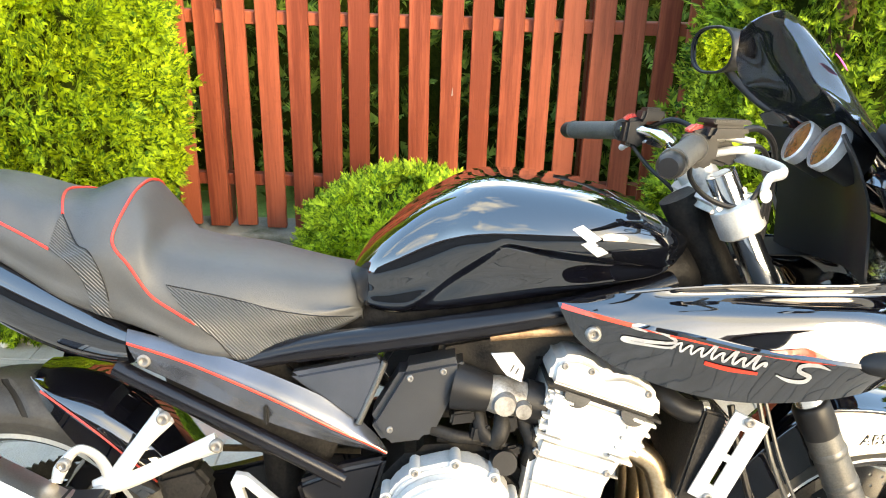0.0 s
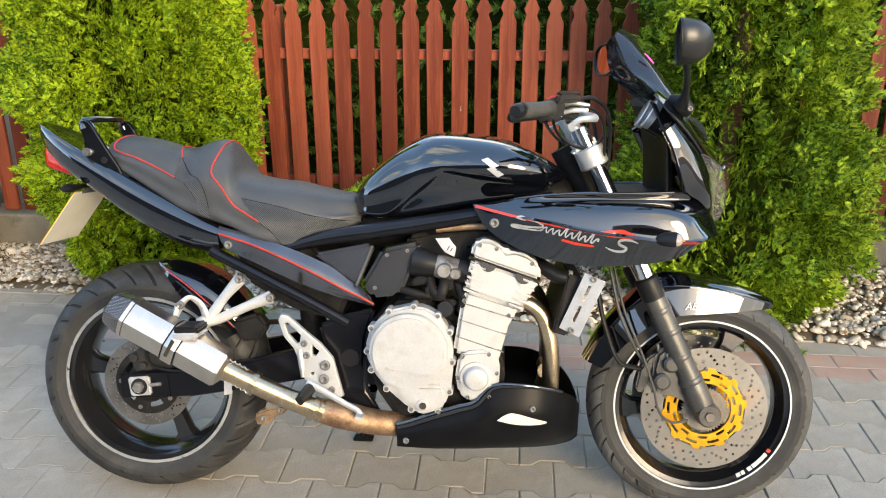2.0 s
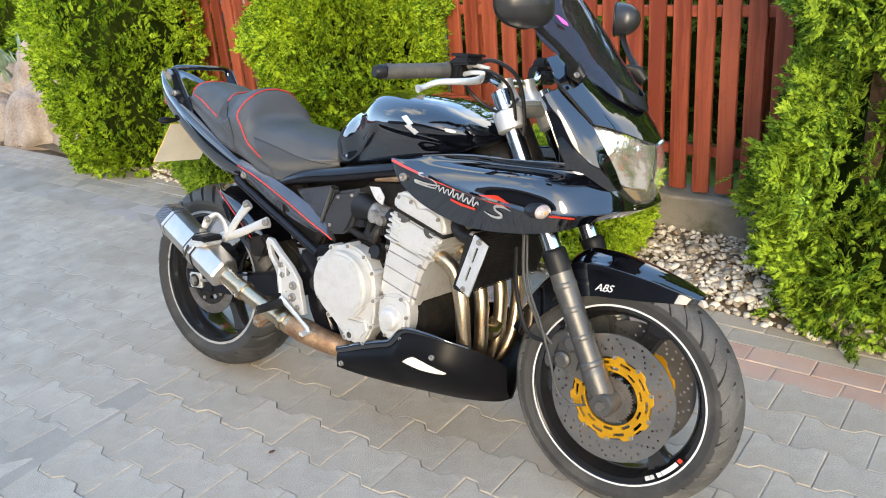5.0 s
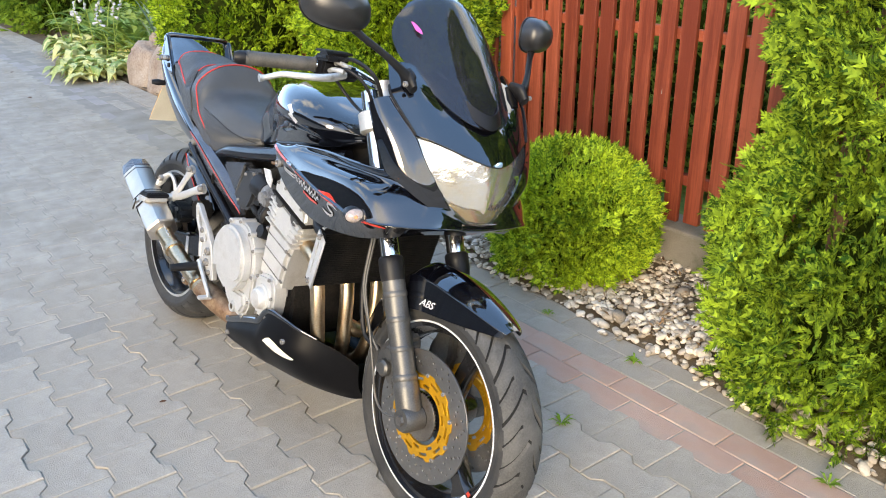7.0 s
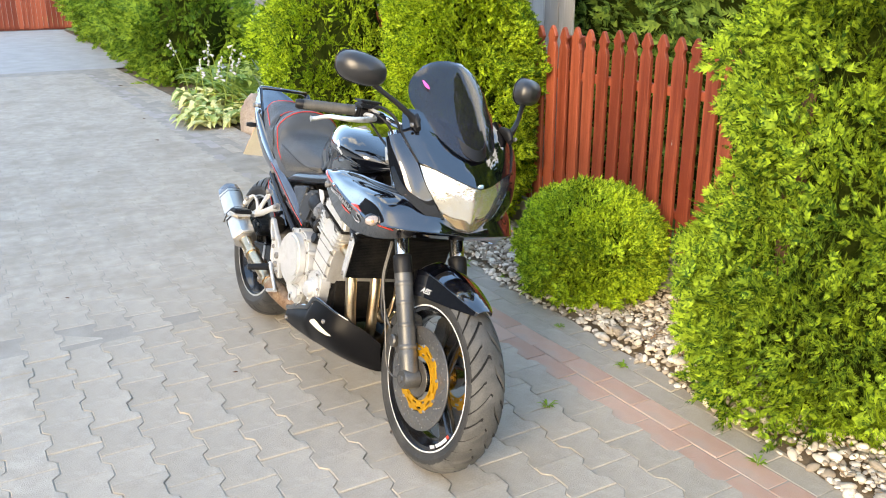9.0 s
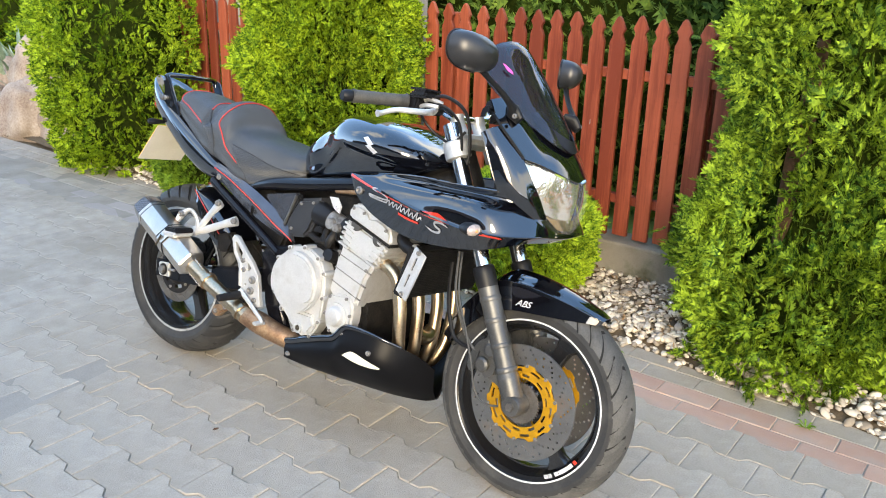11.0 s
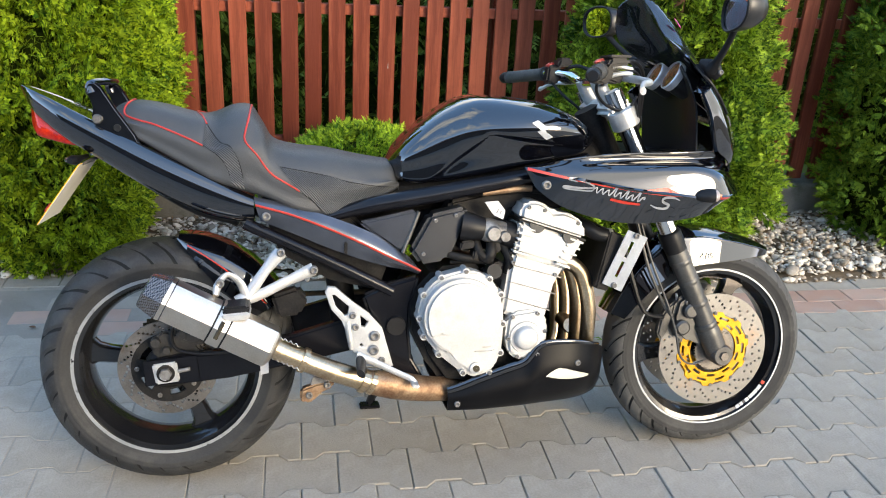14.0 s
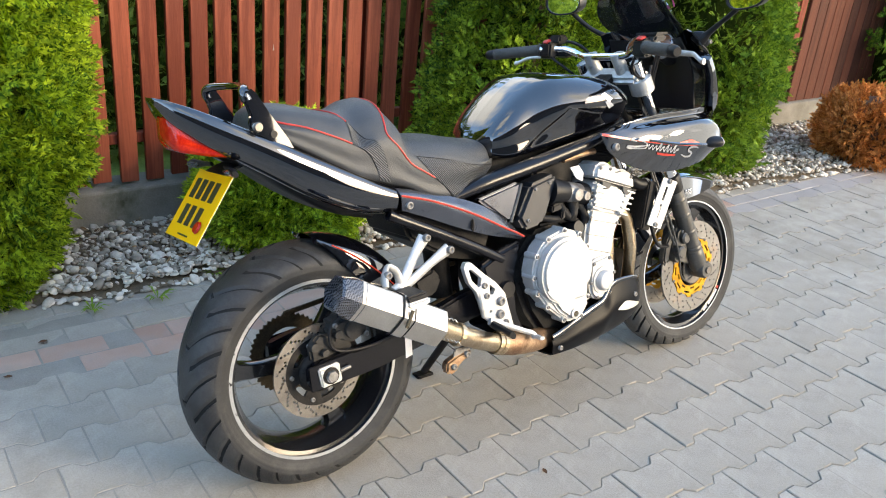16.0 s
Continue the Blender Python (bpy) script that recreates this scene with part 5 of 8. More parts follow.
def decal(name, poly, halves_list, m_, parent, lift=0.0015, label="", n=3):
    """A thin sticker lying on a lofted body's right side."""
    P = np.array(poly, float)
    bm = bmesh.new()
    vs = [bm.verts.new((x, skin_y(halves_list, x, z) - lift, z)) for x, z in P]
    bm.faces.new(vs)
    return part(name, bm, m_, parent, label)


# tank emblem: two slanted plain bars
for dx, dz in ((0.0, 0.0), (0.013, -0.021)):
    q_ = [(0.884 + dx, 0.926 + dz), (0.899 + dx, 0.932 + dz), (0.926 + dx, 0.913 + dz), (0.911 + dx, 0.905 + dz)]
    decal("emblem_bar", q_, halves, M_silver, tank, 0.002)

# ---- seat ----
seat_h = []
for x, zt, zb, w in ((-0.104, 0.935, 0.915, 0.05), (-0.090, 0.958, 0.908, 0.085), (-0.050, 0.970, 0.888, 0.110), (0.01, 0.963, 0.854, 0.122), (0.065, 0.948, 0.822, 0.131), (0.105, 0.940, 0.798, 0.137), (0.135, 0.945, 0.784, 0.141), (0.172, 0.960, 0.772, 0.145), (0.203, 0.964, 0.763, 0.147), (0.223, 0.955, 0.757, 0.148), (0.246, 0.915, 0.749, 0.149), (0.270, 0.878, 0.740, 0.151), (0.33, 0.862, 0.711, 0.153), (0.40, 0.855, 0.702, 0.147), (0.46, 0.842, 0.712, 0.134), (0.52, 0.831, 0.735, 0.115), (0.56, 0.824, 0.752, 0.095), (0.576, 0.80, 0.760, 0.08)):
    h = zt - zb
    hump = 1.0 if 0.12 < x < 0.24 else 0.0
    seat_h.append([(x, 0, zt), (x, -0.42 * w, zt - 0.004 - 0.006 * hump), (x, -0.74 * w, zt - 0.018 - 0.022 * hump), (x, -0.92 * w, zt - 0.048 - 0.03 * hump), (x, -w, zt - 0.5 * h - 0.01), (x, -w * 0.985, zt - 0.78 * h), (x, -w * 0.95, zb), (x, -0.4 * w, zb - 0.005), (x, 0, zb - 0.005)])
seat = part("seat", body(seat_h, 4, 4), M_vinyl, bike, "dark grey stitched touring seat with red piping", True, 70)


SEAT = catmull(np.array(seat_h), 6)


def seat_pt(x, s, lift=0.0):
    """A point of the seat's right side: x along, s from 0 (top middle) to 6 (lower edge)."""
    X = SEAT[:, 0, 0]
    i = int(np.clip(np.searchsorted(X, x), 1, len(X) - 1))
    k = (x - X[i - 1]) / (X[i] - X[i - 1])
    S = catmull(SEAT[i - 1] + (SEAT[i] - SEAT[i - 1]) * k, 8)
    j = min(int(s * 8), len(S) - 2)
    p = S[j] + (S[j + 1] - S[j]) * (s * 8 - j)
    c_ = np.array([x, 0, S[:, 2].mean()])
    d = (p - c_) * np.array([0, 1, 1])
    return tuple(p + lift * d / (np.linalg.norm(d) + 1e-9))


def piping(pts, closed_over=True, r=0.0023):
    right = [seat_pt(x, s, 0.0008) for x, s in pts]
    if closed_over:
        full_ = right + [(x, -y, z) for x, y, z in reversed(right[:-1])]
        part("red_piping", tube(full_, r, 8, 4), M_piping, seat, "", True)
    else:
        part("red_piping", tube(right, r, 8, 4), M_piping, seat, "", True)
        part("red_piping", tube(mirrored(right), r, 8, 4), M_piping, seat, "", True)


piping([(0.330, 4.45), (0.296, 4.15), (0.262, 3.95), (0.232, 3.72), (0.212, 3.4), (0.205, 3.0), (0.208, 2.5), (0.214, 1.8), (0.218, 1.0), (0.219, 0)])
piping([(0.110, 3.65), (0.078, 3.48), (0.04, 3.28), (0.0, 3.03), (-0.04, 2.8), (-0.064, 2.45), (-0.068, 2.0), (-0.064, 1.4), (-0.058, 0.7), (-0.056, 0)])
piping([(0.118, 1.9), (0.106, 1.2), (0.094, 0.5), (0.090, 0)])
SEAM_A = [(0.110, 3.65), (0.135, 4.05), (0.155, 4.6), (0.168, 5.2), (0.175, 5.9)]
SEAM_B = [(0.118, 1.9), (0.148, 2.8), (0.172, 3.6), (0.192, 4.6), (0.204, 5.9)]
SEAM_C = [(0.330, 4.45), (0.346, 4.75), (0.362, 5.1), (0.376, 5.5), (0.386, 5.9)]
SEAM_D = [(0.285, 3.15), (0.38, 3.25), (0.45, 3.55), (0.515, 4.3), (0.562, 5.4)]


def grip_panel(edge_a, edge_b):
    """A ribbed patch let into the seat between two seams, on each side."""
    A, B = catmull(edge_a, 6), catmull(edge_b, 6)
    G = np.array([[seat_pt(*(A[i] + (B[i] - A[i]) * (0.02 + 0.96 * k / 10)), 0.0024) for k in range(11)] for i in range(len(A))])
    for P in (G, G * np.array([1, -1, 1])):
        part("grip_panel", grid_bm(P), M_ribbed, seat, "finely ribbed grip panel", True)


for seam in (SEAM_A, SEAM_B, SEAM_C, SEAM_D):
    line = [seat_pt(x, q_, 0.0003) for x, q_ in seam]
    part("seam", tube(line, 0.0011, 6, 4), M_satin, seat, "", True)
    part("seam", tube(mirrored(line), 0.0011, 6, 4), M_satin, seat, "", True)
grip_panel(SEAM_A, SEAM_B)
grip_panel(SEAM_C, SEAM_D)

# ---- tail ----
tail_h = []
for x, zt, zb, w in ((-0.304, 1.002, 0.990, 0.020), (-0.278, 0.993, 0.948, 0.054), (-0.235, 0.975, 0.908, 0.084), (-0.19, 0.953, 0.876, 0.104), (-0.14, 0.928, 0.846, 0.118), (-0.08, 0.898, 0.808, 0.129), (-0.02, 0.867, 0.770, 0.136), (0.05, 0.832, 0.732, 0.142), (0.12, 0.798, 0.703, 0.145), (0.18, 0.768, 0.690, 0.147), (0.222, 0.748, 0.688, 0.147)):
    h = zt - zb
    tail_h.append([(x, 0, zt - 0.12 * h), (x, -0.50 * w, zt - 0.10 * h), (x, -0.80 * w, zt - 0.015 * h), (x, -0.90 * w, zt - 0.02 * h), (x, -0.985 * w, zt - 0.17 * h), (x, -w, zt - 0.52 * h), (x, -0.86 * w, zb), (x, -0.4 * w, zb + 0.004), (x, 0, zb + 0.004)])
tail = part("tail_fairing", body(tail_h, 5, 4), M_gloss, bike, "gloss black tail cowl", True, 50)
under_h = []
for x, zt, zb, w in ((-0.235, 0.93, 0.905, 0.06), (-0.18, 0.905, 0.868, 0.078), (-0.11, 0.86, 0.825, 0.085), (-0.03, 0.80, 0.765, 0.09), (0.08, 0.745, 0.700, 0.10), (0.18, 0.71, 0.670, 0.10)):
    under_h.append([(x, 0, zt), (x, -w, zt), (x, -w * 0.95, (zt + zb) / 2), (x, -w * 0.8, zb), (x, 0, zb)])
part("undertray", body(under_h, 4, 2), M_satin, bike, "matt black undertray", True, 40)
lamp_h = []
for x, zt, zb, w in ((-0.284, 0.956, 0.905, 0.030), (-0.268, 0.952, 0.886, 0.050), (-0.238, 0.936, 0.877, 0.062), (-0.20, 0.915, 0.868, 0.078), (-0.155, 0.890, 0.862, 0.094), (-0.112, 0.866, 0.858, 0.104)):
    lamp_h.append([(x, 0, zt), (x, -w * 0.85, zt), (x, -w * 1.03, (zt + zb) / 2), (x, -w * 0.94, zb), (x, 0, zb)])
tail_lamp = part("tail_lamp", body(lamp_h, 4, 3), M_redlens, bike, "red tail lamp lens", True, 50)
# grab rail
rail_pts = [(-0.130, -0.114, 0.985), (-0.134, -0.111, 1.000), (-0.130, -0.100, 1.008), (-0.118, -0.075, 1.011), (-0.106, -0.04, 1.012), (-0.102, 0, 1.012)]
rail_pts = rail_pts + [(x, -y, z) for x, y, z in reversed(rail_pts[:-1])]
grab = part("grab_rail", tube(rail_pts, [0.012, 0.012, 0.012, 0.011, 0.010, 0.010, 0.010, 0.011, 0.012, 0.012, 0.012], 14, 5, 0.8), M_gloss, bike, "black grab rail behind the seat", True)
for sgn in (-1, 1):
    fin = prism([(-0.146, 0.994), (-0.138, 1.010), (-0.122, 1.012), (-0.108, 1.000), (-0.078, 0.950), (-0.040, 0.893), (-0.028, 0.868), (-0.050, 0.868), (-0.092, 0.892), (-0.128, 0.914), (-0.134, 0.930), (-0.128, 0.950), (-0.134, 0.972)], sgn * 0.107, sgn * 0.121, 0.005, 2)
    part("grab_side", fin, M_gloss, grab, "", True)
    lug = part("seat_lug", tube([(-0.118, sgn * 0.116, 0.928), (-0.118, sgn * 0.134, 0.928)], [0.009, 0.009], 14, 1), M_castalu, bike, "silver luggage lug", True)
    part("lug_cap", tube([(-0.118, sgn * 0.132, 0.928), (-0.118, sgn * 0.138, 0.928)], [0.0115, 0.009], 14, 1), M_disc_r, lug, "", True)
    part("blanking_plug", tube([(-0.078, sgn * 0.119, 0.908), (-0.078, sgn * 0.124, 0.908)], [0.009, 0.008], 14, 1), M_satin, grab, "", True)

# ---- number plate and bracket ----
P0, P1 = np.array([-0.172, 0, 0.822]), np.array([-0.272, 0, 0.683])
down = (P1 - P0) / np.linalg.norm(P1 - P0)
nor = np.array([-down[2], 0, down[0]])
nor = nor if nor[0] < 0 else -nor


def plate_pt(u, v, lift=0.0):
    return tuple(P0 + down * v + np.array([0, u, 0]) + nor * lift)


def plate_quad(name, u0, u1, v0, v1, l0, l1, m_, parent, label=""):
    bm = bmesh.new()
    vs = [bm.verts.new(plate_pt(u, v, l)) for l in (l0, l1) for u, v in ((u0, v0), (u1, v0), (u1, v1), (u0, v1))]
    for f in ((0, 1, 2, 3), (4, 5, 6, 7), (0, 1, 5, 4), (1, 2, 6, 5), (2, 3, 7, 6), (3, 0, 4, 7)):
        bm.faces.new([vs[i] for i in f])
    return part(name, bm, m_, parent, label)


np_ = plate_quad("number_plate", -0.098, 0.098, 0.0, 0.171, 0.0, 0.0016, M_yellow, bike, "yellow number plate with plain dark bars")
plate_quad("plate_back", -0.098, 0.098, 0.0, 0.171, -0.0012, -0.0002, M_cream, np_, "pale back of the number plate")
for v0, us in ((0.022, (0.064, 0.026, -0.012, -0.050)), (0.088, (0.052, 0.012, -0.030))):
    for u in us:
        plate_quad("dark_bar", u - 0.013, u + 0.013, v0, v0 + 0.050, 0.0018, 0.0024, M_ink, np_)
plate_quad("dark_bar", -0.03, 0.03, 0.158, 0.162, 0.0018, 0.0024, M_ink, np_)
reflector_ob = part("reflector", lathe([(0.0005, -0.006), (0.012, -0.005), (0.015, 0.0)], 16), M_redlens, np_, "small red reflector", True)
reflector_ob.matrix_basis = Matrix.Translation(plate_pt(-0.062, 0.133, 0.004)) @ Matrix.Rotation(radians(-90), 4, "Z") @ Matrix.Rotation(radians(-36), 4, "X")
part("plate_bracket", sheet([[(-0.10, -0.05, 0.848), (-0.10, 0.05, 0.848)], [(-0.15, -0.05, 0.835), (-0.15, 0.05, 0.835)], [(-0.175, -0.06, 0.822), (-0.175, 0.06, 0.822)]], 2, 2, 0.006), M_satin, bike)
for sgn in (-1, 1):
    ind = part("rear_indicator", tube([(-0.165, sgn * 0.04, 0.838), (-0.170, sgn * 0.075, 0.836), (-0.178, sgn * 0.115, 0.834), (-0.182, sgn * 0.135, 0.833)], [0.006, 0.007, 0.013, 0.008], 12, 3, 0.7), M_satin, bike, "", True)
    part("lens", tube([(-0.184, sgn * 0.085, 0.835), (-0.190, sgn * 0.112, 0.834), (-0.188, sgn * 0.130, 0.833)], [0.006, 0.010, 0.006], 10, 3, 0.7), M_lens, ind, "clear indicator lens", True)

# ---- side covers and frame ----
top_e = [(0.222, 0.748), (0.300, 0.730), (0.380, 0.706), (0.460, 0.676), (0.540, 0.636), (0.595, 0.592), (0.622, 0.556)]
mid_e = [(0.226, 0.722), (0.305, 0.700), (0.385, 0.669), (0.462, 0.634), (0.540, 0.593), (0.592, 0.568), (0.620, 0.552)]
low_e = [(0.236, 0.690), (0.310, 0.660), (0.388, 0.626), (0.465, 0.596), (0.535, 0.573), (0.588, 0.560), (0.618, 0.549)]
for sgn in (-1, 1):
    net = []
    for a, m_, b in zip(top_e, mid_e, low_e):
        w = 0.150 + 0.012 * math.sin((a[0] - 0.22) / 0.4 * math.pi)
        net.append([(a[0], sgn * (w - 0.012), a[1]), (m_[0], sgn * (w + 0.004), m_[1] + 0.006), (b[0], sgn * (w - 0.010), b[1])])
    cov = part("side_cover", sheet(net, 5, 6, 0.005), M_grey_panel, bike, "dark metallic side cover with a red line", True, 60)
    line = [(m_[0], sgn * (0.1555 + 0.012 * math.sin((m_[0] - 0.22) / 0.4 * math.pi)), m_[1] + 0.008) for m_ in mid_e]
    part("red_stripe", tube(line, 0.0028, 6, 4, 0.5), M_redline, cov)
    part("slot", prism([(0.432, 0.607), (0.440, 0.607), (0.440, 0.640), (0.432, 0.640)], sgn * 0.157, sgn * 0.168, 0.003), M_dark, cov)
    b_ = bolt(cov, 0.250, sgn * 0.150, 0.702, 1.25)
    if sgn > 0:
        b_.matrix_basis = b_.matrix_basis @ Matrix.Rotation(math.pi, 4, "Z")
    part("frame_tube", tube([(0.385, sgn * 0.130, 0.693), (0.50, sgn * 0.140, 0.724), (0.63, sgn * 0.143, 0.745), (0.76, sgn * 0.146, 0.768), (0.90, sgn * 0.145, 0.795), (1.06, sgn * 0.10, 0.83)], [0.013, 0.020, 0.021, 0.021, 0.020, 0.018], 16, 5, 1.15), M_frame, bike, "black tubular frame rail", True)
    part("subframe_tube", tube([(0.20, sgn * 0.132, 0.684), (0.231, sgn * 0.135, 0.668), (0.336, sgn * 0.140, 0.618), (0.442, sgn * 0.140, 0.565), (0.552, sgn * 0.138, 0.506)], 0.0145, 14, 5), M_frame, bike, "", True)
    part("frame_plate", prism([(0.475, 0.500), (0.548, 0.530), (0.622, 0.548), (0.600, 0.470), (0.596, 0.400), (0.602, 0.330), (0.640, 0.262), (0.628, 0.240), (0.560, 0.262), (0.522, 0.330), (0.500, 0.420)], sgn * 0.112, sgn * 0.146, 0.010, 3), M_frame, bike, "black frame plate by the swingarm pivot", True)
    part("pivot_cap", tube([(0.560, sgn * 0.140, 0.420), (0.560, sgn * 0.156, 0.420)], [0.026, 0.023], 24, 1), M_satin, bike, "", True)
    duct = part("duct_panel", prism([(0.466, 0.684), (0.61, 0.714), (0.622, 0.704), (0.580, 0.606), (0.560, 0.612)], sgn * 0.118, sgn * 0.152, 0.008, 2), M_grey_panel, bike, "glossy grey triangular infill panel", True)
    part("duct_trim", tube([(0.616, sgn * 0.152, 0.708), (0.598, sgn * 0.152, 0.66), (0.576, sgn * 0.152, 0.607)], 0.005, 8, 3), M_fork, duct, "", True)
    box = part("airbox_cover", prism([(0.642, 0.702), (0.733, 0.722), (0.738, 0.700), (0.697, 0.607), (0.680, 0.586), (0.617, 0.577), (0.592, 0.615)], sgn * 0.10, sgn * 0.168, 0.010, 2), M_airbox, bike, "dark grey airbox side cover", True)
    for bx, bz in ((0.655, 0.688), (0.705, 0.700), (0.625, 0.605)):
        b_ = bolt(box, bx, sgn * 0.169, bz, 0.6)
        if sgn > 0:
            b_.matrix_basis = b_.matrix_basis @ Matrix.Rotation(math.pi, 4, "Z")
part("backbone", tube([(0.30, 0, 0.66), (0.60, 0, 0.74), (1.05, 0, 0.82), (1.12, 0, 0.84)], [0.05, 0.06, 0.06, 0.04], 12, 3), M_dark, bike, "", True)
part("battery_tray", prism([(0.25, 0.68), (0.45, 0.70), (0.56, 0.60), (0.52, 0.50), (0.40, 0.53), (0.28, 0.60)], -0.10, 0.10, 0.01), M_dark, bike)

# ---- swingarm, rear hugger, rear brake ----
for sgn in (-1, 1):
    arm = part("swingarm", prism([(-0.045, 0.345), (0.03, 0.362), (0.11, 0.365), (0.30, 0.40), (0.43, 0.435), (0.53, 0.445), (0.545, 0.40), (0.50, 0.365), (0.30, 0.325), (0.15, 0.298), (0.03, 0.288), (-0.045, 0.29)], sgn * 0.098, sgn * 0.134, 0.007, 2), M_frame, bike, "black box-section swingarm", True)
    part("axle_block", prism([(-0.030, 0.344), (0.028, 0.350), (0.034, 0.300), (-0.022, 0.294)], sgn * 0.130, sgn * 0.145, 0.004), M_castalu, arm, "silver axle adjuster block", True)
    part("axle_washer", tube([(0.002, sgn * 0.144, 0.322), (0.002, sgn * 0.148, 0.322)], [0.022, 0.021], 20, 1), M_dark, arm, "", True)
    part("axle_nut", tube([(0.002, sgn * 0.147, 0.322), (0.002, sgn * 0.157, 0.322)], [0.016, 0.014], 6, 1), M_throttle, arm)
    part("adjuster_slot", prism([(-0.052, 0.352), (0.075, 0.362), (0.082, 0.296), (-0.048, 0.288)], sgn * 0.133, sgn * 0.1365, 0.002), M_frame, arm, "black adjuster plate")
    part("adjuster_bolt", tube([(0.030, sgn * 0.142, 0.326), (0.058, sgn * 0.141, 0.330)], 0.005, 10, 1), M_throttle, arm, "", True)
    part("arm_band", prism([(0.225, 0.388), (0.245, 0.392), (0.245, 0.308), (0.225, 0.304)], sgn * 0.134, sgn * 0.136, 0.0), M_silver, arm)
part("rear_axle", tube([(0, -0.15, 0.318), (0, 0.15, 0.318)], 0.012, 12, 1), M_castalu, bike)
rows = []
for deg, r, w, drop in ((84, 0.328, 0.060, 0.006), (77, 0.332, 0.084, 0.040), (68, 0.334, 0.092, 0.072), (58, 0.334, 0.095, 0.090), (45, 0.334, 0.095, 0.095), (30, 0.336, 0.088, 0.085)):
    sec = [(r - drop, -w - 0.006), (r - drop * 0.45, -w - 0.004), (r - 0.014, -w * 0.86), (r, -w * 0.45), (r + 0.003, 0)]
    sec = sec + [(a, -b) for a, b in reversed(sec[:-1])]
    rows.append([polar(REAR, a, deg, b) for a, b in sec])
hug = part("rear_hugger", sheet(rows, 5, 4, 0.003), M_gloss, bike, "gloss black rear hugger with a red pinstripe", True, 60)
part("red_stripe", tube([polar(REAR, r, d, y) for d, r, y in ((79, 0.314, -0.090), (70, 0.300, -0.0995), (58, 0.288, -0.1035), (46, 0.284, -0.1035), (33, 0.29, -0.097))], 0.0018, 6, 4), M_redline, hug)
rc = part("rear_caliper", prism([(0.020, 0.432), (0.040, 0.452), (0.105, 0.452), (0.132, 0.430), (0.132, 0.400), (0.108, 0.386), (0.060, 0.380), (0.026, 0.398)], -0.128, -0.062, 0.012, 3), M_caliper, bike, "grimy dark rear brake caliper", True)
part("caliper_piston", tube([(0.078, -0.120, 0.418), (0.078, -0.137, 0.418)], [0.024, 0.021], 20, 1), M_caliper, rc, "", True)
part("caliper_piston", tube([(0.040, -0.120, 0.412), (0.040, -0.132, 0.412)], [0.013, 0.011], 16, 1), M_caliper, rc, "", True)
for bx, bz in ((0.030, 0.438), (0.112, 0.440), (0.116, 0.398)):
    bolt(rc, bx, -0.129, bz, 0.8)
part("caliper_carrier", prism([(-0.028, 0.352), (-0.034, 0.392), (-0.006, 0.420), (0.034, 0.410), (0.070, 0.392), (0.090, 0.360), (0.020, 0.350)], -0.112, -0.090, 0.006, 2), M_caliper, rc, "", True)
part("carrier_lug", tube([(-0.022, -0.105, 0.392), (-0.022, -0.124, 0.392)], [0.013, 0.011], 14, 1), M_caliper, rc, "", True)
part("carrier_lug", tube([(0.004, -0.105, 0.372), (0.004, -0.126, 0.372)], [0.010, 0.009], 14, 1), M_caliper, rc, "", True)
part("brake_hose", tube([(0.10, -0.12, 0.44), (0.06, -0.13, 0.46), (0.02, -0.125, 0.43), (0.03, -0.125, 0.375), (0.12, -0.135, 0.365), (0.25, -0.137, 0.385)], 0.0045, 8, 5), M_satin, bike, "", True)
part("shock", tube([(0.42, 0.0, 0.60), (0.44, 0.0, 0.40)], 0.035, 16, 2), M_dark, bike, "", True)
part("chain_run", tube([(0.0, 0.088, 0.422), (0.3, 0.09, 0.45), (0.56, 0.09, 0.45)], 0.008, 8, 2, 0.6), M_chain, bike, "", True)
part("chain_run", tube([(0.0, 0.088, 0.214), (0.3, 0.09, 0.30), (0.56, 0.09, 0.36)], 0.008, 8, 2, 0.6), M_chain, bike, "", True)

# ---- engine ----
# silver casting coloured dark, to hold the shade behind radiator and headers
case = part("crankcase", prism([(0.60, 0.50), (0.66, 0.565), (0.78, 0.575), (0.84, 0.52), (0.93, 0.46), (0.955, 0.40), (0.945, 0.32), (0.90, 0.27), (0.78, 0.245), (0.68, 0.26), (0.63, 0.33), (0.595, 0.42)], -0.155, 0.155, 0.018, 2), M_dark, bike, "crankcase darkened for the radiator's shade", True)
cl_out = [(0.606, 0.464), (0.616, 0.500), (0.640, 0.535), (0.675, 0.558), (0.715, 0.568), (0.755, 0.565), (0.790, 0.545), (0.812, 0.512), (0.823, 0.465), (0.824, 0.410), (0.820, 0.360), (0.806, 0.322), (0.785, 0.300), (0.760, 0.292), (0.735, 0.298), (0.705, 0.318), (0.665, 0.352), (0.632, 0.392), (0.612, 0.430)]
cov = part("clutch_cover", prism(cl_out, -0.150, -0.203, 0.006, 2), M_alu, bike, "large round silver clutch cover", True)
dome = [(0.716 + 0.096 * math.cos(a), 0.456 + 0.096 * math.sin(a)) for a in np.linspace(radians(-27), radians(213), 44)]
part("cover_dome", prism(dome + [(0.662, 0.412), (0.682, 0.404), (0.752, 0.396), (0.776, 0.398)], -0.196, -0.2340, 0.009, 4), M_alu, cov, "", True)
part("cover_facet", prism([(0.716 + 0.094 * math.cos(a), 0.456 + 0.094 * math.sin(a)) for a in np.linspace(radians(205), radians(335), 26)], -0.196, -0.2260, 0.010, 4), M_alu, cov, "", True)
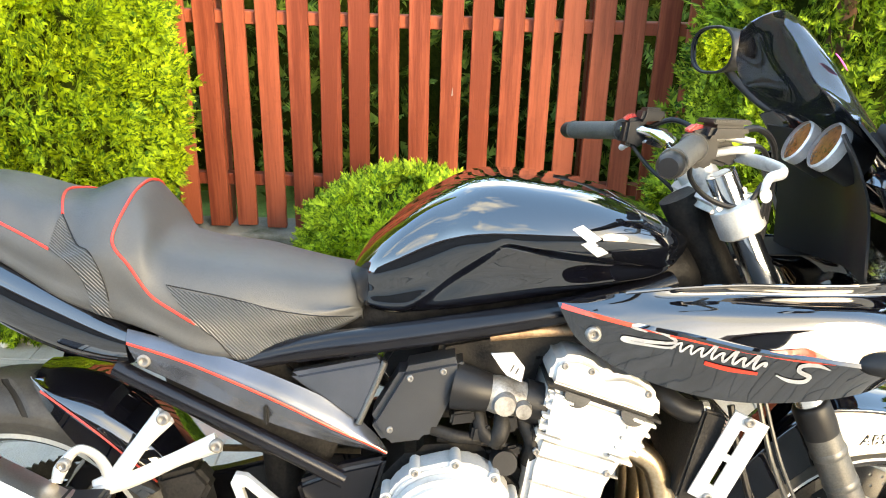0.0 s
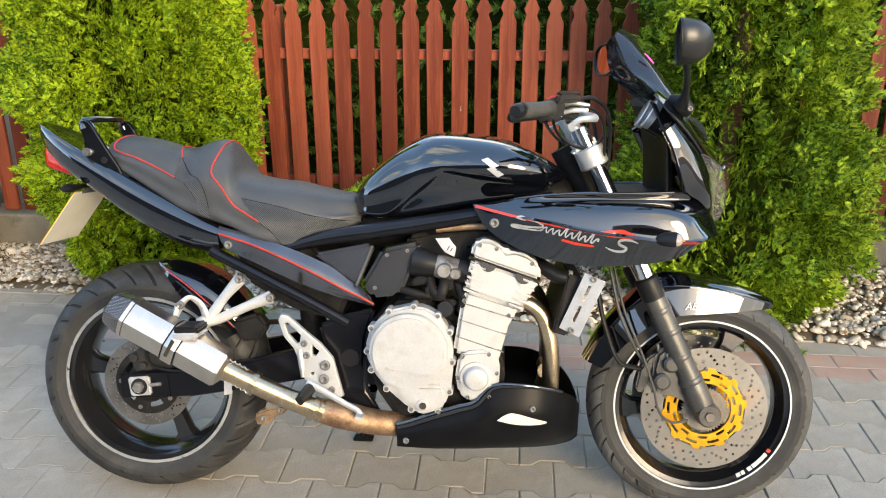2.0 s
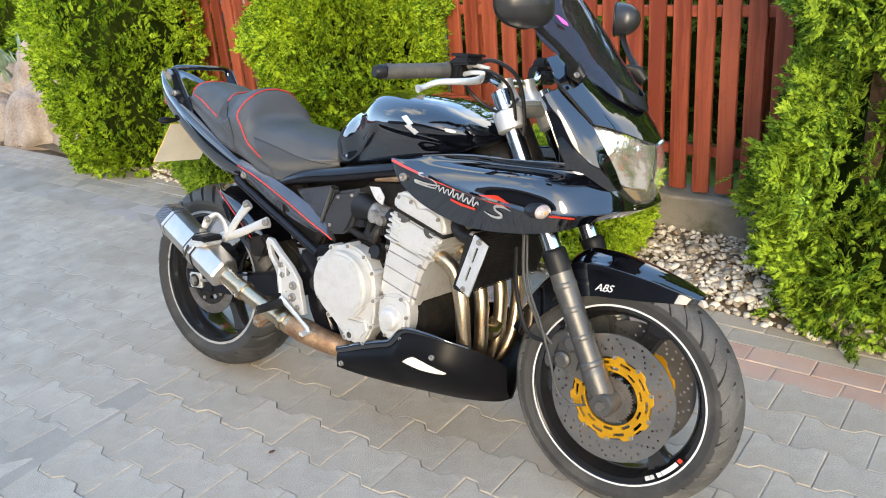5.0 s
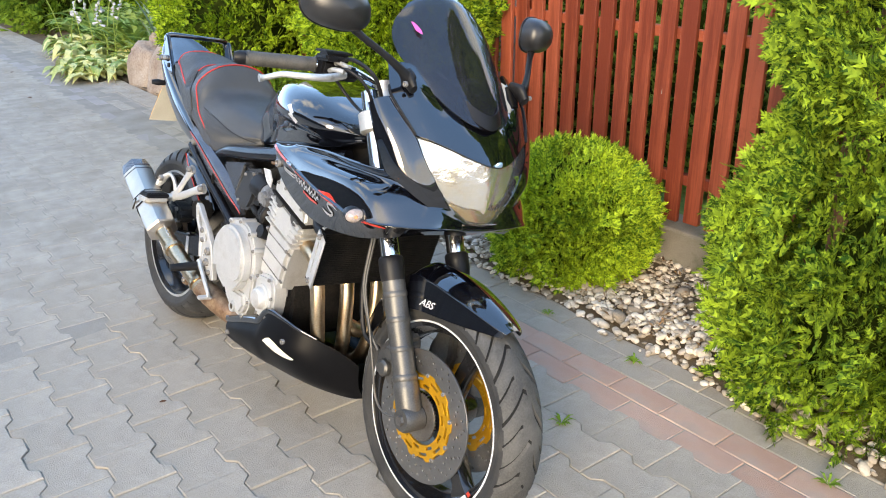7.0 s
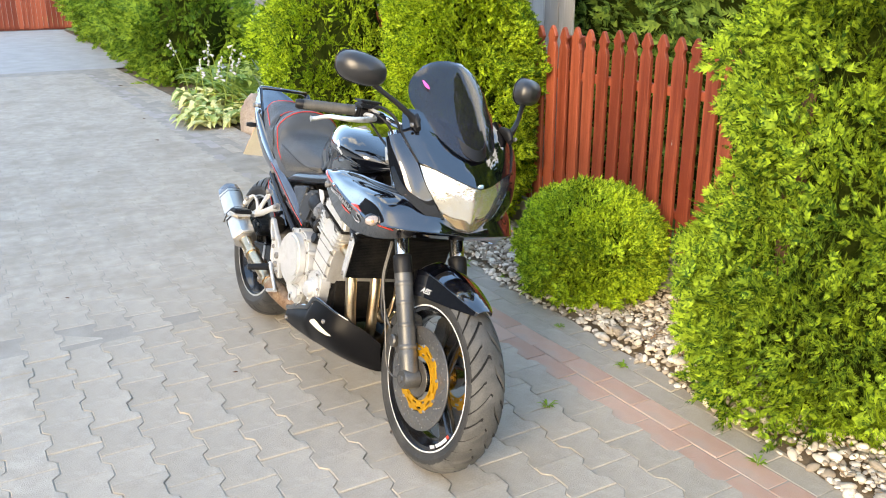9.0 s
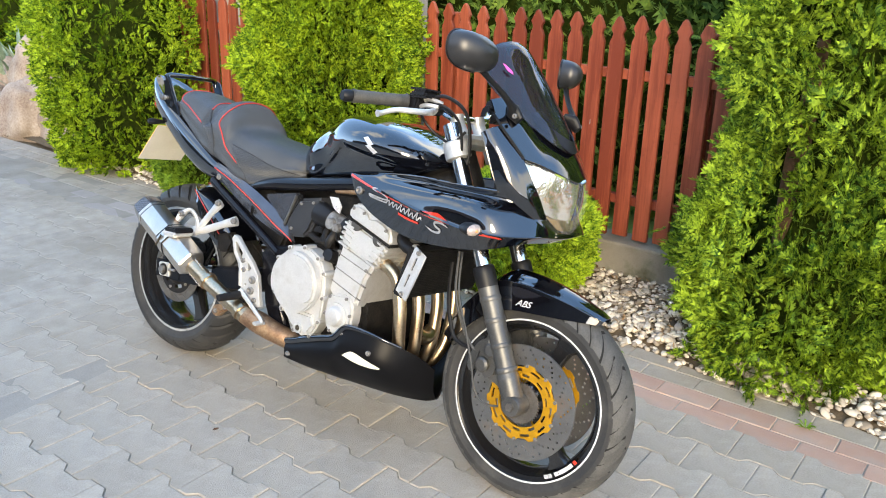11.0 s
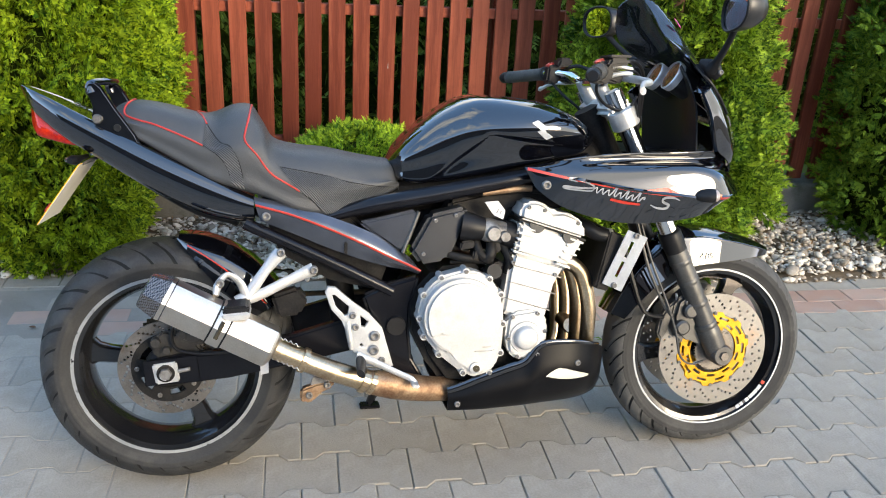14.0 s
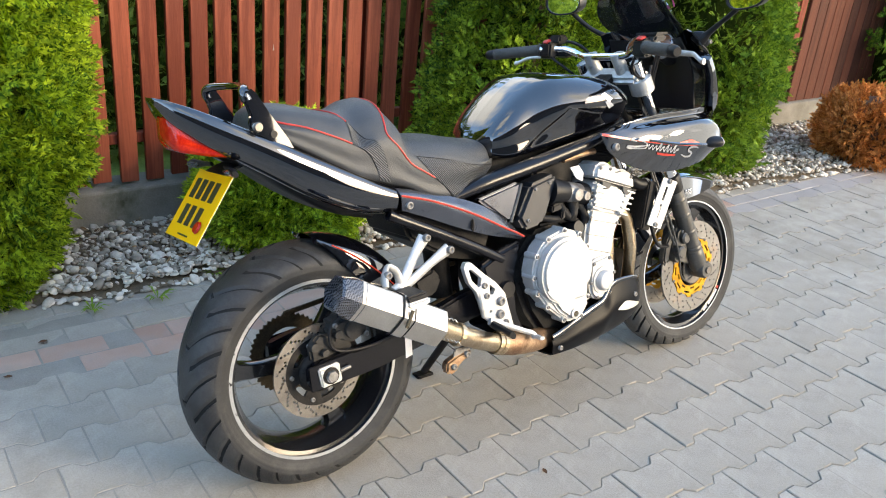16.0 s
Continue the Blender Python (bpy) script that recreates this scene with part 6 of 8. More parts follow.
part("cover_skirt", prism([(0.672, 0.372), (0.80, 0.372), (0.812, 0.34), (0.79, 0.312), (0.762, 0.303), (0.735, 0.308), (0.70, 0.335)], -0.195, -0.216, 0.008, 2), M_alu, cov, "", True)
sg = part("oil_sight_glass", lathe([(0.0005, -0.2195), (0.009, -0.2195), (0.0095, -0.222), (0.016, -0.221), (0.0165, -0.205)], 20, (0.752, 0, 0.322)), M_castalu, cov, "oil sight glass", True)
part("glass", lathe([(0.0005, -0.2205), (0.0088, -0.2203)], 16, (0.752, 0, 0.322)), M_ink, sg)
for bx, bz in ((0.612, 0.452), (0.622, 0.51), (0.665, 0.552), (0.726, 0.566), (0.785, 0.545), (0.815, 0.505), (0.822, 0.43), (0.817, 0.355), (0.790, 0.303), (0.722, 0.307), (0.66, 0.358), (0.622, 0.405)):
    part("bolt_boss", tube([(bx, -0.160, bz), (bx, -0.205, bz)], 0.0090, 12, 1), M_alu, cov, "", True)
    bolt(cov, bx, -0.2055, bz, 0.62)
part("filler_plug", tube([(0.802, -0.15, 0.552), (0.802, -0.185, 0.560)], [0.022, 0.019], 16, 1), M_satin, bike, "black oil filler plug", True)
st_out = [(0.836, 0.440), (0.852, 0.456), (0.905, 0.462), (0.930, 0.448), (0.940, 0.425), (0.938, 0.375), (0.925, 0.345), (0.898, 0.330), (0.860, 0.332), (0.838, 0.352), (0.830, 0.395)]
st = part("starter_cover", prism(st_out, -0.15, -0.200, 0.008, 2), M_alu, bike, "small silver ignition cover", True)
part("cover_boss", lathe([(0.0005, -0.222), (0.022, -0.222), (0.028, -0.218), (0.032, -0.205), (0.040, -0.2045), (0.042, -0.195)], 32, (0.882, 0, 0.392), 2), M_alu, st, "", True)
for bx, bz in ((0.848, 0.445), (0.912, 0.452), (0.932, 0.405), (0.915, 0.345), (0.862, 0.342), (0.836, 0.39)):
    bolt(st, bx, -0.2005, bz, 0.6)
# cylinders: block, head and cam cover, tilted forward
block = part("cylinder_block", prism([(0.822, 0.450), (0.838, 0.560), (0.852, 0.610), (0.985, 0.570), (0.958, 0.520), (0.938, 0.440), (0.925, 0.42)], -0.185, 0.185, 0.010, 2), M_alu, bike, "silver four-cylinder block", True)
# thin darker strips stand in for the shadow lines of the block's ribs
for z in (0.486, 0.528, 0.570):
    x0, x1 = 0.826 + (z - 0.45) * 0.18, 0.936 + (z - 0.45) * 0.33
    part("joint", prism([(x0, z + 0.004), (x1, z - 0.032), (x1, z - 0.0295), (x0, z + 0.0065)], -0.1870, -0.180, 0.0), M_throttle, block)
for bx, bz in ((0.848, 0.582), (0.958, 0.548)):
    bolt(block, bx, -0.1865, bz, 0.6)
head = part("cylinder_head", prism([(0.850, 0.606), (0.858, 0.660), (0.866, 0.690), (1.030, 0.634), (1.004, 0.592), (0.985, 0.565)], -0.192, 0.192, 0.010, 2), M_alu, bike, "finned silver cylinder head", True)
for k in range(5):
    z = 0.610 + 0.0155 * k
    part("fin", prism([(0.846 + 0.004 * k, z), (0.885 + 0.004 * k, z - 0.013), (0.885 + 0.004 * k, z - 0.007), (0.846 + 0.004 * k, z + 0.006)], -0.198, 0.198, 0.0015), M_alu, head)
    part("fin", prism([(0.958 + 0.008 * k, z - 0.034), (0.994 + 0.008 * k, z - 0.047), (0.994 + 0.008 * k, z - 0.041), (0.958 + 0.008 * k, z - 0.028)], -0.198, 0.198, 0.0015), M_alu, head)
cam_c = part("cam_cover", prism([(0.862, 0.690), (0.866, 0.722), (0.880, 0.735), (0.908, 0.734), (0.938, 0.722), (0.950, 0.706), (0.975, 0.708), (1.008, 0.696), (1.032, 0.672), (1.034, 0.634)], -0.190, 0.190, 0.011, 3), M_alu, bike, "silver cam cover", True)
part("gasket", prism([(0.860, 0.6885), (1.033, 0.632), (1.033, 0.637), (0.860, 0.6935)], -0.1935, 0.1935, 0.0), M_dark, cam_c)
for cx, cz in ((0.906, 0.676), (0.992, 0.648)):
    pl_ = [(cx + 0.020 * math.cos(a), cz + 0.020 * math.sin(a)) for a in np.linspace(math.pi - 0.32, 2 * math.pi - 0.32, 14)]
    part("end_plug", prism(pl_, -0.185, -0.1965, 0.001), M_hose, cam_c, "dark half-moon rubber plug")
for bx, bz in ((0.885, 0.720), (0.925, 0.712), (1.012, 0.678)):
    bolt(cam_c, bx, -0.1905, bz, 0.6)
# throttle bodies and clutter behind the head
part("intake_boot", tube([(0.725, -0.150, 0.672), (0.750, -0.155, 0.668), (0.775, -0.155, 0.663)], [0.038, 0.034, 0.030], 18, 2), M_satin, bike, "", True)
tb = part("throttle_body", tube([(0.768, -0.155, 0.665), (0.790, -0.155, 0.660), (0.83, -0.155, 0.652)], [0.026, 0.030, 0.027], 18, 2), M_throttle, bike, "cast throttle body", True)
part("throttle_wheel", tube([(0.798, -0.175, 0.655), (0.798, -0.192, 0.655)], [0.021, 0.016], 18, 1), M_throttle, tb, "", True)
part("throttle_shaft", tube([(0.826, -0.175, 0.648), (0.826, -0.196, 0.648)], [0.015, 0.012], 14, 1), M_throttle, tb, "", True)
part("intake_boot", tube([(0.828, -0.150, 0.652), (0.862, -0.150, 0.642)], [0.032, 0.034], 18, 2), M_satin, bike, "", True)
part("heat_bracket", cut_plate([[(0.776, 0.733), (0.808, 0.735), (0.826, 0.712), (0.822, 0.690), (0.800, 0.700), (0.790, 0.712)], [(0.803, 0.705), (0.806, 0.704), (0.812, 0.716), (0.809, 0.717)], [(0.811, 0.702), (0.814, 0.701), (0.819, 0.711), (0.816, 0.712)]], -0.178, 0.003, 0.0005), M_silver, bike, "small slotted metal bracket")
for P, r in (([(0.76, -0.15, 0.63), (0.77, -0.165, 0.60), (0.80, -0.165, 0.585)], 0.012), ([(0.80, -0.15, 0.635), (0.795, -0.17, 0.605), (0.785, -0.165, 0.585)], 0.014), ([(0.69, -0.15, 0.60), (0.73, -0.16, 0.592), (0.765, -0.15, 0.585)], 0.010), ([(0.70, -0.13, 0.575), (0.76, -0.15, 0.580), (0.83, -0.15, 0.57)], 0.006), ([(0.83, -0.15, 0.62), (0.845, -0.165, 0.585), (0.84, -0.16, 0.55)], 0.013), ([(0.75, -0.10, 0.74), (0.90, -0.13, 0.755), (0.97, -0.15, 0.745)], 0.008)):
    part("hose", tube(P, r, 10, 4), M_dark, bike, "", True)
for x0, z0, w, h, y in ((0.716, 0.612, 0.040, 0.026, -0.168), (0.748, 0.588, 0.034, 0.030, -0.172), (0.792, 0.600, 0.030, 0.034, -0.170), (0.800, 0.556, 0.028, 0.026, -0.166), (0.838, 0.560, 0.014, 0.060, -0.176)):
    part("connector", prism([(x0, z0), (x0 + w, z0 + 0.006), (x0 + w - 0.004, z0 + h), (x0 + 0.004, z0 + h - 0.005)], y, y + 0.05, 0.004), M_satin, bike, "black plastic connector", True)
part("engine_bay", prism([(0.68, 0.60), (0.70, 0.73), (1.0, 0.79), (1.06, 0.74), (0.98, 0.70), (0.86, 0.70), (0.84, 0.60)], -0.115, 0.115, 0.01), M_dark, bike)
part("coil_rail", tube([(0.775, -0.150, 0.752), (0.86, -0.152, 0.762), (0.90, -0.15, 0.763)], 0.009, 10, 3), M_rusty, bike, "rust-brown rail", True)

# ---- exhaust ----
for y in (-0.150, -0.052, 0.052, 0.150):
    part("header_pipe", tube([(0.985, y, 0.575), (1.012, y, 0.568), (1.045, y * 0.97, 0.535), (1.066, y * 0.95, 0.46), (1.070, y * 0.90, 0.39), (1.066, y * 0.80, 0.31), (1.035, y * 0.66, 0.245), (0.97, y * 0.52, 0.222), (0.90, y * 0.46, 0.222)], 0.0195, 16, 5), M_pipe, bike, "heat-tinted header pipe", True)
    part("header_flange", tube([(0.978, y, 0.578), (0.992, y, 0.573)], 0.028, 14, 1), M_castalu, bike)
part("balance_pipe", tube([(1.06, -0.04, 0.37), (1.075, 0.0, 0.352), (1.06, 0.05, 0.37)], 0.022, 14, 4), M_pipe, bike, "", True)
part("collector", tube([(0.92, -0.03, 0.222), (0.80, -0.085, 0.226), (0.70, -0.135, 0.242), (0.62, -0.165, 0.258), (0.545, -0.182, 0.278), (0.485, -0.193, 0.292)], [0.045, 0.038, 0.031, 0.033, 0.036, 0.029], 18, 5), M_rusty, bike, "rust-tinted exhaust collector", True)
part("link_pipe", tube([(0.505, -0.190, 0.288), (0.470, -0.196, 0.300), (0.40, -0.208, 0.330), (0.33, -0.220, 0.365), (0.270, -0.231, 0.398), (0.235, -0.236, 0.418)], [0.028, 0.0255, 0.0255, 0.0255, 0.026, 0.028], 18, 5), M_pipe, bike, "golden heat-tinted link pipe", True)
for x, z, y in ((0.475, 0.297, -0.195), (0.495, 0.290, -0.191), (0.330, 0.365, -0.22)):
    part("pipe_clamp", tube([(x - 0.006, y, z + 0.003), (x + 0.006, y, z - 0.003)], 0.0310, 18, 1), M_pipe, bike)
for zz, yy in ((0.030, -0.236), (-0.026, -0.244)):
    part("spring", tube([(0.250 + 0.0042 * i, yy + 0.0035 * math.cos(i * 2.2), 0.412 + zz - 0.0022 * i + 0.0035 * math.sin(i * 2.2)) for i in range(18)], 0.0012, 5, 3), M_castalu, bike, "", True)
ca, cb = np.array([0.262, -0.232, 0.402]), np.array([-0.006, -0.232, 0.547])
dc = (cb - ca) / np.linalg.norm(cb - ca)
uc = np.array([-dc[2], 0, dc[0]])
uc = uc if uc[2] > 0 else -uc
sc = np.array([0, 1, 0])


def can_ring(t, rw, rh, seg=24):
    out = []
    for i in range(seg):
        a = 2 * math.pi * i / seg
        k = 1 / max(abs(math.cos(a - math.pi / 6)), abs(math.cos(a - math.pi / 2)), abs(math.cos(a + math.pi / 6)))
        k = 0.72 * k * 0.92 + 0.28
        out.append(ca + dc * t + uc * rh * k * math.sin(a) + sc * rw * k * math.cos(a))
    return out


def can_body(stations, m_, name, parent, label="", sharp=22):
    return part(name, grid_bm(np.array([can_ring(*s) for s in stations]), True, True), m_, parent, label, True, sharp)


can = can_body([(-0.002, 0.031, 0.031), (0.006, 0.046, 0.046), (0.012, 0.050, 0.050), (0.27, 0.050, 0.050)], M_can, "silencer", bike, "hexagonal brushed steel silencer")
can_body([(0.262, 0.0505, 0.0505), (0.275, 0.0515, 0.0515), (0.285, 0.050, 0.050), (0.318, 0.044, 0.042), (0.322, 0.038, 0.036), (0.30, 0.034, 0.032)], M_carbon, "end_cap", can, "woven carbon end cap")
can_body([(0.265, 0.0515, 0.0515), (0.274, 0.0520, 0.0520)], M_can, "cap_band", can)
can_body([(0.118, 0.0525, 0.0525), (0.124, 0.0540, 0.0540), (0.146, 0.0540, 0.0540), (0.152, 0.0525, 0.0525)], M_can, "clamp_band", can, "silencer clamp")
can_body([(0.116, 0.0535, 0.0535), (0.120, 0.0535, 0.0535)], M_satin, "clamp_edge", can)
can_body([(0.150, 0.0535, 0.0535), (0.154, 0.0535, 0.0535)], M_satin, "clamp_edge", can)
s0 = ca + dc * 0.135 + np.array([0, -0.056, 0])
part("clamp_slot", tube([tuple(s0 + uc * 0.022), tuple(s0 - uc * 0.022)], 0.005, 10, 1, 0.5), M_ink, can)

# ---- foot rests ----
hang = part("passenger_hanger", tube([(0.282, -0.160, 0.618), (0.245, -0.165, 0.575), (0.205, -0.172, 0.520), (0.180, -0.175, 0.500)], [0.017, 0.0125, 0.014, 0.018], 14, 4, 0.6), M_alu, bike, "silver passenger footrest hanger", True)
part("hanger_arm", tube([(0.359, -0.152, 0.572), (0.30, -0.160, 0.548), (0.235, -0.168, 0.518), (0.19, -0.174, 0.505)], [0.017, 0.0125, 0.013, 0.015], 14, 4, 0.6), M_alu, hang, "", True)
part("hanger_hook", tube([(0.20, -0.172, 0.51), (0.185, -0.175, 0.55), (0.160, -0.180, 0.570), (0.145, -0.19, 0.562), (0.135, -0.20, 0.545), (0.132, -0.21, 0.528)], [0.012, 0.010, 0.008, 0.010, 0.014, 0.010], 12, 4, 0.7), M_alu, hang, "", True)
for bx, by, bz in ((0.282, -0.172, 0.618), (0.359, -0.165, 0.572), (0.142, -0.205, 0.555)):
    bolt(hang, bx, by, bz, 1.2)
part("foot_peg", tube([(0.185, -0.178, 0.500), (0.178, -0.20, 0.497), (0.172, -0.25, 0.492), (0.170, -0.270, 0.490)], [0.014, 0.016, 0.015, 0.012], 12, 3, 0.8), M_castalu, hang, "", True)
part("peg_rubber", prism([(0.148, 0.506), (0.150, 0.514), (0.205, 0.518), (0.212, 0.511), (0.206, 0.496), (0.160, 0.490)], -0.275, -0.200, 0.005, 2), M_satin, hang, "black passenger footrest rubber", True)
part("peg_plate", prism([(0.146, 0.492), (0.150, 0.500), (0.208, 0.504), (0.214, 0.498), (0.206, 0.486), (0.158, 0.482)], -0.280, -0.203, 0.004, 2), M_alu, hang, "", True)
rs_out = [(0.386, 0.520), (0.392, 0.532), (0.408, 0.530), (0.450, 0.492), (0.488, 0.462), (0.520, 0.425), (0.532, 0.380), (0.546, 0.330), (0.530, 0.324), (0.470, 0.356), (0.452, 0.37), (0.436, 0.42), (0.424, 0.450), (0.400, 0.478)]
rset = part("rearset_plate", cut_plate([rs_out, [(0.398, 0.514), (0.408, 0.516), (0.443, 0.484), (0.440, 0.462), (0.430, 0.458), (0.408, 0.482)], [(0.466, 0.464), (0.490, 0.444), (0.480, 0.428), (0.468, 0.430)], ring_loop(0.006, 10, (0.470, 0.385))], -0.178, 0.012, 0.002), M_alu, bike, "silver rider footrest plate", True)
for bx, bz, s in ((0.450, 0.462, 1.0), (0.456, 0.432, 1.0), (0.503, 0.408, 1.5), (0.500, 0.372, 1.5), (0.520, 0.345, 1.0)):
    bolt(rset, bx, -0.187, bz, s)
part("brake_pedal", tube([(0.458, -0.192, 0.362), (0.500, -0.200, 0.345), (0.560, -0.210, 0.316), (0.590, -0.215, 0.302), (0.597, -0.218, 0.288)], [0.011, 0.009, 0.008, 0.008, 0.009], 10, 4, 0.8), M_alu, rset, "silver brake pedal", True)
part("pedal_pad", prism([(0.588, 0.300), (0.606, 0.296), (0.604, 0.288), (0.588, 0.290)], -0.250, -0.208, 0.002), M_alu, rset)
part("foot_peg", tube([(0.470, -0.186, 0.352), (0.466, -0.22, 0.350), (0.460, -0.285, 0.346)], [0.014, 0.015, 0.012], 12, 3, 0.7), M_satin, rset, "black rubber rider footrest", True)
part("brake_cylinder", tube([(0.437, -0.178, 0.445), (0.442, -0.182, 0.41), (0.446, -0.184, 0.375)], [0.010, 0.009, 0.006], 12, 2), M_castalu, rset, "", True)
part("brake_reservoir", prism([(0.255, 0.505), (0.32, 0.525), (0.345, 0.495), (0.325, 0.455), (0.27, 0.45)], -0.145, -0.10, 0.008), M_dark, bike, "", True)
part("side_stand", tube([(0.58, 0.10, 0.26), (0.56, 0.16, 0.18), (0.53, 0.235, 0.072)], [0.013, 0.012, 0.012], 12, 3), M_frame, bike, "black side stand", True)
part("stand_foot", prism([(0.50, 0.050), (0.56, 0.050), (0.56, 0.062), (0.50, 0.062)], 0.225, 0.268, 0.003), M_frame, bike)
link = part("exhaust_bracket", prism([(0.318, 0.250), (0.322, 0.276), (0.360, 0.290), (0.405, 0.294), (0.400, 0.278), (0.368, 0.264), (0.352, 0.244), (0.332, 0.240)], -0.182, -0.155, 0.005, 2), M_rusty, bike, "rust-brown exhaust bracket", True)
part("bracket_tongue", prism([(0.345, 0.286), (0.350, 0.306), (0.420, 0.312), (0.425, 0.298)], -0.180, -0.172, 0.002), M_throttle, link)
for bx, bz in ((0.342, 0.262), (0.386, 0.286)):
    bolt(link, bx, -0.183, bz, 1.0)

# ---- belly pan ----
bel = []
for x, zt, zb, wt, wm, wb in ((0.686, 0.256, 0.200, 0.190, 0.196, 0.188), (0.72, 0.266, 0.197, 0.192, 0.202, 0.186), (0.775, 0.288, 0.192, 0.196, 0.208, 0.180), (0.84, 0.310, 0.190, 0.198, 0.212, 0.172), (0.885, 0.326, 0.1885, 0.199, 0.2135, 0.166), (0.925, 0.368, 0.187, 0.198, 0.214, 0.158), (1.0, 0.372, 0.183, 0.195, 0.208, 0.136), (1.055, 0.362, 0.178, 0.180, 0.190, 0.108), (1.098, 0.346, 0.174, 0.146, 0.150, 0.072), (1.132, 0.318, 0.174, 0.092, 0.086, 0.036), (1.152, 0.280, 0.182, 0.038, 0.034, 0.012)):
    h = zt - zb
    half = [(x, -wt, zt), (x, -wm, zb + 0.62 * h), (x, -(0.62 * wm + 0.38 * wb), zb + 0.28 * h), (x, -wb, zb + 0.06 * h), (x, -wb * 0.75, zb), (x, -wb * 0.4, zb - 0.002), (x, 0, zb - 0.003)]
    bel.append(half + [(a, -b, c) for a, b, c in reversed(half[:-1])])
belly = part("belly_pan", sheet(bel, 5, 4, 0.004), M_belly, bike, "black belly pan", True, 60)
BEL = np.swapaxes(catmull(np.swapaxes(catmull(np.array(bel)[:, :5], 8), 0, 1), 8), 0, 1)


def net_y(S, x, z):
    """The y of a panel's right side at x and z."""
    d = (S[:, :, 0] - x) ** 2 + (S[:, :, 2] - z) ** 2
    i, j = np.unravel_index(np.argmin(d), d.shape)
    a = (slice(max(i - 1, 0), i + 2), slice(max(j - 1, 0), j + 2))
    w = 1 / (d[a] + 1e-6)
    return float((S[a][..., 1] * w).sum() / w.sum())


def draped(name, poly, S, lift, m_, parent, label=""):
    """A thin patch that follows a panel: a fan from its middle."""
    P = catmull(np.array(poly + poly[:1], float), 4)[:-1]
    c_ = P.mean(0)
    v, f, n_ = [], [], len(P)
    for k in (0.0, 0.5, 1.0):
        for p in P:
            q_ = c_ + (p - c_) * k
            v.append((q_[0], net_y(S, *q_) - lift, q_[1]))
    for k in range(2):
        for i in range(n_):
            f.append((k * n_ + i, k * n_ + (i + 1) % n_, (k + 1) * n_ + (i + 1) % n_, (k + 1) * n_ + i))
    return raw(name, v, f, m_, parent, label, True)


draped("vent_mesh", [(0.935, 0.289), (0.952, 0.302), (0.975, 0.309), (1.02, 0.296), (1.060, 0.280), (1.03, 0.275), (0.98, 0.278)], BEL, 0.002, M_cream, belly, "pale triangular belly pan vent")
part("pan_rim", tube([(r[0][0], r[0][1] - 0.003, r[0][2] + 0.002) for r in bel[0:9]], [0.010, 0.011, 0.012, 0.012, 0.011, 0.009, 0.006, 0.005, 0.004], 12, 5, 0.6), M_gloss, belly, "gloss black upper rim of the pan", True)
bolt(belly, 0.709, -0.201, 0.224, 0.9)
bolt(belly, 1.022, -0.203, 0.318, 0.9)

# ---- radiator ----
rad = part("radiator", prism([(1.100, 0.655), (1.135, 0.645), (1.100, 0.500), (1.065, 0.510)], -0.190, 0.190, 0.004), M_dark, bike, "black radiator behind a mesh")
for k in range(26):
    t = k / 25
    part("fin", tube([(1.137 - 0.035 * t, -0.185, 0.642 - 0.14 * t), (1.137 - 0.035 * t, 0.185, 0.642 - 0.14 * t)], 0.0013, 4, 1), M_dark, rad)
guard_ob = part("radiator_guard", cut_plate([[(1.138, 0.662), (1.186, 0.643), (1.128, 0.504), (1.080, 0.524)], [(1.147, 0.634), (1.155, 0.631), (1.138, 0.590), (1.130, 0.593)], [(1.126, 0.583), (1.134, 0.580), (1.117, 0.539), (1.109, 0.542)]], -0.208, 0.004, 0.0005), M_alu, rad, "silver slotted radiator side guard")
guard_ob.matrix_basis = Matrix.Translation((1.133, -0.208, 0.58)) @ Matrix.Rotation(radians(-15), 4, "Z") @ Matrix.Translation((-1.133, 0.208, -0.58))
bolt(rad, 1.157, -0.218, 0.648, 0.9)
bolt(rad, 1.109, -0.204, 0.520, 0.9)
part("radiator_hose", tube([(1.02, -0.10, 0.668), (1.045, -0.15, 0.662), (1.075, -0.165, 0.645), (1.115, -0.165, 0.640)], 0.018, 14, 4), M_satin, bike, "black radiator hose", True)
part("hose_clip", tube([(1.100, -0.165, 0.641), (1.110, -0.165, 0.640)], 0.0195, 14, 1), M_castalu, bike)
part("horn_bracket", tube([(1.18, -0.08, 0.62), (1.20, -0.10, 0.52), (1.24, -0.105, 0.42), (1.30, -0.10, 0.40)], 0.006, 8, 4), M_satin, bike, "", True)
part("brake_hose", tube([(1.21, -0.10, 0.66), (1.235, -0.125, 0.55), (1.272, -0.125, 0.47), (1.297, -0.12, 0.428), (1.318, -0.115, 0.405)], 0.0042, 8, 5), M_hose, bike, "", True)
part("brake_hose", tube([(1.22, -0.10, 0.66), (1.248, -0.128, 0.55), (1.292, -0.13, 0.452), (1.325, -0.128, 0.365), (1.345, -0.122, 0.295), (1.38, -0.118, 0.268), (1.42, -0.11, 0.272)], 0.0032, 8, 5), M_hose, bike, "", True)

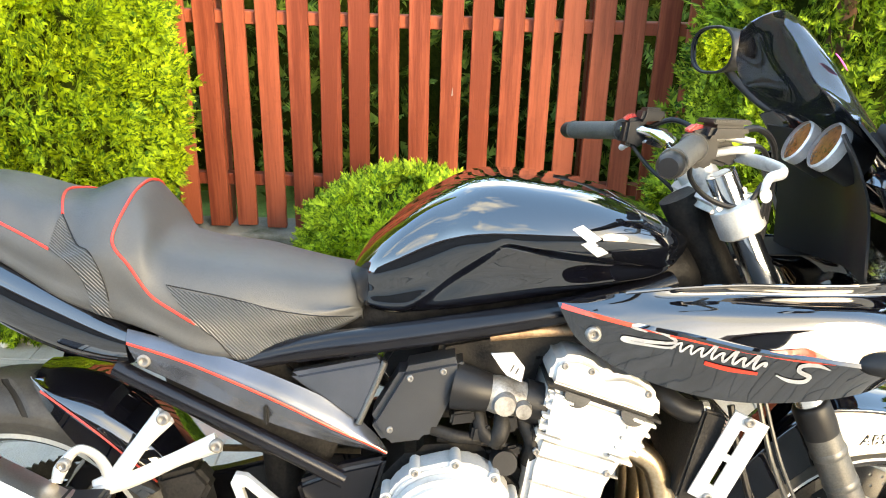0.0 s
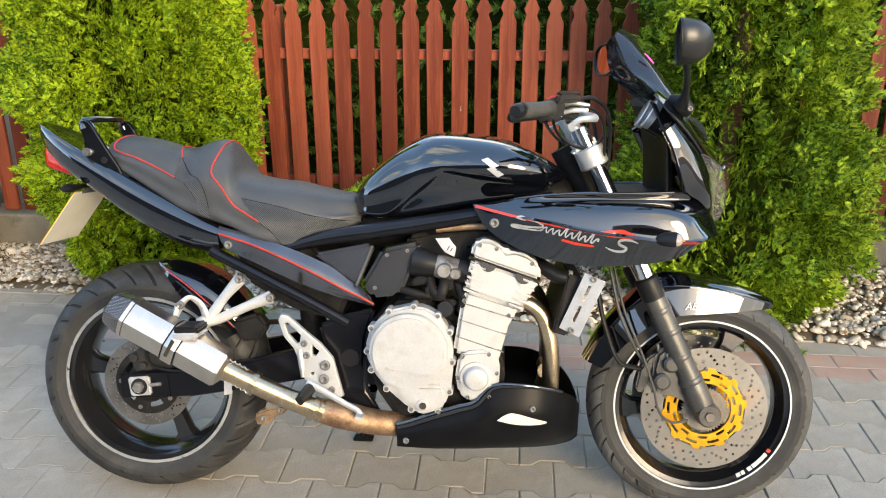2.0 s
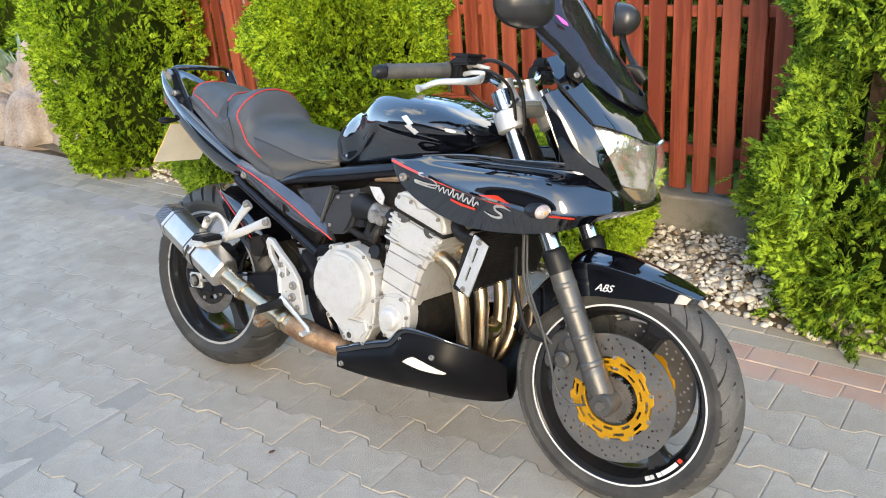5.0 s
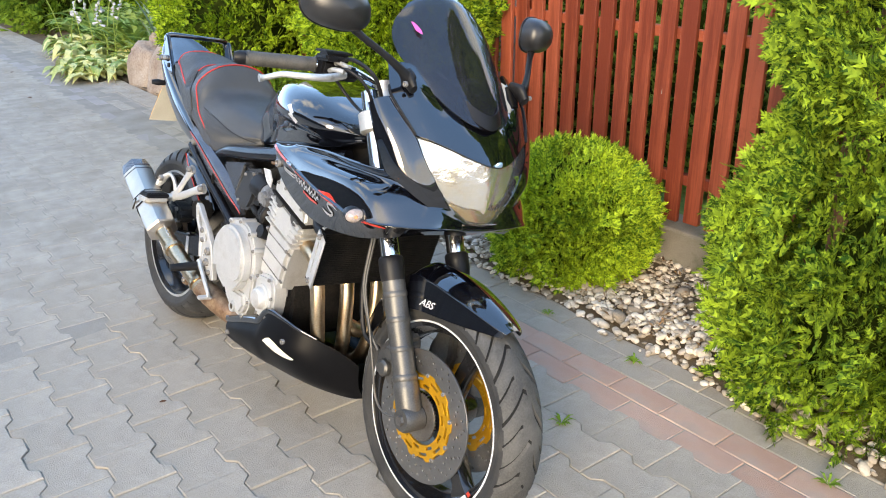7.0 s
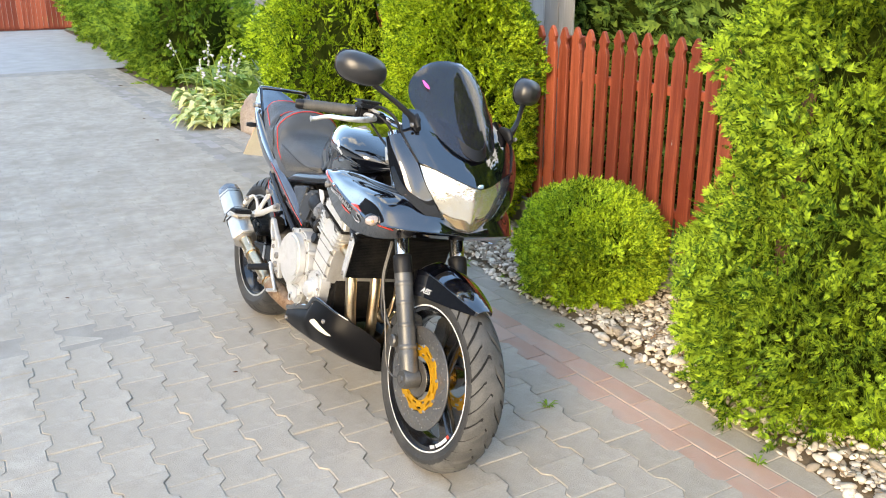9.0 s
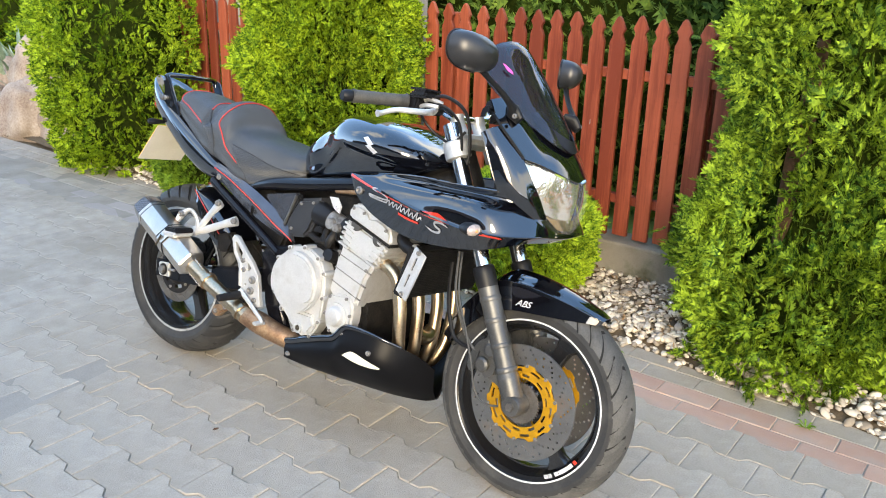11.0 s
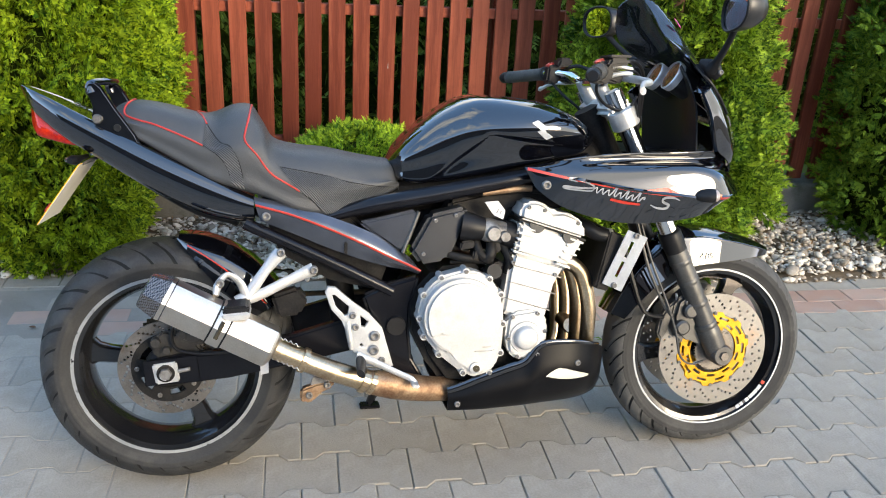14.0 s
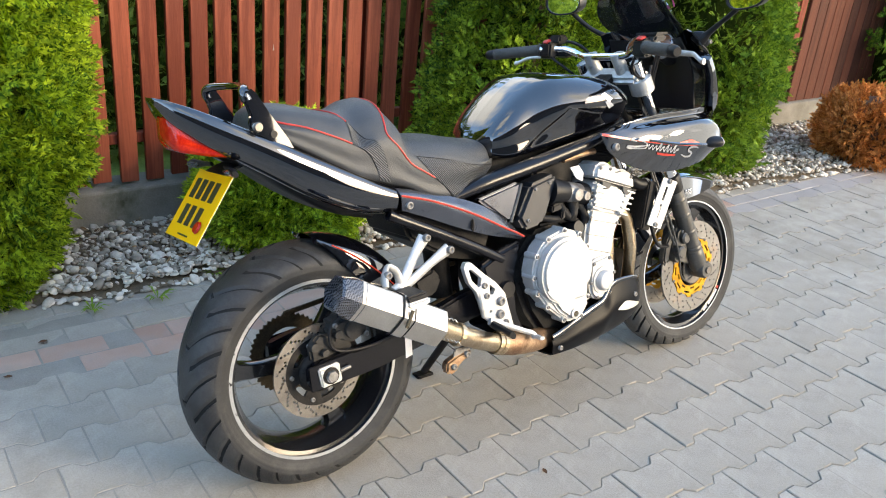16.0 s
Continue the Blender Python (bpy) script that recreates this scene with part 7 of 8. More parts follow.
# ---- fairing ----
# side panels: rows from tail end to nose, each from the top edge down to the lower edge
side_rows = [
    [(0.866, -0.200, 0.822), (0.8665, -0.203, 0.821), (0.867, -0.205, 0.819), (0.868, -0.207, 0.817), (0.869, -0.2075, 0.814), (0.871, -0.206, 0.810)],
    [(0.905, -0.196, 0.826), (0.904, -0.207, 0.821), (0.904, -0.2115, 0.816), (0.903, -0.2150, 0.811), (0.902, -0.2152, 0.804), (0.900, -0.210, 0.765)],
    [(0.965, -0.200, 0.836), (0.965, -0.210, 0.827), (0.965, -0.217, 0.815), (0.965, -0.2240, 0.799), (0.965, -0.2240, 0.791), (0.966, -0.214, 0.722)],
    [(1.045, -0.204, 0.846), (1.047, -0.206, 0.832), (1.049, -0.2250, 0.815), (1.052, -0.2345, 0.784), (1.053, -0.2340, 0.776), (1.060, -0.220, 0.692)],
    [(1.130, -0.205, 0.852), (1.132, -0.203, 0.836), (1.135, -0.2310, 0.815), (1.138, -0.2415, 0.769), (1.139, -0.2410, 0.760), (1.145, -0.224, 0.681)],
    [(1.220, -0.207, 0.853), (1.222, -0.202, 0.836), (1.226, -0.2370, 0.818), (1.231, -0.2465, 0.760), (1.232, -0.2460, 0.750), (1.236, -0.223, 0.684)],
    [(1.300, -0.203, 0.855), (1.302, -0.196, 0.836), (1.308, -0.2375, 0.816), (1.315, -0.2475, 0.752), (1.315, -0.2465, 0.743), (1.318, -0.213, 0.694)],
    [(1.362, -0.186, 0.857), (1.366, -0.184, 0.832), (1.372, -0.2260, 0.800), (1.383, -0.2360, 0.752), (1.383, -0.2345, 0.743), (1.372, -0.188, 0.708)],
    [(1.408, -0.158, 0.848), (1.414, -0.154, 0.820), (1.421, -0.166, 0.796), (1.434, -0.1870, 0.756), (1.433, -0.1840, 0.748), (1.405, -0.135, 0.722)],
    [(1.446, -0.100, 0.812), (1.452, -0.098, 0.798), (1.459, -0.108, 0.783), (1.466, -0.1220, 0.758), (1.464, -0.1180, 0.751), (1.425, -0.075, 0.728)],
    [(1.465, 0.0, 0.770), (1.470, 0.0, 0.764), (1.473, 0.0, 0.759), (1.474, 0.0, 0.752), (1.472, 0.0, 0.747), (1.436, 0.0, 0.728)],
]
full = side_rows + [[(x, -y, z) for x, y, z in r] for r in reversed(side_rows[:-1])]
fairing = part("fairing", creased_panel(full, 6, 6, 0.004), M_gloss, bike, "gloss black half fairing with red and silver graphics", True, 60)
sideG = catmull(np.array(side_rows), 6)


def fair_y(x, z):
    S = np.swapaxes(catmull(np.swapaxes(sideG, 0, 1), 8), 0, 1)
    d = (S[:, :, 0] - x) ** 2 + (S[:, :, 2] - z) ** 2
    i, j = np.unravel_index(np.argmin(d), d.shape)
    w = 1 / (d[max(i - 1, 0):i + 2, max(j - 1, 0):j + 2] + 1e-6)
    return float((S[max(i - 1, 0):i + 2, max(j - 1, 0):j + 2, 1] * w).sum() / w.sum())


def fair_strip(name, pts, widths, m_, label=""):
    P = catmull(pts, 5)
    W = np.interp(np.linspace(0, 1, len(P)), np.linspace(0, 1, len(widths)), widths)
    for sg in (1, -1):
        v, f = [], []
        for i, (p, w) in enumerate(zip(P, W)):
            d = P[min(i + 1, len(P) - 1)] - P[max(i - 1, 0)]
            d = d / (np.linalg.norm(d) + 1e-9)
            n_ = np.array([-d[1], d[0]])
            for s in (1, -1):
                a = p + n_ * w * s
                v.append((a[0], sg * (fair_y(*a) - 0.0022), a[1]))
            if i:
                f.append((2 * i - 2, 2 * i - 1, 2 * i + 1, 2 * i))
        raw(name, v, f, m_, fairing, label)


fair_strip("red_stripe", [(0.872, 0.817), (0.962, 0.797), (1.087, 0.773), (1.199, 0.757), (1.258, 0.752)], [0.0035, 0.003, 0.003, 0.004, 0.003], M_redline, "red stripe")
fair_strip("red_stripe", [(1.165, 0.766), (1.215, 0.762), (1.262, 0.752)], [0.001, 0.010, 0.001], M_redline, "red flash")
fair_strip("red_stripe", [(1.352, 0.744), (1.402, 0.741)], [0.0035, 0.0025], M_redline, "red stripe")
# silver flowing strokes and a red dash
def flow(u, v):
    """A place on the slanting line of the graphic: u along it, v above it."""
    return (0.968 + u + 0.45 * v, 0.781 - 0.205 * u + v)


fair_strip("graphic_stroke", [flow(*q_) for q_ in ((0.020, 0.010), (-0.002, 0.012), (0.012, 0.016), (0.050, 0.012), (0.062, 0.004), (0.030, -0.003), (-0.004, -0.006), (0.004, -0.010), (0.052, -0.006), (0.066, -0.001))], [0.0012, 0.0026, 0.0030, 0.0026, 0.0022, 0.0028, 0.0030, 0.0024, 0.0018, 0.0014], M_graphic)
wave_pts = []
for q_ in range(9):
    wave_pts += [flow(0.062 + 0.015 * q_, -0.006), flow(0.066 + 0.015 * q_, 0.003), flow(0.071 + 0.015 * q_, 0.006 + (0.012 if q_ in (3, 5, 7) else 0.0)), flow(0.0725 + 0.015 * q_, 0.000)]
fair_strip("graphic_stroke", wave_pts, [0.0016, 0.0022], M_graphic)
fair_strip("graphic_stroke", [flow(*q_) for q_ in ((0.278, 0.016), (0.258, 0.019), (0.238, 0.014), (0.240, 0.005), (0.258, 0.000), (0.256, -0.009), (0.236, -0.012), (0.214, -0.008))], [0.0010, 0.0030, 0.0034, 0.0030, 0.0034, 0.0032, 0.0028, 0.0010], M_graphic)
fair_strip("graphic_stroke", [flow(0.115, -0.014), flow(0.150, -0.015), flow(0.190, -0.012)], [0.0030, 0.0036, 0.0024], M_redline)
for sgn in (-1, 1):
    b_ = bolt(fairing, 0.918, sgn * (-fair_y(0.918, 0.778) + 0.001), 0.778, 1.35)
    if sgn > 0:
        b_.matrix_basis = b_.matrix_basis @ Matrix.Rotation(math.pi, 4, "Z")
    part("rolled_edge", tube([(r[0][0], sgn * -r[0][1], r[0][2]) for r in side_rows[2:8]], 0.0028, 8, 5), M_gloss, fairing, "rolled upper edge", True)
    # shelf from the panel's top edge inward
    net = [[(r[0][0], sgn * -r[0][1], r[0][2] - 0.001), (r[0][0], sgn * (-r[0][1] - 0.03), r[0][2] - 0.006), (r[0][0] + 0.01, sgn * (-r[0][1] - 0.085), r[0][2] - 0.02)] for r in side_rows[2:9]]
    part("inner_shelf", sheet(net, 4, 3, 0.003), M_satin, fairing, "matt black inner fairing shelf", True)
    # indicator
    stalk = part("front_indicator", tube([(1.296, sgn * 0.232, 0.752), (1.310, sgn * 0.244, 0.752), (1.328, sgn * 0.252, 0.752), (1.340, sgn * 0.256, 0.752)], [0.009, 0.0155, 0.0170, 0.0165], 18, 3, 1.4), M_satin, bike, "small clear front indicator", True)
    part("lens", tube([(1.338, sgn * 0.2555, 0.752), (1.344, sgn * 0.258, 0.752), (1.350, sgn * 0.260, 0.752), (1.353, sgn * 0.261, 0.752)], [0.0165, 0.0150, 0.0095, 0.002], 18, 3, 1.4), M_ind, stalk, "pale clear lens", True)
    part("bulb", tube([(1.346, sgn * 0.2585, 0.752), (1.3555, sgn * 0.2625, 0.752)], [0.0075, 0.003], 12, 2), M_amber, stalk, "amber bulb", True)
# nose cowl between lamp and screen
cowl = [
    [(1.404, -0.170, 0.949), (1.427, -0.138, 0.942), (1.452, -0.102, 0.930), (1.484, -0.050, 0.912), (1.499, 0, 0.903)],
    [(1.371, -0.189, 0.987), (1.396, -0.146, 0.989), (1.420, -0.100, 0.977), (1.452, -0.048, 0.958), (1.464, 0, 0.950)],
    [(1.336, -0.203, 1.023), (1.354, -0.158, 1.044), (1.380, -0.096, 1.027), (1.412, -0.046, 1.004), (1.424, 0, 0.996)],
    [(1.285, -0.186, 1.086), (1.303, -0.146, 1.094), (1.340, -0.090, 1.068), (1.374, -0.045, 1.044), (1.388, 0, 1.034)],
]
cowl = [r + [(x, -y, z) for x, y, z in reversed(r[:-1])] for r in cowl]
part("nose_cowl", sheet(cowl, 6, 5, 0.004), M_gloss, bike, "gloss black nose cowl", True, 60)
# flared flanks beside the lamp, each with a return along its rear edge
flank_net = [
    [(1.305, -0.237, 1.000), (1.321, -0.231, 1.012), (1.333, -0.206, 1.021)],
    [(1.329, -0.234, 0.955), (1.355, -0.224, 0.969), (1.368, -0.191, 0.984)],
    [(1.347, -0.224, 0.907), (1.383, -0.213, 0.922), (1.401, -0.172, 0.947)],
    [(1.366, -0.209, 0.859), (1.407, -0.198, 0.874), (1.427, -0.155, 0.900)],
    [(1.402, -0.186, 0.836), (1.430, -0.171, 0.845), (1.446, -0.125, 0.850)],
    [(1.436, -0.146, 0.805), (1.446, -0.122, 0.805), (1.454, -0.092, 0.804)],
    [(1.456, -0.068, 0.768), (1.457, -0.063, 0.769), (1.456, -0.057, 0.771)],
]
for sgn in (-1, 1):
    part("cowl_flank", sheet([[(x, -sgn * y, z) for x, y, z in r] for r in flank_net], 5, 5, 0.003), M_gloss, bike, "gloss black cowl flank beside the headlamp", True, 60)
    net = [[(x, -sgn * y, z), (x - 0.004, -sgn * (y + 0.012), z - 0.002), (x + 0.008, -sgn * (y + 0.032), z - 0.004), (x + 0.030, -sgn * (y + 0.050), z - 0.006)] for x, y, z in (flank_net[0][0], flank_net[1][0], flank_net[2][0], flank_net[3][0])]
    part("cowl_cheek", sheet(net, 4, 4, 0.003), M_gloss, bike, "gloss black return of the cowl flank", True)
    net = [[(x, -sgn * y, z - 0.001), (x - 0.012, -sgn * (y + 0.035), z + 0.004)] for x, y, z in flank_net[0]]
    part("cowl_shelf", sheet(net, 4, 3, 0.003), M_gloss, bike, "", True)
for sgn in (-1, 1):
    part("panel_gap", tube([(1.318, sgn * 0.199, 1.042), (1.337, sgn * 0.2045, 1.024), (1.371, sgn * 0.1905, 0.988), (1.403, sgn * 0.1715, 0.950)], 0.0032, 8, 4), M_satin, bike, "dark joint between cowl and flank", True)
dash = [[(1.330, -0.17, 0.845), (1.372, 0, 0.845), (1.330, 0.17, 0.845)], [(1.325, -0.165, 0.955), (1.362, 0, 0.95), (1.325, 0.165, 0.955)], [(1.310, -0.155, 1.015), (1.352, 0, 1.01), (1.310, 0.155, 1.015)], [(1.285, -0.145, 1.070), (1.335, 0, 1.058), (1.285, 0.145, 1.070)]]
dash_ob = part("dash_panel", sheet(dash, 4, 6, 0.004), M_satin, bike, "matt black dash panel", True)
for y, r in ((-0.062, 0.039), (0.042, 0.037)):
    ga, gb = np.array([1.350, y, 1.016]), np.array([1.300, y, 1.044])
    gd = (gb - ga) / np.linalg.norm(gb - ga)
    g = part("gauge", tube([tuple(ga), tuple(gb)], r, 28, 1), M_satin, dash_ob, "round instrument", True)
    part("bezel", tube([tuple(gb - gd * 0.014), tuple(gb - gd * 0.006), tuple(gb + gd * 0.005), tuple(gb + gd * 0.008)], [r * 0.99, r * 1.03, r * 1.04, r * 0.96], 28, 1, caps=False), M_silver, g, "bright bezel", True)
    part("dial", tube([tuple(gb + gd * 0.0004), tuple(gb + gd * 0.0010)], r * 0.98, 28, 1), M_dial, g, "dark dial with an orange-brown reflection coloured in")
    # flat orange disc added as the glint on the dial
    part("dial_window", tube([tuple(gb + gd * 0.0012 + np.array([0.010, 0.006, 0.012])), tuple(gb + gd * 0.0020 + np.array([0.010, 0.006, 0.012]))], r * 0.55, 20, 1), M_amber, g, "orange glint coloured onto the dial")
# headlamp: clear lens over a bright reflector
lamp_net = [
    [(1.404, -0.164, 0.945), (1.450, -0.104, 0.927), (1.484, -0.049, 0.909), (1.498, 0, 0.899)],
    [(1.428, -0.150, 0.900), (1.466, -0.100, 0.886), (1.496, -0.048, 0.872), (1.508, 0, 0.864)],
    [(1.446, -0.120, 0.850), (1.476, -0.085, 0.842), (1.500, -0.042, 0.832), (1.508, 0, 0.826)],
    [(1.452, -0.088, 0.805), (1.476, -0.062, 0.798), (1.494, -0.030, 0.790), (1.500, 0, 0.786)],
    [(1.452, -0.055, 0.772), (1.468, -0.040, 0.768), (1.480, -0.018, 0.764), (1.484, 0, 0.762)],
]
lampf = [r + [(x, -y, z) for x, y, z in reversed(r[:-1])] for r in lamp_net]
lens = part("headlamp", sheet(lampf, 6, 6, 0.0), M_cover, bike, "clear twin headlamp with bright reflectors", True, 60)
lens.visible_shadow = False
refl = []
for i, r in enumerate(lampf):
    refl.append([(x - 0.012 - 0.026 * math.sin(math.pi * k / (len(r) - 1)) * (1 if abs(y) > 0.02 else 0.55) * math.sin(math.pi * (i + 0.5) / 5), y * 0.97, z) for k, (x, y, z) in enumerate(r)])
part("reflector_bowl", sheet(refl, 6, 6, 0.003), M_reflector, lens, "faceted bright reflector", True, 80)
part("lower_reflector", sheet([[(1.452, -0.085, 0.806), (1.470, -0.045, 0.798), (1.476, 0, 0.800), (1.470, 0.045, 0.798), (1.452, 0.085, 0.806)], [(1.456, -0.055, 0.776), (1.474, -0.028, 0.772), (1.480, 0, 0.770), (1.474, 0.028, 0.772), (1.456, 0.055, 0.776)]], 3, 6, 0.002), M_gold_trim, lens, "amber-tinted lower reflector", True)
part("chin", prism([(1.405, 0.722), (1.462, 0.742), (1.482, 0.762), (1.445, 0.772), (1.40, 0.75)], -0.06, 0.06, 0.008), M_gloss, bike, "", True)
badge_ob = part("badge", lathe([(0.0005, -0.004), (0.009, -0.003), (0.011, 0.001)], 20), M_badge, bike, "small round badge", True)
badge_ob.matrix_basis = Matrix.Translation((1.497, 0, 0.908)) @ Matrix.Rotation(radians(90), 4, "Z") @ Matrix.Rotation(radians(40), 4, "X")
# screen
scr = [
    [(1.325, -0.130, 1.066), (1.395, -0.098, 1.020), (1.437, -0.055, 0.989), (1.453, 0, 0.977)],
    [(1.276, -0.150, 1.106), (1.345, -0.110, 1.076), (1.396, -0.056, 1.048), (1.410, 0, 1.038)],
    [(1.232, -0.147, 1.142), (1.305, -0.112, 1.122), (1.350, -0.056, 1.104), (1.362, 0, 1.096)],
    [(1.214, -0.135, 1.178), (1.268, -0.105, 1.175), (1.302, -0.053, 1.166), (1.312, 0, 1.162)],
    [(1.207, -0.114, 1.204), (1.232, -0.084, 1.223), (1.250, -0.040, 1.232), (1.257, 0, 1.234)],
    [(1.200, -0.090, 1.226), (1.210, -0.068, 1.241), (1.222, -0.034, 1.252), (1.228, 0, 1.254)],
]
scrf = [r + [(x, -y, z) for x, y, z in reversed(r[:-1])] for r in scr]
screen = part("windscreen", sheet(scrf, 6, 6, 0.003), M_screen, bike, "dark smoked double-bubble windscreen", True, 60)
lip = part("screen_lip", sheet([[(x + 0.005, y * 0.66, z + 0.002) for x, y, z in scrf[0]], [(x * 0.5 + u * 0.5 + 0.013, (y * 0.5 + v * 0.5) * 0.60, z * 0.5 + w * 0.5 + 0.003) for (x, y, z), (u, v, w) in zip(scrf[0], scrf[1])]], 3, 5, 0.003), M_satin, screen, "matt black lip at the foot of the screen", True)
sticker_ob = part("sticker", sheet([[(1.279, -0.117, 1.163), (1.290, -0.106, 1.157)], [(1.271, -0.120, 1.172), (1.284, -0.107, 1.166)], [(1.262, -0.121, 1.181), (1.268, -0.116, 1.179)]], 2, 2, 0.0012), M_pink, screen, "small pink sticker")
sticker_ob.location = (0.004, -0.004, 0.003)
# mirrors
for sgn in (-1, 1):
    mount = part("mirror_stem", tube(((1.350, sgn * 0.172, 1.060), (1.352, sgn * 0.196, 1.078), (1.345, sgn * 0.245, 1.108), (1.334, sgn * 0.290, 1.132), (1.325, sgn * 0.318, 1.150)) if sgn < 0 else ((1.345, 0.172, 1.058), (1.338, 0.196, 1.075), (1.300, 0.238, 1.105), (1.268, 0.268, 1.140), (1.252, 0.285, 1.165)), [0.019, 0.010, 0.0075, 0.0075, 0.009], 12, 4), M_satin, bike, "black mirror stem", True)
    part("mirror_base", tube([(1.325, sgn * 0.156, 1.074), (1.350, sgn * 0.172, 1.062), (1.372, sgn * 0.172, 1.042)], [0.012, 0.024, 0.014], 14, 3, 0.6), M_satin, mount, "", True)
    bolt(mount, 1.366, sgn * 0.192, 1.052, 0.75)
    hs = []
    mx, my, mz = (1.300, 0.358, 1.186) if sgn < 0 else (1.222, 0.300, 1.203)
    for k, (x, s) in enumerate(((mx + 0.0735, 0.004), (mx + 0.072, 0.12), (mx + 0.067, 0.42), (mx + 0.055, 0.70), (mx + 0.037, 0.92), (mx + 0.012, 1.0), (mx, 0.985))):
        ring = []
        for i in range(28):
            a = 2 * math.pi * i / 28
            e = 0.78
            u = math.copysign(abs(math.cos(a)) ** e, math.cos(a)) * (0.074 if sgn < 0 else 0.060) * s
            v = math.copysign(abs(math.sin(a)) ** e, math.sin(a)) * 0.044 * s
            ring.append((x - (0.12 if sgn < 0 else 0.36) * u, sgn * (my + u * 0.98), mz + v + (0.10 if sgn < 0 else 0.0) * u))
        hs.append(ring)
    part("mirror_rim", tube(hs[-1] + hs[-1][:1], 0.0030, 8, 2, caps=False), M_satin, mount, "", True)
    part("mirror_shell", grid_bm(catmull(np.array(hs), 3), True, False), M_shell, mount, "satin black mirror housing", True, 60)
    part("mirror_face", grid_bm(np.array([[(x + 0.003, y, z) for x, y, z in hs[-1]], [(mx + 0.003, sgn * my, mz)] * 28]), True, False), M_mirror, mount, "mirror glass", False)

# ---- handlebar and controls ----
clamp = part("top_clamp", prism([(1.100, 0.950), (1.125, 0.985), (1.168, 0.982), (1.176, 0.965), (1.155, 0.942), (1.115, 0.934)], -0.122, 0.112, 0.010, 2), M_castalu, bike, "silver top fork clamp", True)
part("lower_clamp", prism([(1.205, 0.775), (1.235, 0.82), (1.27, 0.80), (1.245, 0.755)], -0.135, 0.135, 0.008, 2), M_dark, bike, "", True)
part("steering_head", tube([(1.09, 0, 0.955), (1.19, 0, 0.775)], 0.035, 16, 2), M_dark, bike, "", True)
for sgn in (-1, 1):
    riser = part("bar_riser", tube([(1.128, sgn * 0.055, 0.975), (1.108, sgn * 0.055, 1.005), (1.098, sgn * 0.055, 1.030)], [0.022, 0.020, 0.022], 14, 3), M_castalu, clamp, "silver bar riser", True)
    part("fork_cap", tube([(1.128, sgn * 0.105, 0.985), (1.118, sgn * 0.105, 1.004)], [0.019, 0.015], 6, 1), M_castalu, clamp)
    bar = part("handlebar", tube([(1.098, 0, 1.022), (1.098, sgn * 0.07, 1.022), (1.100, sgn * 0.105, 1.030), (1.080, sgn * 0.150, 1.048), (1.048, sgn * 0.200, 1.050), (1.010, sgn * 0.28, 1.044), (0.968, sgn * 0.372, 1.038)], 0.0115, 14, 5), M_chrome, bike, "silver handlebar", True)
    part("grip", tube([(1.038, sgn * 0.222, 1.048), (1.034, sgn * 0.230, 1.047), (0.975, sgn * 0.357, 1.039), (0.973, sgn * 0.360, 1.039)], [0.021, 0.0175, 0.0175, 0.019], 18, 3), M_grip, bar, "worn ribbed rubber grip", True)
    part("bar_end", tube([(0.972, sgn * 0.360, 1.039), (0.962, sgn * 0.382, 1.037), (0.958, sgn * 0.392, 1.036)], [0.016, 0.0165, 0.012], 16, 2), M_satin, bar, "black bar end weight", True)
    sw = part("switch_box", prism([(1.030, 1.024), (1.036, 1.070), (1.064, 1.076), (1.078, 1.062), (1.072, 1.027), (1.052, 1.017)], sgn * 0.170, sgn * 0.220, 0.006, 2), M_satin, bar, "black switch housing", True)
    part("switch_button", prism([(1.032, 1.070), (1.048, 1.081), (1.060, 1.077), (1.045, 1.066)], sgn * 0.182, sgn * 0.206, 0.003), M_redswitch, bar, "red switch")
    part("lever", tube([(1.112, sgn * 0.180, 1.036), (1.135, sgn * 0.225, 1.030), (1.142, sgn * 0.270, 1.026), (1.128, sgn * 0.310, 1.024), (1.100, sgn * 0.340, 1.021), (1.082, sgn * 0.372, 1.008), (1.079, sgn * 0.386, 1.005)], [0.009, 0.010, 0.0085, 0.0075, 0.0068, 0.0065, 0.0095], 12, 4, 0.75), M_castalu, bar, "silver lever", True)
    part("lever_perch", prism([(1.070, 1.028), (1.080, 1.058), (1.110, 1.054), (1.120, 1.032), (1.10, 1.018)], sgn * 0.140, sgn * 0.190, 0.006), M_satin, bar, "", True)
res = part("fluid_reservoir", prism([(1.052, 1.060), (1.062, 1.082), (1.108, 1.082), (1.112, 1.064)], -0.235, -0.165, 0.006), M_satin, bike, "black brake fluid reservoir", True)
part("reservoir_lid", prism([(1.058, 1.0815), (1.060, 1.088), (1.110, 1.088), (1.112, 1.0815)], -0.238, -0.162, 0.002), M_satin, res)
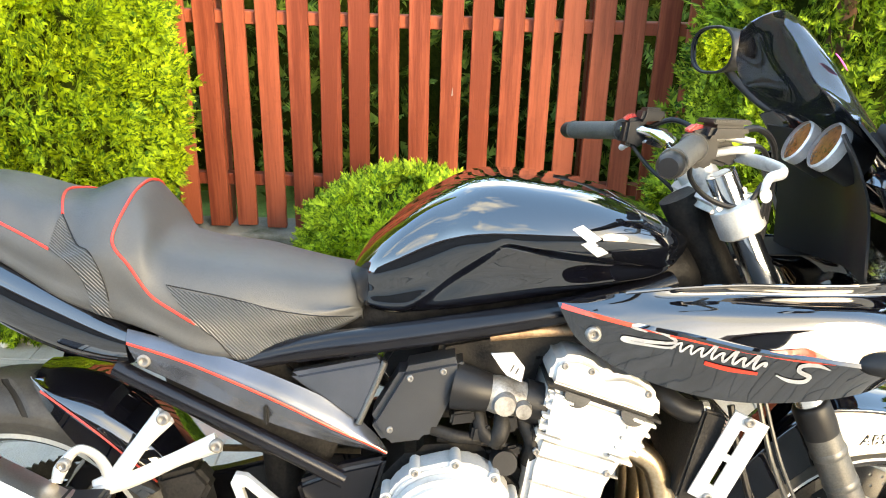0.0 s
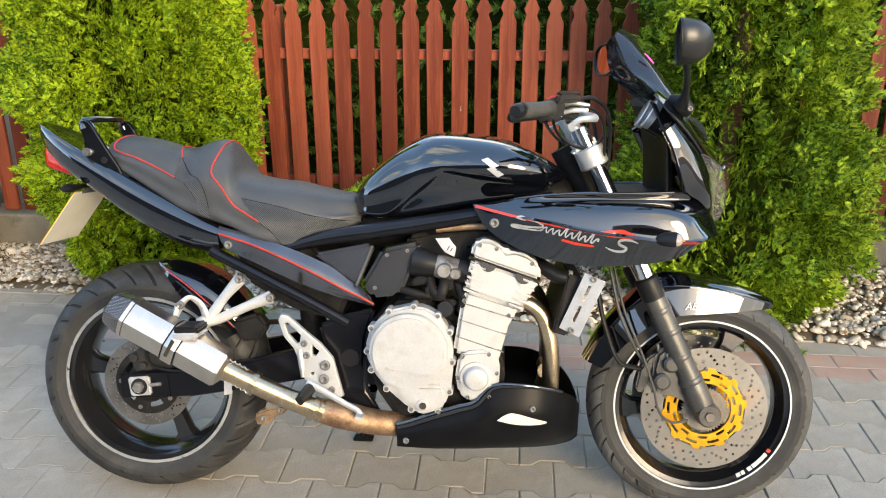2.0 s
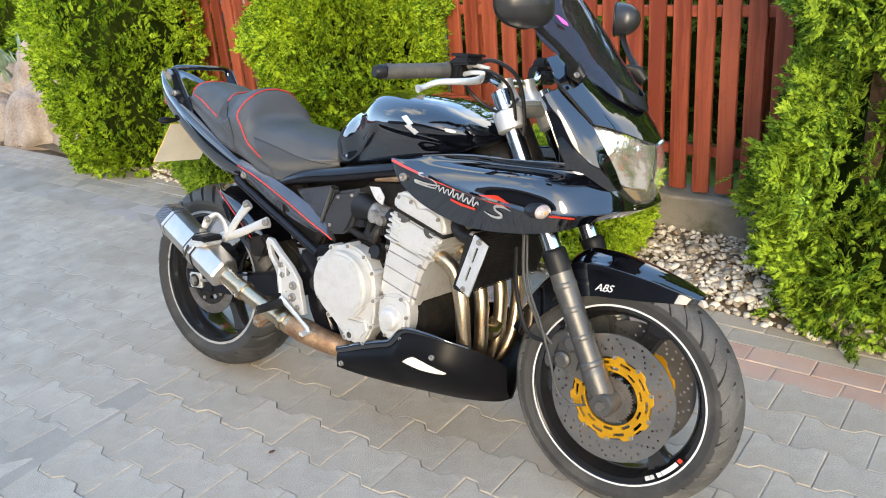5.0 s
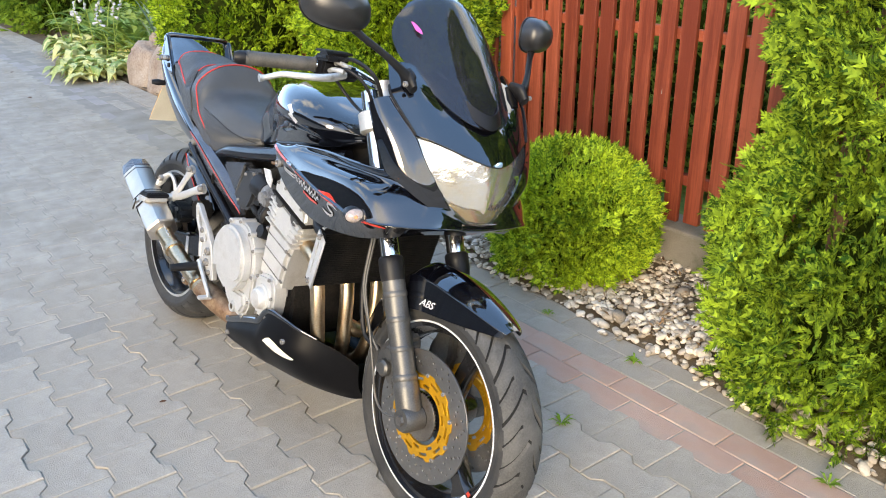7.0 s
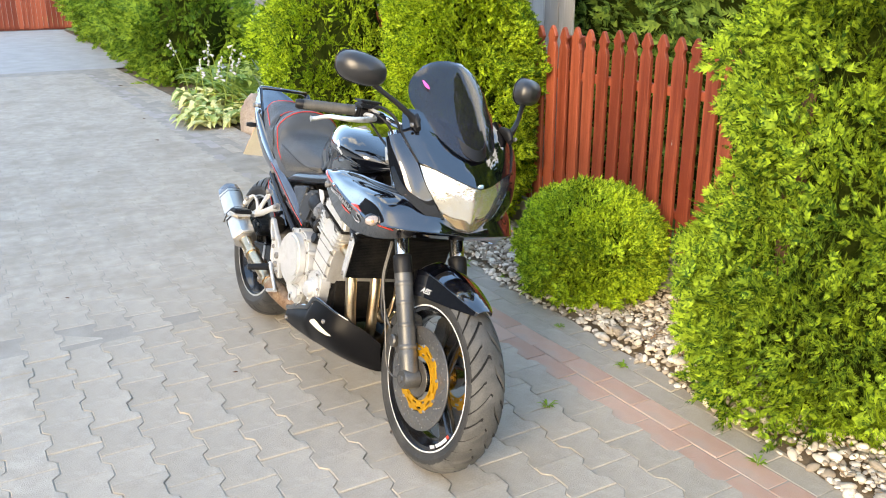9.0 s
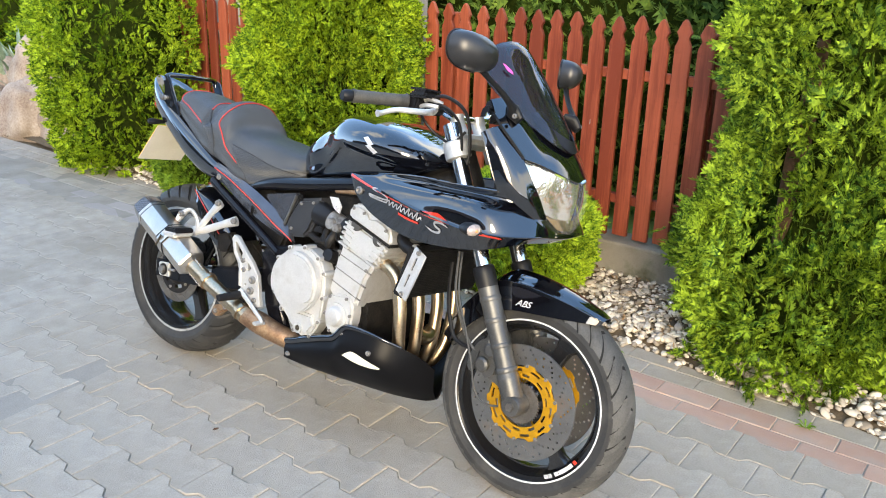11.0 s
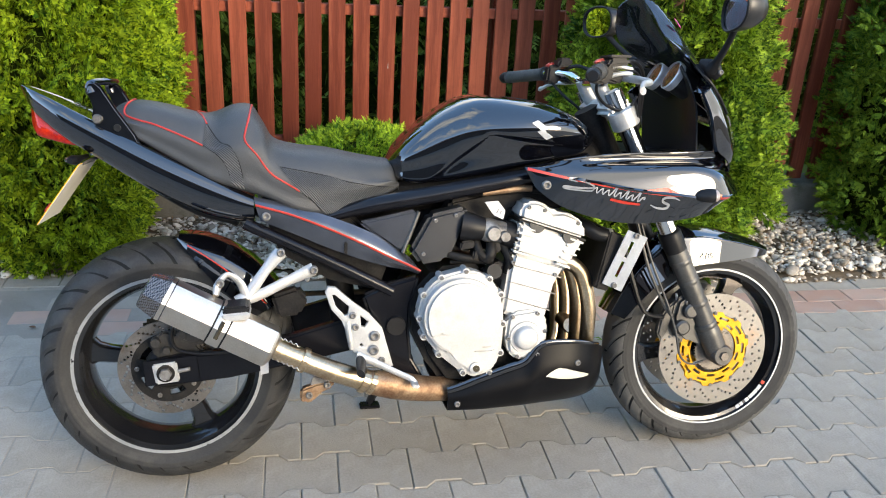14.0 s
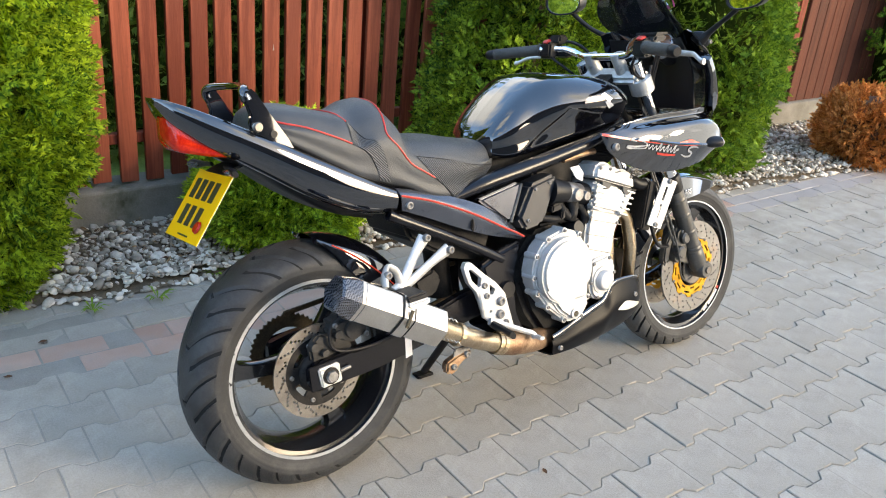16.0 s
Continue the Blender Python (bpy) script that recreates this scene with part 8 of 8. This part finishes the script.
part("fluid_reservoir", prism([(1.055, 1.066), (1.062, 1.092), (1.098, 1.092), (1.102, 1.070)], 0.150, 0.205, 0.006), M_satin, bike, "black clutch fluid reservoir", True)
for P, r in (([(1.09, -0.19, 1.06), (1.14, -0.18, 1.075), (1.185, -0.14, 1.04), (1.195, -0.11, 0.95), (1.185, -0.10, 0.85)], 0.005), ([(1.085, -0.20, 1.04), (1.14, -0.19, 1.05), (1.175, -0.15, 1.01), (1.18, -0.12, 0.92), (1.17, -0.10, 0.84)], 0.004),
             ([(1.05, -0.19, 1.045), (1.06, -0.15, 1.0), (1.10, -0.13, 0.965), (1.15, -0.13, 0.955), (1.18, -0.12, 0.99)], 0.004), ([(1.07, 0.19, 1.05), (1.13, 0.18, 1.07), (1.18, 0.13, 1.02), (1.19, 0.10, 0.88)], 0.005), ([(1.04, 0.20, 1.04), (1.07, 0.14, 0.99), (1.12, 0.11, 0.94), (1.16, 0.10, 0.86)], 0.004)):
    part("cable", tube(P, r, 8, 6), M_satin, bike, "", True)
for P, r in (([(1.075, -0.185, 1.058), (1.10, -0.19, 1.062), (1.135, -0.185, 1.055)], 0.006), ([(1.075, -0.200, 1.040), (1.10, -0.205, 1.045), (1.130, -0.195, 1.045)], 0.006)):
    part("cable_elbow", tube(P, r, 10, 4), M_alu, bike, "silver cable elbow", True)

# readable letters on the front mudguard
for sgn in (-1,):
    tc = bpy.data.curves.new("letters", "FONT")
    tc.body, tc.size, tc.extrude, tc.align_x, tc.shear = "ABS", 0.025, 0.0006, "CENTER", 0.4
    tob = new("letters", tc)
    me = bpy.data.meshes.new_from_object(tob.evaluated_get(bpy.context.evaluated_depsgraph_get()))
    bpy.data.objects.remove(tob)
    me.materials.append(M_rimtape)
    lt = new("lettering", me)
    lt.parent = fender
    lt.matrix_basis = Matrix.Translation((1.425, -0.0800, 0.553)) @ Matrix.Rotation(radians(7), 4, "Z") @ Matrix.Rotation(radians(-1), 4, "Y") @ Matrix.Rotation(radians(81), 4, "X")
